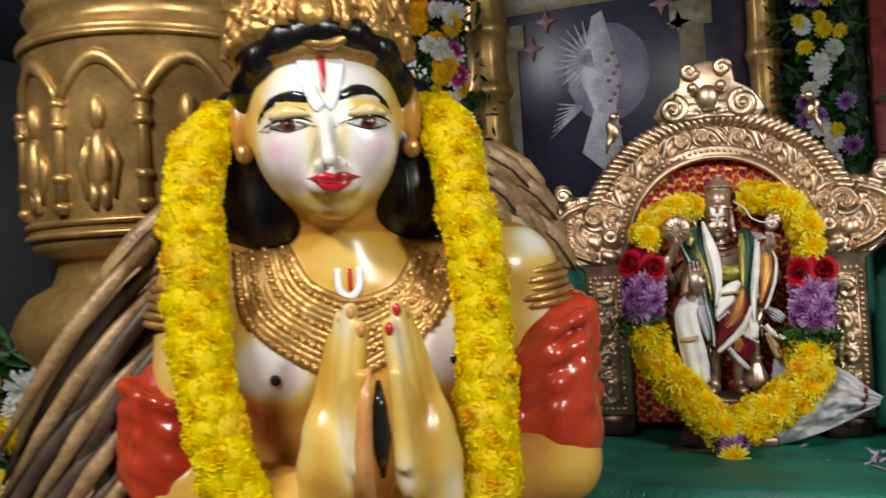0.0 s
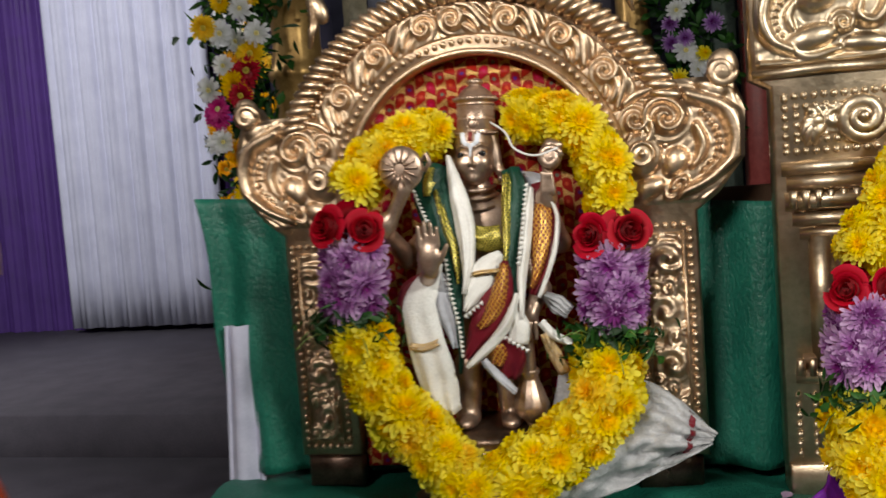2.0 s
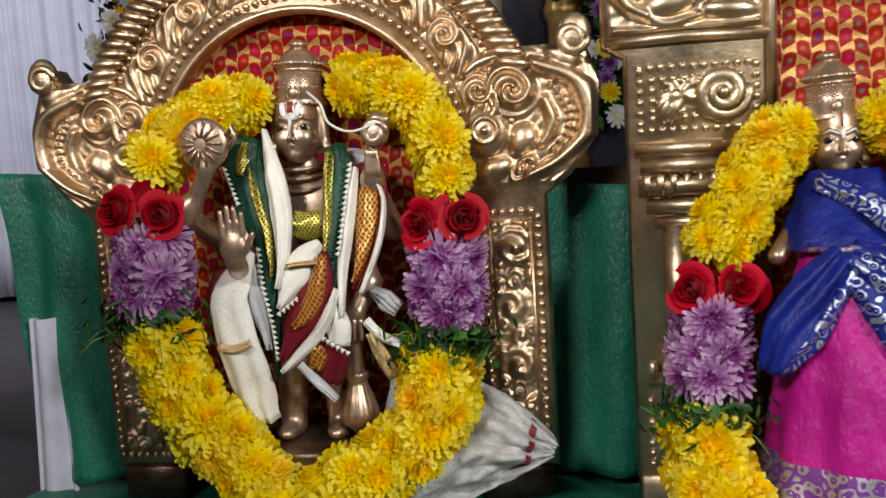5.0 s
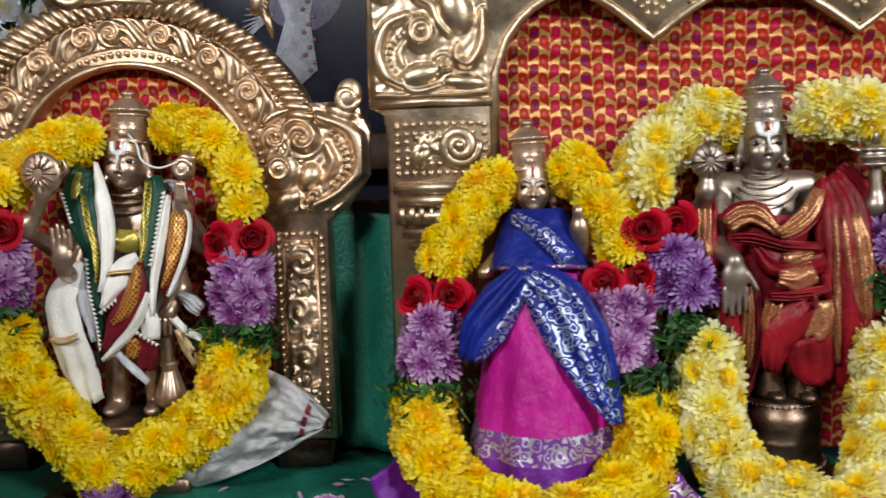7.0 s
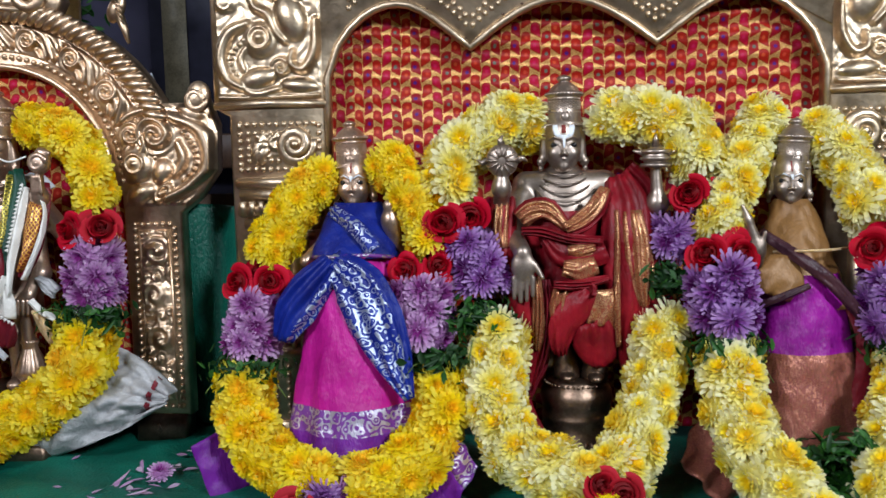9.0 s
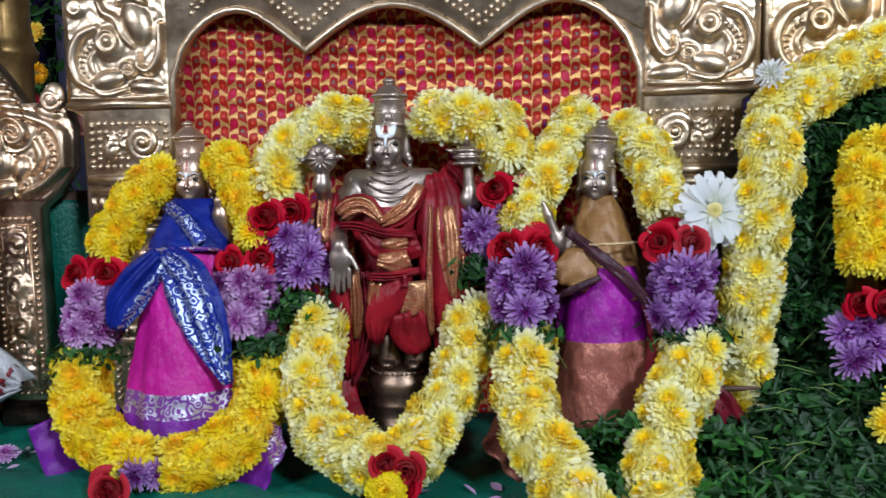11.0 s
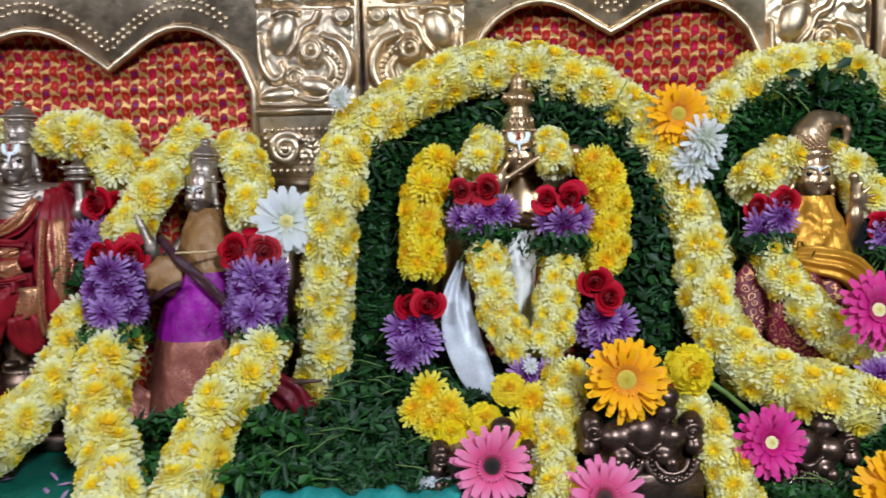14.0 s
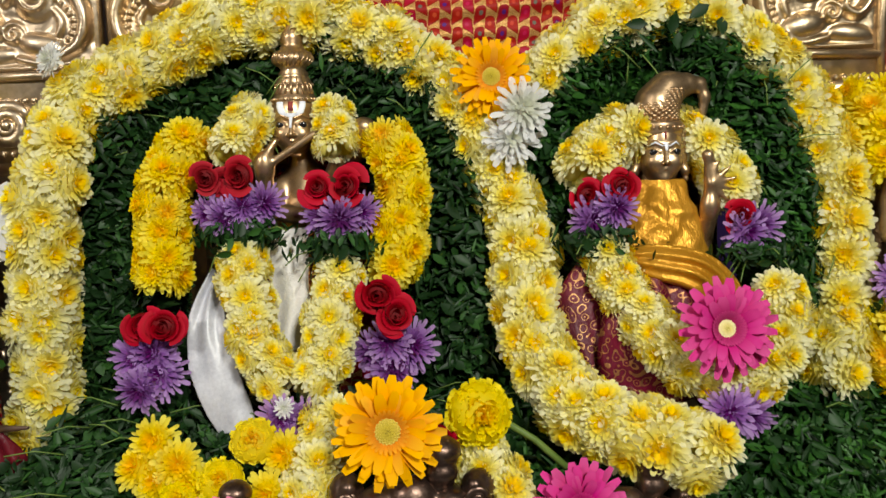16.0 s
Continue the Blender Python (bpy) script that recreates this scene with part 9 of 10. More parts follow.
for kind, x, z, r in (("white", -.885, 1.120, .034), ("white", -.905, 1.090, .026), ("yellow", -.925, 1.055, .036), ("yellow", -.955, 1.135, .022), ("purple", -.918, 1.035, .014), ("white", -.900, .955, .034), ("yellow", -.950, .970, .026), ("yellow", -.935, .900, .034), ("white", -.900, .860, .032)):
    bloom(kind, (x, .945 if kind != "purple" else .915, z), (q.uniform(-.3, .5), -1, q.uniform(-.3, .4)), r, bunch)

# ---- back of the stage ----
STAGE = ("flower_swag", "curtain", "stage_step", "gold_pillar", "red_post", "stone_colonnette", "stone_jamb", "green_panel", "picture", "shelf", "stage_wall", "clay_figurine")


def folds(x0, x1, y, z0, z1, n, amp, mat, seed=0.0):
    def f(u, v):
        x = x0 + (x1 - x0) * u
        return x, y + amp * (math.sin(u * n * 6.28 + seed) + 0.5 * math.sin(u * n * 2.7 * 6.28 + 1 + 2 * v)), z0 + (z1 - z0) * (1 - v)
    return Geo().sheet(f, int(n * 14), 10, mat, 0.004)


tagged(part("curtain", folds(-1.88, -1.21, 3.20, 0.86, 2.9, 7, 0.010, CURTAIN)), "pale lilac-white pleated curtain at the stage edge", "curtain")
tagged(part("curtain", folds(-3.05, -1.90, 3.30, 0.0, 2.9, 12, 0.014, VIOLET)), "deep violet pleated cloth curtain", "curtain")
tagged(part("curtain", folds(-1.23, -1.08, 3.28, 0.86, 2.9, 2, 0.012, VIOLET)), "narrow violet cloth strip beside the white curtain", "curtain")
tagged(part("stage_step", Geo().box((-3.1, 2.05, 0.0), (-0.45, 3.7, 0.84), STEP_CLOTH, 0.01)), "low stage platform covered in grey cloth", "platform")
tagged(part("stage_step", Geo().box((-3.1, 1.62, 0.0), (-0.35, 2.04, 0.74), STEP_CLOTH, 0.01)), "lower grey cloth-covered stage step", "platform")
def corner_cloth(u, v):
    left = -0.186 - 0.042 * v
    return left + (-0.150 - left) * u, 1.425 + 0.006 * math.sin(u * 9 + 2 * v), 0.55 + 0.60 * (1 - v)


tagged(part("white_drape", Geo().sheet(corner_cloth, 30, 16, plain("grey_white_cloth", (0.38, 0.38, 0.50), (0.50, 0.50, 0.62), 0.7), 0.004)), "white cloth hanging from the stage corner", "drape")


def gold_pillar(x, y, r, label, foot=.84):
    prof = [(r * 1.5, foot), (r * 1.5, foot + .08), (r * 1.1, foot + .11), (r * 1.25, foot + .16), (r, foot + .20)]
    z = foot + .20
    while z < 2.7:
        prof += [(r, z), (r * .92, z + .05), (r * .95, z + .16), (r * 1.12, z + .18), (r * 1.18, z + .20), (r * 1.02, z + .22)]
        z += .24
    prof += [(r * 1.5, 2.8), (.001, 2.81)]
    g = Geo().lathe(prof, (x, y, 0), GOLD_PAINT, 32, 1, .03, 12)
    return tagged(part("gold_pillar", g), label, "pillar", "stage pillars")


gold_pillar(0.29, 3.25, 0.055, "slim carved gold pillar beside the picture")
RED_LACQ = plain("red_lacquer", (0.22, 0.03, 0.03), (0.36, 0.07, 0.06), 0.4)
GREY_STONE = plain("carved_grey_stone", (0.14, 0.15, 0.15), (0.30, 0.31, 0.30), 0.6, 0.0, 25.0, 140.0, 0.5, 0.004)
g = Geo().box((0.615, 3.15, 0.0), (0.685, 3.25, 2.9), RED_LACQ)
tagged(part("red_post", g), "red lacquered timber post of the stage", "post")
g = Geo().lathe([(.05, .0), (.05, 1.25), (.035, 1.3), (.028, 1.4), (.040, 1.45), (.028, 1.5), (.022, 1.7), (.036, 1.78), (.022, 1.85), (.022, 2.1), (.05, 2.2), (.05, 2.9), (.001, 2.91)], (0.745, 3.2, 0), GREY_STONE, 20)
tagged(part("stone_colonnette", g), "thin grey carved colonnette beside the red post", "post")
g = Geo().box((0.80, 3.2, 0.0), (1.0, 3.3, 2.9), GREY_STONE)
for i in range(30):
    plume(g, 0.86 + .08 * (i % 2), 1.2 + .055 * i, 3.195, .05, 1.2 if i % 2 else 1.9, .008, GREY_STONE, 3, .6)
tagged(part("stone_jamb", g), "grey carved stone door jamb", "post")
g = Geo().box((0.545, 3.3, 0.0), (0.615, 3.36, 2.9), plain("mossy_panel", (0.03, 0.05, 0.04), (0.09, 0.12, 0.10), 0.6))
tagged(part("green_panel", g), "dull green panel between pillar and post", "panel")

# large printed picture of a shrine: soft dark ground with plain pale shapes
PRINT = plain("picture_ground", (0.018, 0.018, 0.032), (0.045, 0.045, 0.075), 0.3, 0.0, 2.5, 30.0, 0.05)
PRINT_PALE = plain("picture_pale_ink", (0.30, 0.30, 0.36), (0.62, 0.62, 0.68), 0.35, 0.0, 30.0, 120.0, 0.05)
PRINT_LILAC = plain("picture_lilac_ink", (0.16, 0.15, 0.22), (0.30, 0.28, 0.36), 0.35, 0.0, 12.0, 90.0, 0.05)
PRINT_STONE = plain("picture_stone_ink", (0.14, 0.12, 0.075), (0.30, 0.26, 0.17), 0.35, 0.0, 26.0, 150.0, 0.05)
PRINT_PINK = plain("picture_pink_ink", (0.20, 0.08, 0.10), (0.34, 0.17, 0.19), 0.35, 0.0, 40.0, 150.0, 0.05)
pic = thing("picture", (-0.25, 3.30, 1.40), "large dark printed picture of a shrine with pale central shape", "picture")
piece("print", Geo().box((-0.76, 3.290, 1.42), (0.24, 3.31, 2.75), PRINT, 0.002), pic)
for x in (-0.665, 0.045):
    g = Geo()
    g.box((x - .045, 3.285, 1.45), (x + .045, 3.289, 2.12), PRINT_STONE, 0.001), g.box((x - .075, 3.282, 2.10), (x + .075, 3.286, 2.20), PRINT_STONE, 0.001)
    piece("printed_pillar", g, pic)
piece("printed_lintel", Geo().box((-0.76, 3.284, 2.24), (0.24, 3.288, 2.40), PRINT_STONE, 0.001), pic)
g = Geo()
cx, cz = -0.30, 1.97
g.slab([(cx - .085, cz - .30), (cx - .03, cz - .14), (cx - .075, cz - .02), (cx - .05, cz + .10), (cx - .02, cz + .22), (cx + .02, cz + .24), (cx + .05, cz + .12), (cx + .085, cz - .02), (cx + .055, cz - .14), (cx + .075, cz - .32), (cx, cz - .38)], 3.284, 3.288, PRINT_PALE, 0.001)
for i in range(15):
    a = math.radians(100 + 13 * i)
    g.tube([(cx - .03, 3.286, cz + .06), (cx - .03 + .15 * math.cos(a), 3.286, cz + .06 + .15 * math.sin(a))], [.010, .003], PRINT_PALE, 5, .3, (0, 1, 0))
for i in range(7):
    g.tube([(cx - .07, 3.286, cz - .12), (cx - .17 - .006 * i, 3.286, cz - .10 - .022 * i)], [.008, .002], PRINT_PALE, 5, .3, (0, 1, 0))
piece("printed_figure", g, pic, "pale plain shape at the picture's middle")
g = Geo()
g.slab([(cx + .16 * math.cos(a) + .03, cz + .19 * math.sin(a)) for a in [i * .314 for i in range(20)]], 3.2865, 3.2885, PRINT_LILAC, 0.001)
piece("printed_glow", g, pic)
g = Geo()
for i in range(16):
    g.ball((cx + .05 + .02 * math.sin(i * 2.1), 3.284, cz - .32 + .026 * i), (.010, .003, .008), PRINT_PINK, 8, 5)
piece("printed_garland", g, pic)
for x, z in ((-0.56, 2.10), (-0.50, 2.20), (0.00, 2.12), (-0.06, 2.20)):
    g = Geo()
    g.slab([(x, z + .05), (x + .012, z + .012), (x + .045, z), (x + .012, z - .012), (x, z - .05), (x - .012, z - .012), (x - .045, z), (x - .012, z + .012)], 3.282, 3.286, PRINT_PINK, 0.0005)
    piece("printed_pendant", g, pic)
tagged(part("shelf", Geo().box((-0.80, 3.05, 1.30), (0.30, 3.34, 1.415), WOOD_DARK, 0.01)), "dark wooden ledge below the picture", "shelf")
tagged(part("stage_wall", Geo().box((-1.05, 3.36, 0.8), (0.9, 3.42, 2.95), plain("dark_stage_cloth", (0.012, 0.012, 0.03), (0.035, 0.03, 0.06), 0.7), 0.01)), "dark cloth wall behind the stage shrine", "wall", "", "structure")
RED_CLAY = plain("red_clay", (0.10, 0.022, 0.018), (0.20, 0.05, 0.035), 0.5)
g = Geo()
put_clay(g, [ball((-0.74, 3.02, 1.66), .035, .02), rod((-0.74, 3.03, 1.62), (-0.74, 3.03, 1.45), .05, .06, .03), rod((-0.70, 3.0, 1.58), (-0.64, 2.97, 1.52), .018, .015, .02), rod((-0.78, 3.0, 1.58), (-0.80, 2.97, 1.50), .018, .015, .02), ball((-0.74, 3.03, 1.44), (.08, .06, .03), .02)], 0.008, RED_CLAY)
g.lathe([(.02, 1.50), (.05, 1.525), (.045, 1.53), (.001, 1.53)], (-0.62, 2.97, 0), RED_CLAY, 16)
g.tube([(-0.62, 2.97, 1.53), (-0.615, 2.97, 1.57), (-0.62, 2.97, 1.61)], [.010, .013, .002], WHITE_PASTE, 8)
g.box((-0.82, 2.96, 1.405), (-0.58, 3.09, 1.42), RED_CLAY, 0.003)
tagged(part("clay_figurine", g), "small dark red clay lamp-bearer figurine on the ledge", "figurine")


# the stage stands well behind the altar
BACK = Vector((0.23, 0.24, 1.286))
for ob in [o for o in scene.objects if o.parent is None and o.name.split(".")[0] in STAGE and o.location.y + sum(c[1] for c in o.bound_box) / 8 > 1.55]:
    if ob.type == "MESH":
        for vert in ob.data.vertices:
            vert.co = BACK + (vert.co - BACK) * 1.72
            vert.co.z = min(max(vert.co.z, 0.0), 3.28)
    else:
        ob.location = BACK + (ob.location - BACK) * 1.72
        ob.scale = (1.72, 1.72, 1.72)
# the pillar and the swag that stand before the stage
gold_pillar(-0.76, 3.14, 0.085, "slim carved gold pillar of the stage shrine", 0.345)
flower_swag(-0.885, 2.97, 0.98, 2.40, ["white", "white", "orange", "orange", "pink", "red", "gold", "white"], "mixed gerbera and daisy swag on the stage column", random.Random(5), 0.085, 1.25)


# ---- basil bed round the right-hand idols ----
def leaf_bed(label, runs, patches, q, at):
    g = Geo()
    for pts, rad, n in runs:
        line = curve_through(pts, 0.004)
        for _ in range(n):
            c = q.choice(line)
            a, r = q.uniform(0, 6.283), rad * math.sqrt(q.uniform(0.2, 1.0))
            d = Vector((math.cos(a), -abs(math.sin(a)) * 0.8 if q.random() < 0.85 else 0.4, math.sin(a)))
            one_leaf(g, c + d * r, d + Vector((q.uniform(-.8, .8), q.uniform(-1.0, .2), q.uniform(-.6, .9))), q.uniform(.008, .020), q)
        for _ in range(n // 340):
            c = q.choice(line) + Vector((q.uniform(-rad, rad), -rad * q.uniform(.4, 1), q.uniform(-rad, rad)))
            d = Vector((q.uniform(-1, 1), q.uniform(-.3, .1), q.uniform(-1, 1))).normalized() * q.uniform(.012, .026)
            g.tube([c - d, c + Vector((0, -.004, .003)), c + d], .0007, STEM, 4)
    for (x0, x1), (y0, y1), hill, n in patches:
        for _ in range(n):
            x, y = q.uniform(x0, x1), q.uniform(y0, y1)
            z = TOP + hill(x, y) * q.uniform(.55, 1.05)
            one_leaf(g, Vector((x, y, z)), (q.uniform(-.8, .8), q.uniform(-1.3, .2), q.uniform(.2, 1.2)), q.uniform(.008, .020), q)
        for _ in range(n // 260):
            x, y = q.uniform(x0, x1), q.uniform(y0, y1)
            c = Vector((x, y, TOP + hill(x, y) * 1.05 + .004))
            d = Vector((q.uniform(-1, 1), q.uniform(-.6, .6), q.uniform(-.3, .3))).normalized() * q.uniform(.012, .028)
            g.tube([c - d, c + Vector((0, 0, .004)), c + d], .0007, STEM, 4)
    ob = part("basil_leaves", g)
    return tagged(ob, label, "leaves", "", "stuff")


q = random.Random(11)
leaf_bed("thick bed of dark green basil leaves arched behind the flute player",
         [([(1.235, 1.345, 1.05), (1.232, 1.345, 1.15), (1.235, 1.345, 1.25), (1.262, 1.36, 1.315), (1.31, 1.37, 1.355), (1.37, 1.375, 1.375), (1.42, 1.378, 1.38), (1.48, 1.375, 1.365), (1.53, 1.37, 1.335), (1.562, 1.365, 1.28), (1.575, 1.35, 1.21), (1.575, 1.335, 1.13), (1.58, 1.32, 1.06)], 0.042, 10500),
          ([(1.275, 1.355, 1.06), (1.275, 1.355, 1.18), (1.30, 1.36, 1.27), (1.36, 1.37, 1.33), (1.42, 1.375, 1.345), (1.49, 1.37, 1.32), (1.535, 1.36, 1.24), (1.55, 1.345, 1.14), (1.56, 1.335, 1.05)], 0.036, 6000)],
         [((1.13, 1.62), (1.135, 1.33), lambda x, y: max(0.012, 0.10 * min(1, (y - 1.12) / .16)) * (1.0 if x > 1.20 else 0.75), 11000)], q, None)
leaf_bed("thick bed of dark green basil leaves round the seated goddess",
         [([(1.665, 1.35, 1.10), (1.655, 1.355, 1.18), (1.66, 1.36, 1.26), (1.685, 1.37, 1.325), (1.73, 1.375, 1.362), (1.78, 1.378, 1.372), (1.83, 1.372, 1.355), (1.868, 1.365, 1.31), (1.888, 1.355, 1.25), (1.89, 1.345, 1.18), (1.885, 1.33, 1.10)], 0.036, 8500),
          ([(1.80, 1.36, 1.36), (1.84, 1.355, 1.31), (1.862, 1.345, 1.25), (1.87, 1.335, 1.18), (1.86, 1.32, 1.12)], 0.032, 3000)],
         [((1.60, 2.05), (1.12, 1.34), lambda x, y: max(0.012, 0.10 * min(1, (y - 1.10) / .18)), 11000)], q, None)
g = Geo()
q2 = random.Random(3)
for x, z in ((1.752, 1.385), (1.775, 1.402), (1.79, 1.388), (1.80, 1.412), (1.82, 1.398), (1.805, 1.38), (1.742, 1.402)):
    one_leaf(g, Vector((x, 1.335, z)), (q2.uniform(-.4, .4), -1, q2.uniform(-.3, .5)), .021, q2)
tagged(part("leaf_sprig", g), "sprig of larger dark green leaves tucked in the garland", "leaves")
leaf_bed("loose basil leaves under the long garland", [([(1.00, 1.22, 1.00), (1.05, 1.20, 1.02), (1.11, 1.22, 1.02), (1.16, 1.20, 1.0)], 0.034, 900)], [((0.985, 1.20), (1.13, 1.26), lambda x, y: 0.04, 1100)], q, None)

# ---- loose flowers ----
LAID = {"orange": (ORANGE, DISC, 61, (21, 20, 17), 0.24, 0.20), "pink": (MAGENTA, DISC_PALE, 62, (21, 20, 17), 0.17, 0.20, 0.10, 34), "soft_pink": (PINK, DISC_DARK, 66, (20, 18), 0.22, 0.21), "big_white": (WHITE, DISC_PALE, 67, (17, 14), 0.20, 0.27, 0.25, 6)}
for kind in LAID:
    petals = []
    whorl, disc = ray_flower(*LAID[kind], loose=petals)
    LAID[kind] = [("petal", k.mesh("petal")) for k in petals] + [("inner_whorl", whorl.mesh("inner_whorl")), ("disc", disc.mesh("disc"))]


def laid_flower(kind, c, normal, r, label, name="gerbera"):
    """A single flower lying in the arrangement, each petal a piece of its own."""
    th = thing(name, c, label, "flower", "loose flowers")
    m = Matrix.LocRotScale(Vector(), frame_on(normal, rng.uniform(0, 6.28)).to_quaternion(), (r, r, r))
    for key, data in LAID[kind]:
        ob = new(key, data)
        ob.parent = th
        ob.matrix_basis = m


laid_flower("orange", (1.606, 1.322, 1.357), (-0.1, -1, 0.1), 0.037, "orange gerbera tucked where the two garlands meet")
laid_flower("orange", (1.512, 1.135, 1.092), (0.02, -1, 0.25), 0.042, "large orange gerbera with pale disc in front of the idols")
laid_flower("pink", (1.778, 1.192, 1.147), (0.05, -1, 0.25), 0.042, "magenta gerbera lying on the seated idol's garland")
laid_flower("pink", (1.652, 1.135, 1.028), (0.1, -1, 0.3), 0.038, "magenta gerbera on a dark carved ornament")
laid_flower("soft_pink", (1.380, 1.120, 1.012), (0, -1, 0.25), 0.040, "soft pink gerbera with a dark disc")
laid_flower("soft_pink", (1.486, 1.105, 0.985), (0, -1, 0.4), 0.040, "soft pink gerbera at the table edge")
laid_flower("orange", (1.764, 1.108, 0.985), (0, -1, 0.5), 0.045, "orange gerbera at the table edge")
laid_flower("big_white", (1.152, 1.283, 1.243), (0.05, -1, 0.1), 0.041, "large white daisy with yellow-green disc on the garland", "daisy")
w = thing("white_chrysanthemum", (1.632, 1.318, 1.324), "shaggy white chrysanthemum beside the orange gerbera", "flower", "loose flowers")
bloom("white", (1.632, 1.308, 1.326), (0.25, -1, 0.25), 0.026, w, "bloom"), bloom("white", (1.622, 1.312, 1.300), (0.1, -1, 0.1), 0.025, w, "bloom")
w = thing("marigold_flower", (1.580, 1.165, 1.05), "single yellow marigold head with a green stalk", "flower", "loose flowers")
bloom("marigold", (1.580, 1.168, 1.092), (0.15, -1, 0.25), 0.029, w, "bloom")
piece("stalk", Geo().tube([(1.60, 1.185, 1.08), (1.625, 1.19, 1.062), (1.65, 1.185, 1.04)], .003, STEM, 7), w, "pale green stalk")
heap = thing("loose_flowers", (1.36, 1.2, 1.0), "loose yellow chrysanthemum and marigold heads on the basil bed", "flowers", "loose flowers")
for c in ((1.315, 1.215, 1.062), (1.335, 1.205, 1.045), (1.350, 1.20, 1.030), (1.318, 1.205, 1.030), (1.302, 1.21, 1.04), (1.34, 1.19, 1.02), (1.40, 1.195, 1.066), (1.425, 1.195, 1.055), (1.375, 1.185, 1.037), (1.415, 1.175, 1.030), (1.395, 1.165, 1.012), (1.425, 1.16, 1.005)):
    bloom(rng.choice(["yellow", "yellow", "marigold"]), c, (rng.uniform(-.4, .4), -1, rng.uniform(0, .8)), 0.021, heap)
g10 = garland("short pale chrysanthemum strand laid before the flute player", (1.44, 1.17, 1.0))
flower_run(g10, "pale", [(1.462, 1.21, 1.075), (1.455, 1.185, 1.05), (1.447, 1.162, 1.02), (1.442, 1.14, 0.992), (1.440, 1.11, 0.970), (1.440, 1.10, 0.93)], 0.0145, 0.0185, 0.019)
g11 = garland("short pale chrysanthemum strand laid beside the dark ornament", (1.60, 1.16, 1.0))
flower_run(g11, "pale", [(1.572, 1.185, 1.065), (1.588, 1.165, 1.045), (1.602, 1.15, 1.02), (1.612, 1.13, 0.99), (1.618, 1.105, 0.968)], 0.0140, 0.0185, 0.019)
cluster(g11, "rose", [(1.548, 1.165, 1.078)], 0.018)
g12 = garland("yellow garland end with purple flowers on the next idol", (1.98, 1.32, 1.0))
flower_run(g12, "yellow", [(1.985, 1.385, 1.325), (1.98, 1.365, 1.295), (1.985, 1.345, 1.26)], 0.018, 0.023)
flower_run(g12, "yellow", [(1.965, 1.305, 1.125), (1.975, 1.295, 1.09), (2.0, 1.28, 1.06)], 0.018, 0.023)
cluster(g12, "purple", [(1.965, 1.29, 1.165), (1.975, 1.285, 1.15), (1.985, 1.295, 1.18)], 0.022)
leaf_tuft(g12, (1.990, 1.292, 1.135), (.034, .020, .022), 260)
g = Geo()
put_clay(g, [rod((2.03, 1.37, 1.28), (2.03, 1.35, 1.0), .040, .05, .02), ball((2.03, 1.365, 1.325), (.024, .025, .031), .01), rod((2.005, 1.352, 1.285), (1.985, 1.335, 1.225), .014, .012, .006), ball((1.984, 1.328, 1.208), (.014, .014, .018), .006), ball((1.990, 1.324, 1.190), (.010, .012, .012), .005), ball((2.03, 1.34, .99), (.08, .07, .03), .02)], 0.0025, BRONZE)
tagged(part("bronze_idol", g), "dark bronze idol half hidden at the table's end", "idol", "idols")
BLACK_ZARI = lattice_mat("black_zari", (0.012, 0.009, 0.006), (0.030, 0.020, 0.010), (0.36, 0.25, 0.06), 0.0050, 0.24)
d7 = dress("black and gold zari cloth on the idol at the table's end", (2.02, 1.33, 1.0))
for name, mat, pts, widths, label in (
    ("wrap", BLACK_ZARI, [(2.020, 1.338, 1.325), (2.012, 1.318, 1.27), (2.020, 1.306, 1.20), (2.025, 1.296, 1.12), (2.03, 1.290, 1.03)], (.030, .050, .062, .080, .100), ""),
    ("dark_sash", WINE_ZARI, [(1.992, 1.325, 1.255), (2.000, 1.312, 1.225), (2.016, 1.302, 1.190)], (.014, .020, .020), "dark wine beaded sash"),
    ("white_band", SATIN, [(1.994, 1.315, 1.185), (2.006, 1.302, 1.165), (2.025, 1.296, 1.15)], (.010, .015, .014), "white cloth band"),
):
    g = Geo()
    cloth_band(g, pts, widths, mat, 0.008, 3, 0.003, 0.0015, 16, None, 0)
    piece(name, g, d7, label)


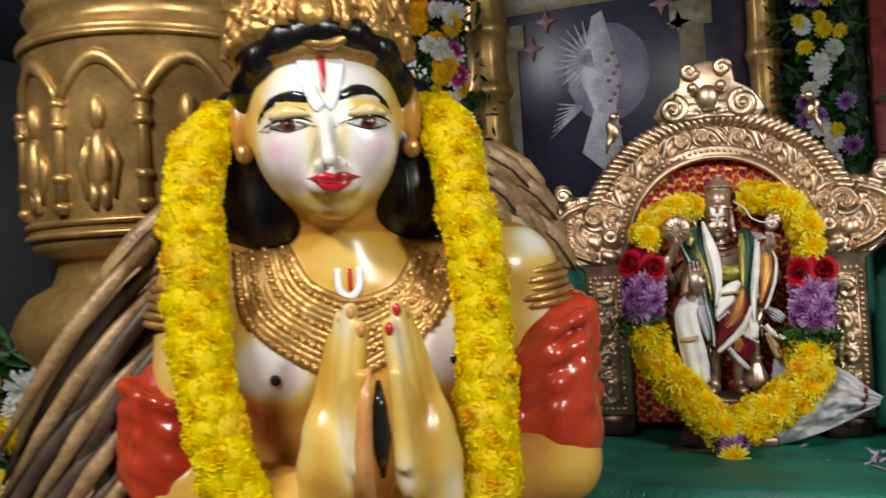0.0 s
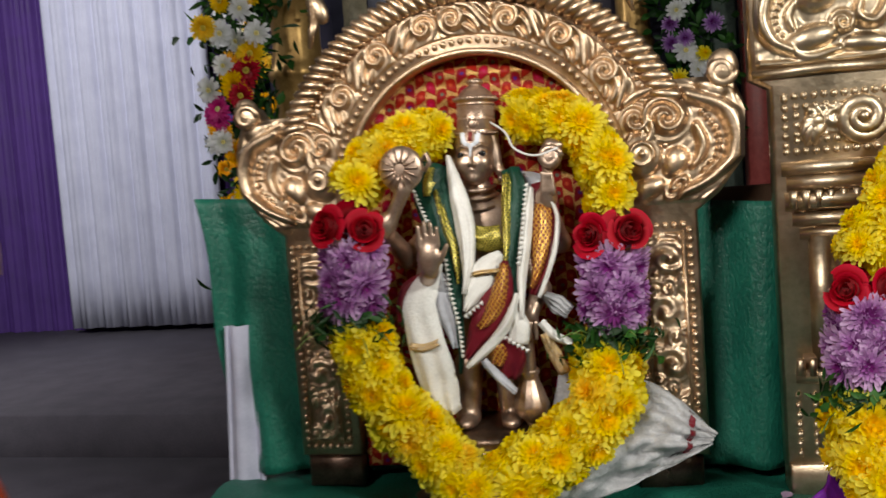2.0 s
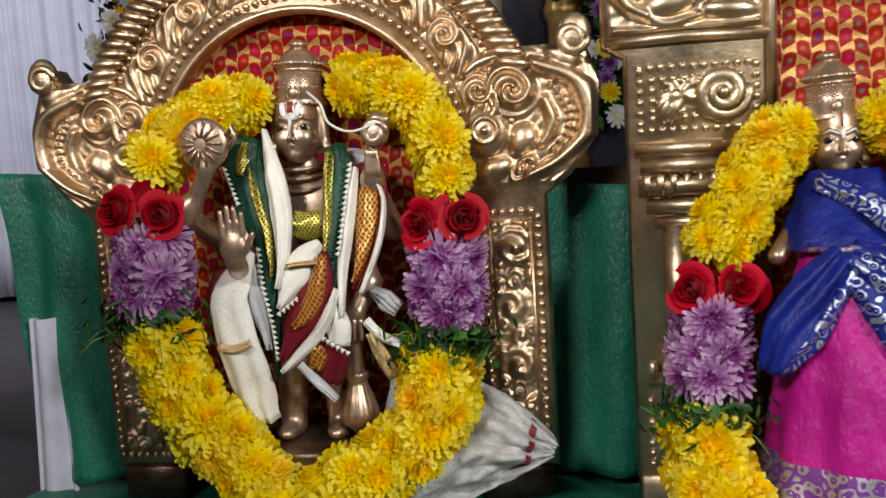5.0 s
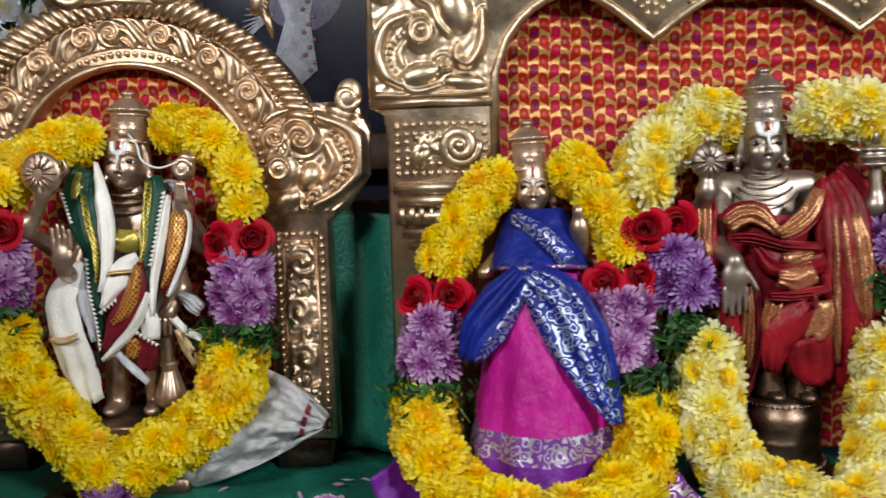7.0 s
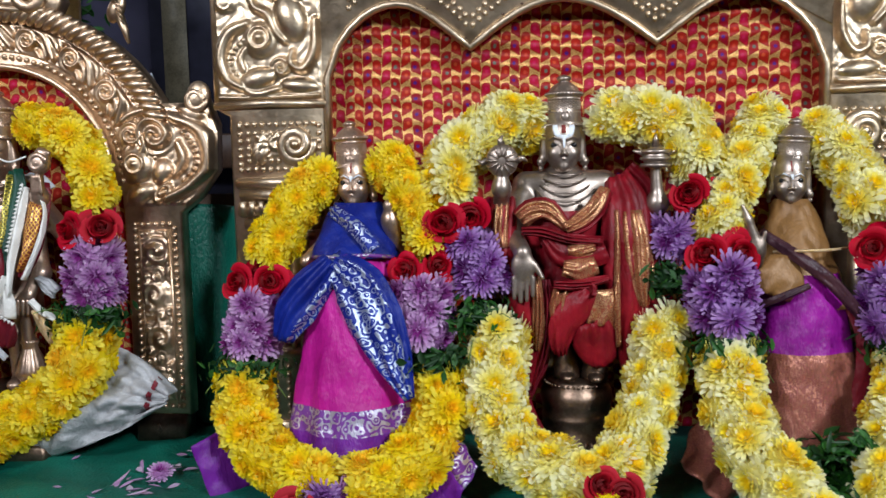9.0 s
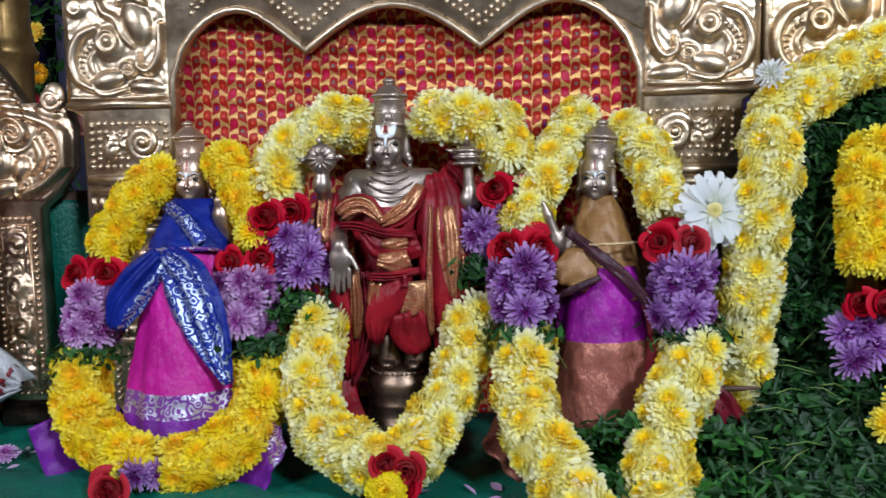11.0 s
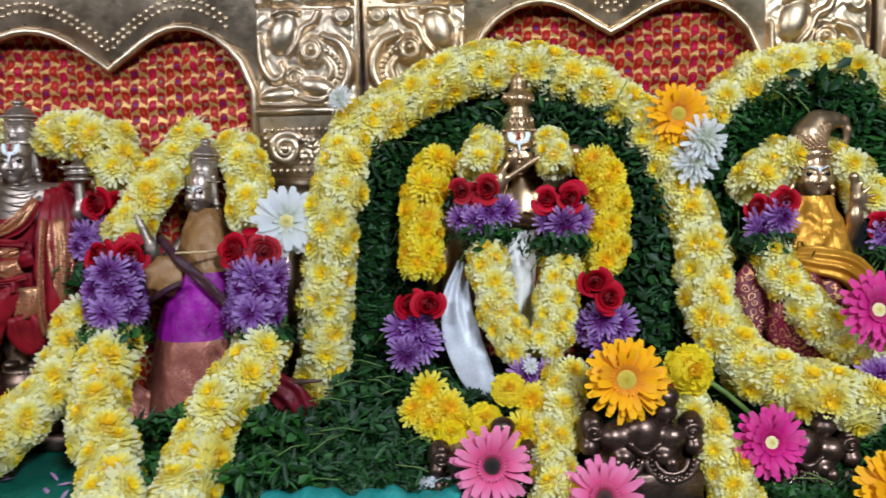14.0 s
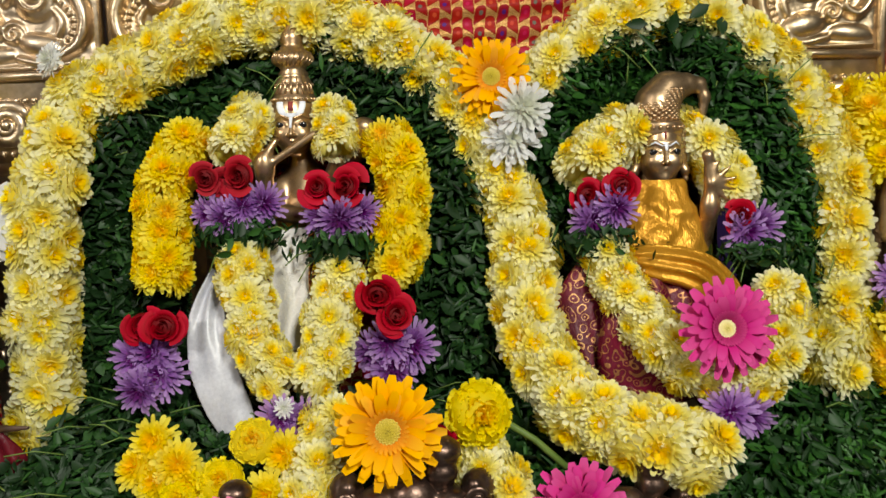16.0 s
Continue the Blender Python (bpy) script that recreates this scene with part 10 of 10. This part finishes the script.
# ---- dark cast ornaments on the front edge ----
def cast_ornament(x, y, z, s, label):
    """A cast crest: a swelling body with side bosses, a thumb-like knob and hanging beaded rims."""
    top = thing("cast_ornament", (x, y, TOP), label, "ornament", "front ornaments")

    def at(u, d, v):
        return x + u * s, y - d * s, z + v * s

    def lump(u, d, v, rx, ry, rz, soft=.006):
        return ball(at(u, d, v), (rx * s, ry * s, rz * s), soft * s)

    g = Geo()
    put_clay(g, [lump(0, 0, -.004, .048, .024, .026, .012), lump(0, .012, .010, .020, .016, .018), lump(-.030, .012, .004, .016, .014, .014), lump(.030, .012, .004, .016, .014, .014),
                 lump(-.020, .020, -.014, .012, .010, .009), lump(.020, .020, -.014, .012, .010, .009), lump(0, -.004, -.036, .060, .026, .024, .012)], 0.0016, BRASS_DARK)
    piece("body", g, top)
    g = Geo()
    put_clay(g, [rod(at(.020, .004, .012), at(.024, .004, .042), .013 * s, .011 * s, .004), lump(.024, .008, .046, .015, .014, .011), lump(.024, .014, .030, .012, .008, .008)], 0.0014, BRASS_DARK)
    piece("knob", g, top)
    for q in (-1, 1):
        g = Geo()
        put_clay(g, [lump(q * .052, .004, .012, .014, .014, .017), lump(q * .054, .010, -.006, .011, .012, .010), lump(q * .049, .014, .020, .006, .006, .006, .003)], 0.0014, BRASS_DARK)
        spiral(g, x + q * .050 * s, z + .010 * s, y - .017 * s, .009 * s, 1.5, 0, q, .0022 * s, BRASS_DARK, .003)
        piece("side_boss", g, top)
        g = Geo()
        for ring, thick in ((.026, .0042), (.017, .0030)):
            g.tube([at(q * .028 + ring * math.cos(a), .022 + .006 * math.sin(a), -.016 - ring * .85 * math.sin(a)) for a in [i * math.pi / 14 for i in range(15)]], thick * s, BRASS_DARK, 8)
        for i in range(12):
            a = i * math.pi / 11
            g.ball(at(q * .028 + .0215 * math.cos(a), .027 + .004 * math.sin(a), -.016 - .0185 * math.sin(a)), .0026 * s, BRASS_DARK, 7, 5)
        g.ball(at(q * .028, .026, -.020), (.008 * s, .007 * s, .008 * s), BRASS_DARK, 10, 7)
        piece("beaded_rim", g, top)
    g = Geo().tube([at(-.016 + .032 * i / 10, .030, .004 - .012 * math.sin(math.pi * i / 10)) for i in range(11)], .0030 * s, BRASS_DARK, 8)
    piece("lip", g, top)
    piece("foot", Geo().box((x - .06 * s, y - .03 * s, TOP), (x + .06 * s, y + .03 * s, z - .03 * s), BRASS_DARK, .003), top)
    return top


cast_ornament(1.528, 1.150, 1.030, 0.95, "dark cast metal crest ornament wearing an orange gerbera")
cast_ornament(1.372, 1.165, 1.000, 0.85, "dark cast metal crest ornament behind a pink gerbera")
cast_ornament(1.690, 1.165, 1.010, 0.9, "dark cast metal crest ornament behind a magenta gerbera")


# ---- cloth bunched on the table edge, petals, wrapper ----
def roll(u, v):
    x = 1.15 + 0.20 * u
    a = math.pi * v
    r = 0.014 + 0.003 * math.sin(x * 90) + 0.002 * math.sin(x * 210 + v * 4)
    return x, 1.135 - 0.02 * math.cos(a) * 1.3, TOP + 0.002 + r * math.sin(a)


# the roll is a paler teal than the table cloth
tagged(part("folded_cloth", Geo().sheet(roll, 60, 14, TEAL_PALE, 0.002)), "pale teal cloth bunched at the table edge", "cloth")
g = Geo()
put_clay(g, [ball((1.318, 1.158, 0.978), (.018, .014, .010), .004), ball((1.335, 1.164, 0.980), (.013, .012, .012), .004), rod((1.30, 1.155, .975), (1.322, 1.15, .990), .004, .002, .003), rod((1.33, 1.152, .985), (1.352, 1.16, .978), .003, .004, .003)], 0.002, SHEER)
tagged(part("paper_scrap", g), "crumpled white paper scrap beside the leaves", "paper")
g = Geo()
put_clay(g, [ball((1.350, 1.175, 0.995), (.024, .018, .022), .01)], 0.004, plain("brown_wrapper", (0.16, 0.09, 0.035), (0.30, 0.18, 0.08), 0.5))
tagged(part("wrapper_scrap", g), "crumpled brown wrapper scrap", "paper")
PETAL_PALE = petal_mat("fallen_petal", (0.50, 0.30, 0.52), (0.60, 0.42, 0.62), (0.66, 0.55, 0.66))
pg = Geo()
q = random.Random(21)
for _ in range(46):
    x, y = q.choice([(q.gauss(.36, .035), q.gauss(1.30, .05)), (q.gauss(.33, .03), q.gauss(1.27, .05)), (q.uniform(.82, .95), q.uniform(1.15, 1.22))])
    if not 1.13 < y < 1.40:
        continue
    one_leaf(pg, Vector((x, y, TOP + .006)), (q.uniform(-.3, .3), q.uniform(-.5, .2), 1), q.uniform(.010, .020), q, PETAL_PALE)
tagged(part("fallen_petals", pg), "pale lilac petals fallen on the teal cloth", "petals", "", "stuff")
fl = thing("fallen_flower", (0.362, 1.29, TOP), "small lilac flower fallen on the teal cloth", "flower", "loose flowers")
bloom("lilac", (0.362, 1.285, TOP + .008), (0.2, -.5, 1), 0.014, fl, "bloom")
g = Geo().tube(curve_through([(0.160, 1.335, 1.350), (0.176, 1.318, 1.338), (0.185, 1.308, 1.322), (0.205, 1.300, 1.314), (0.228, 1.298, 1.320)], 0.004), .0011, OFF_WHITE, 6)
tagged(part("cotton_thread", g), "loose white cotton thread at the idol's shoulder", "thread")
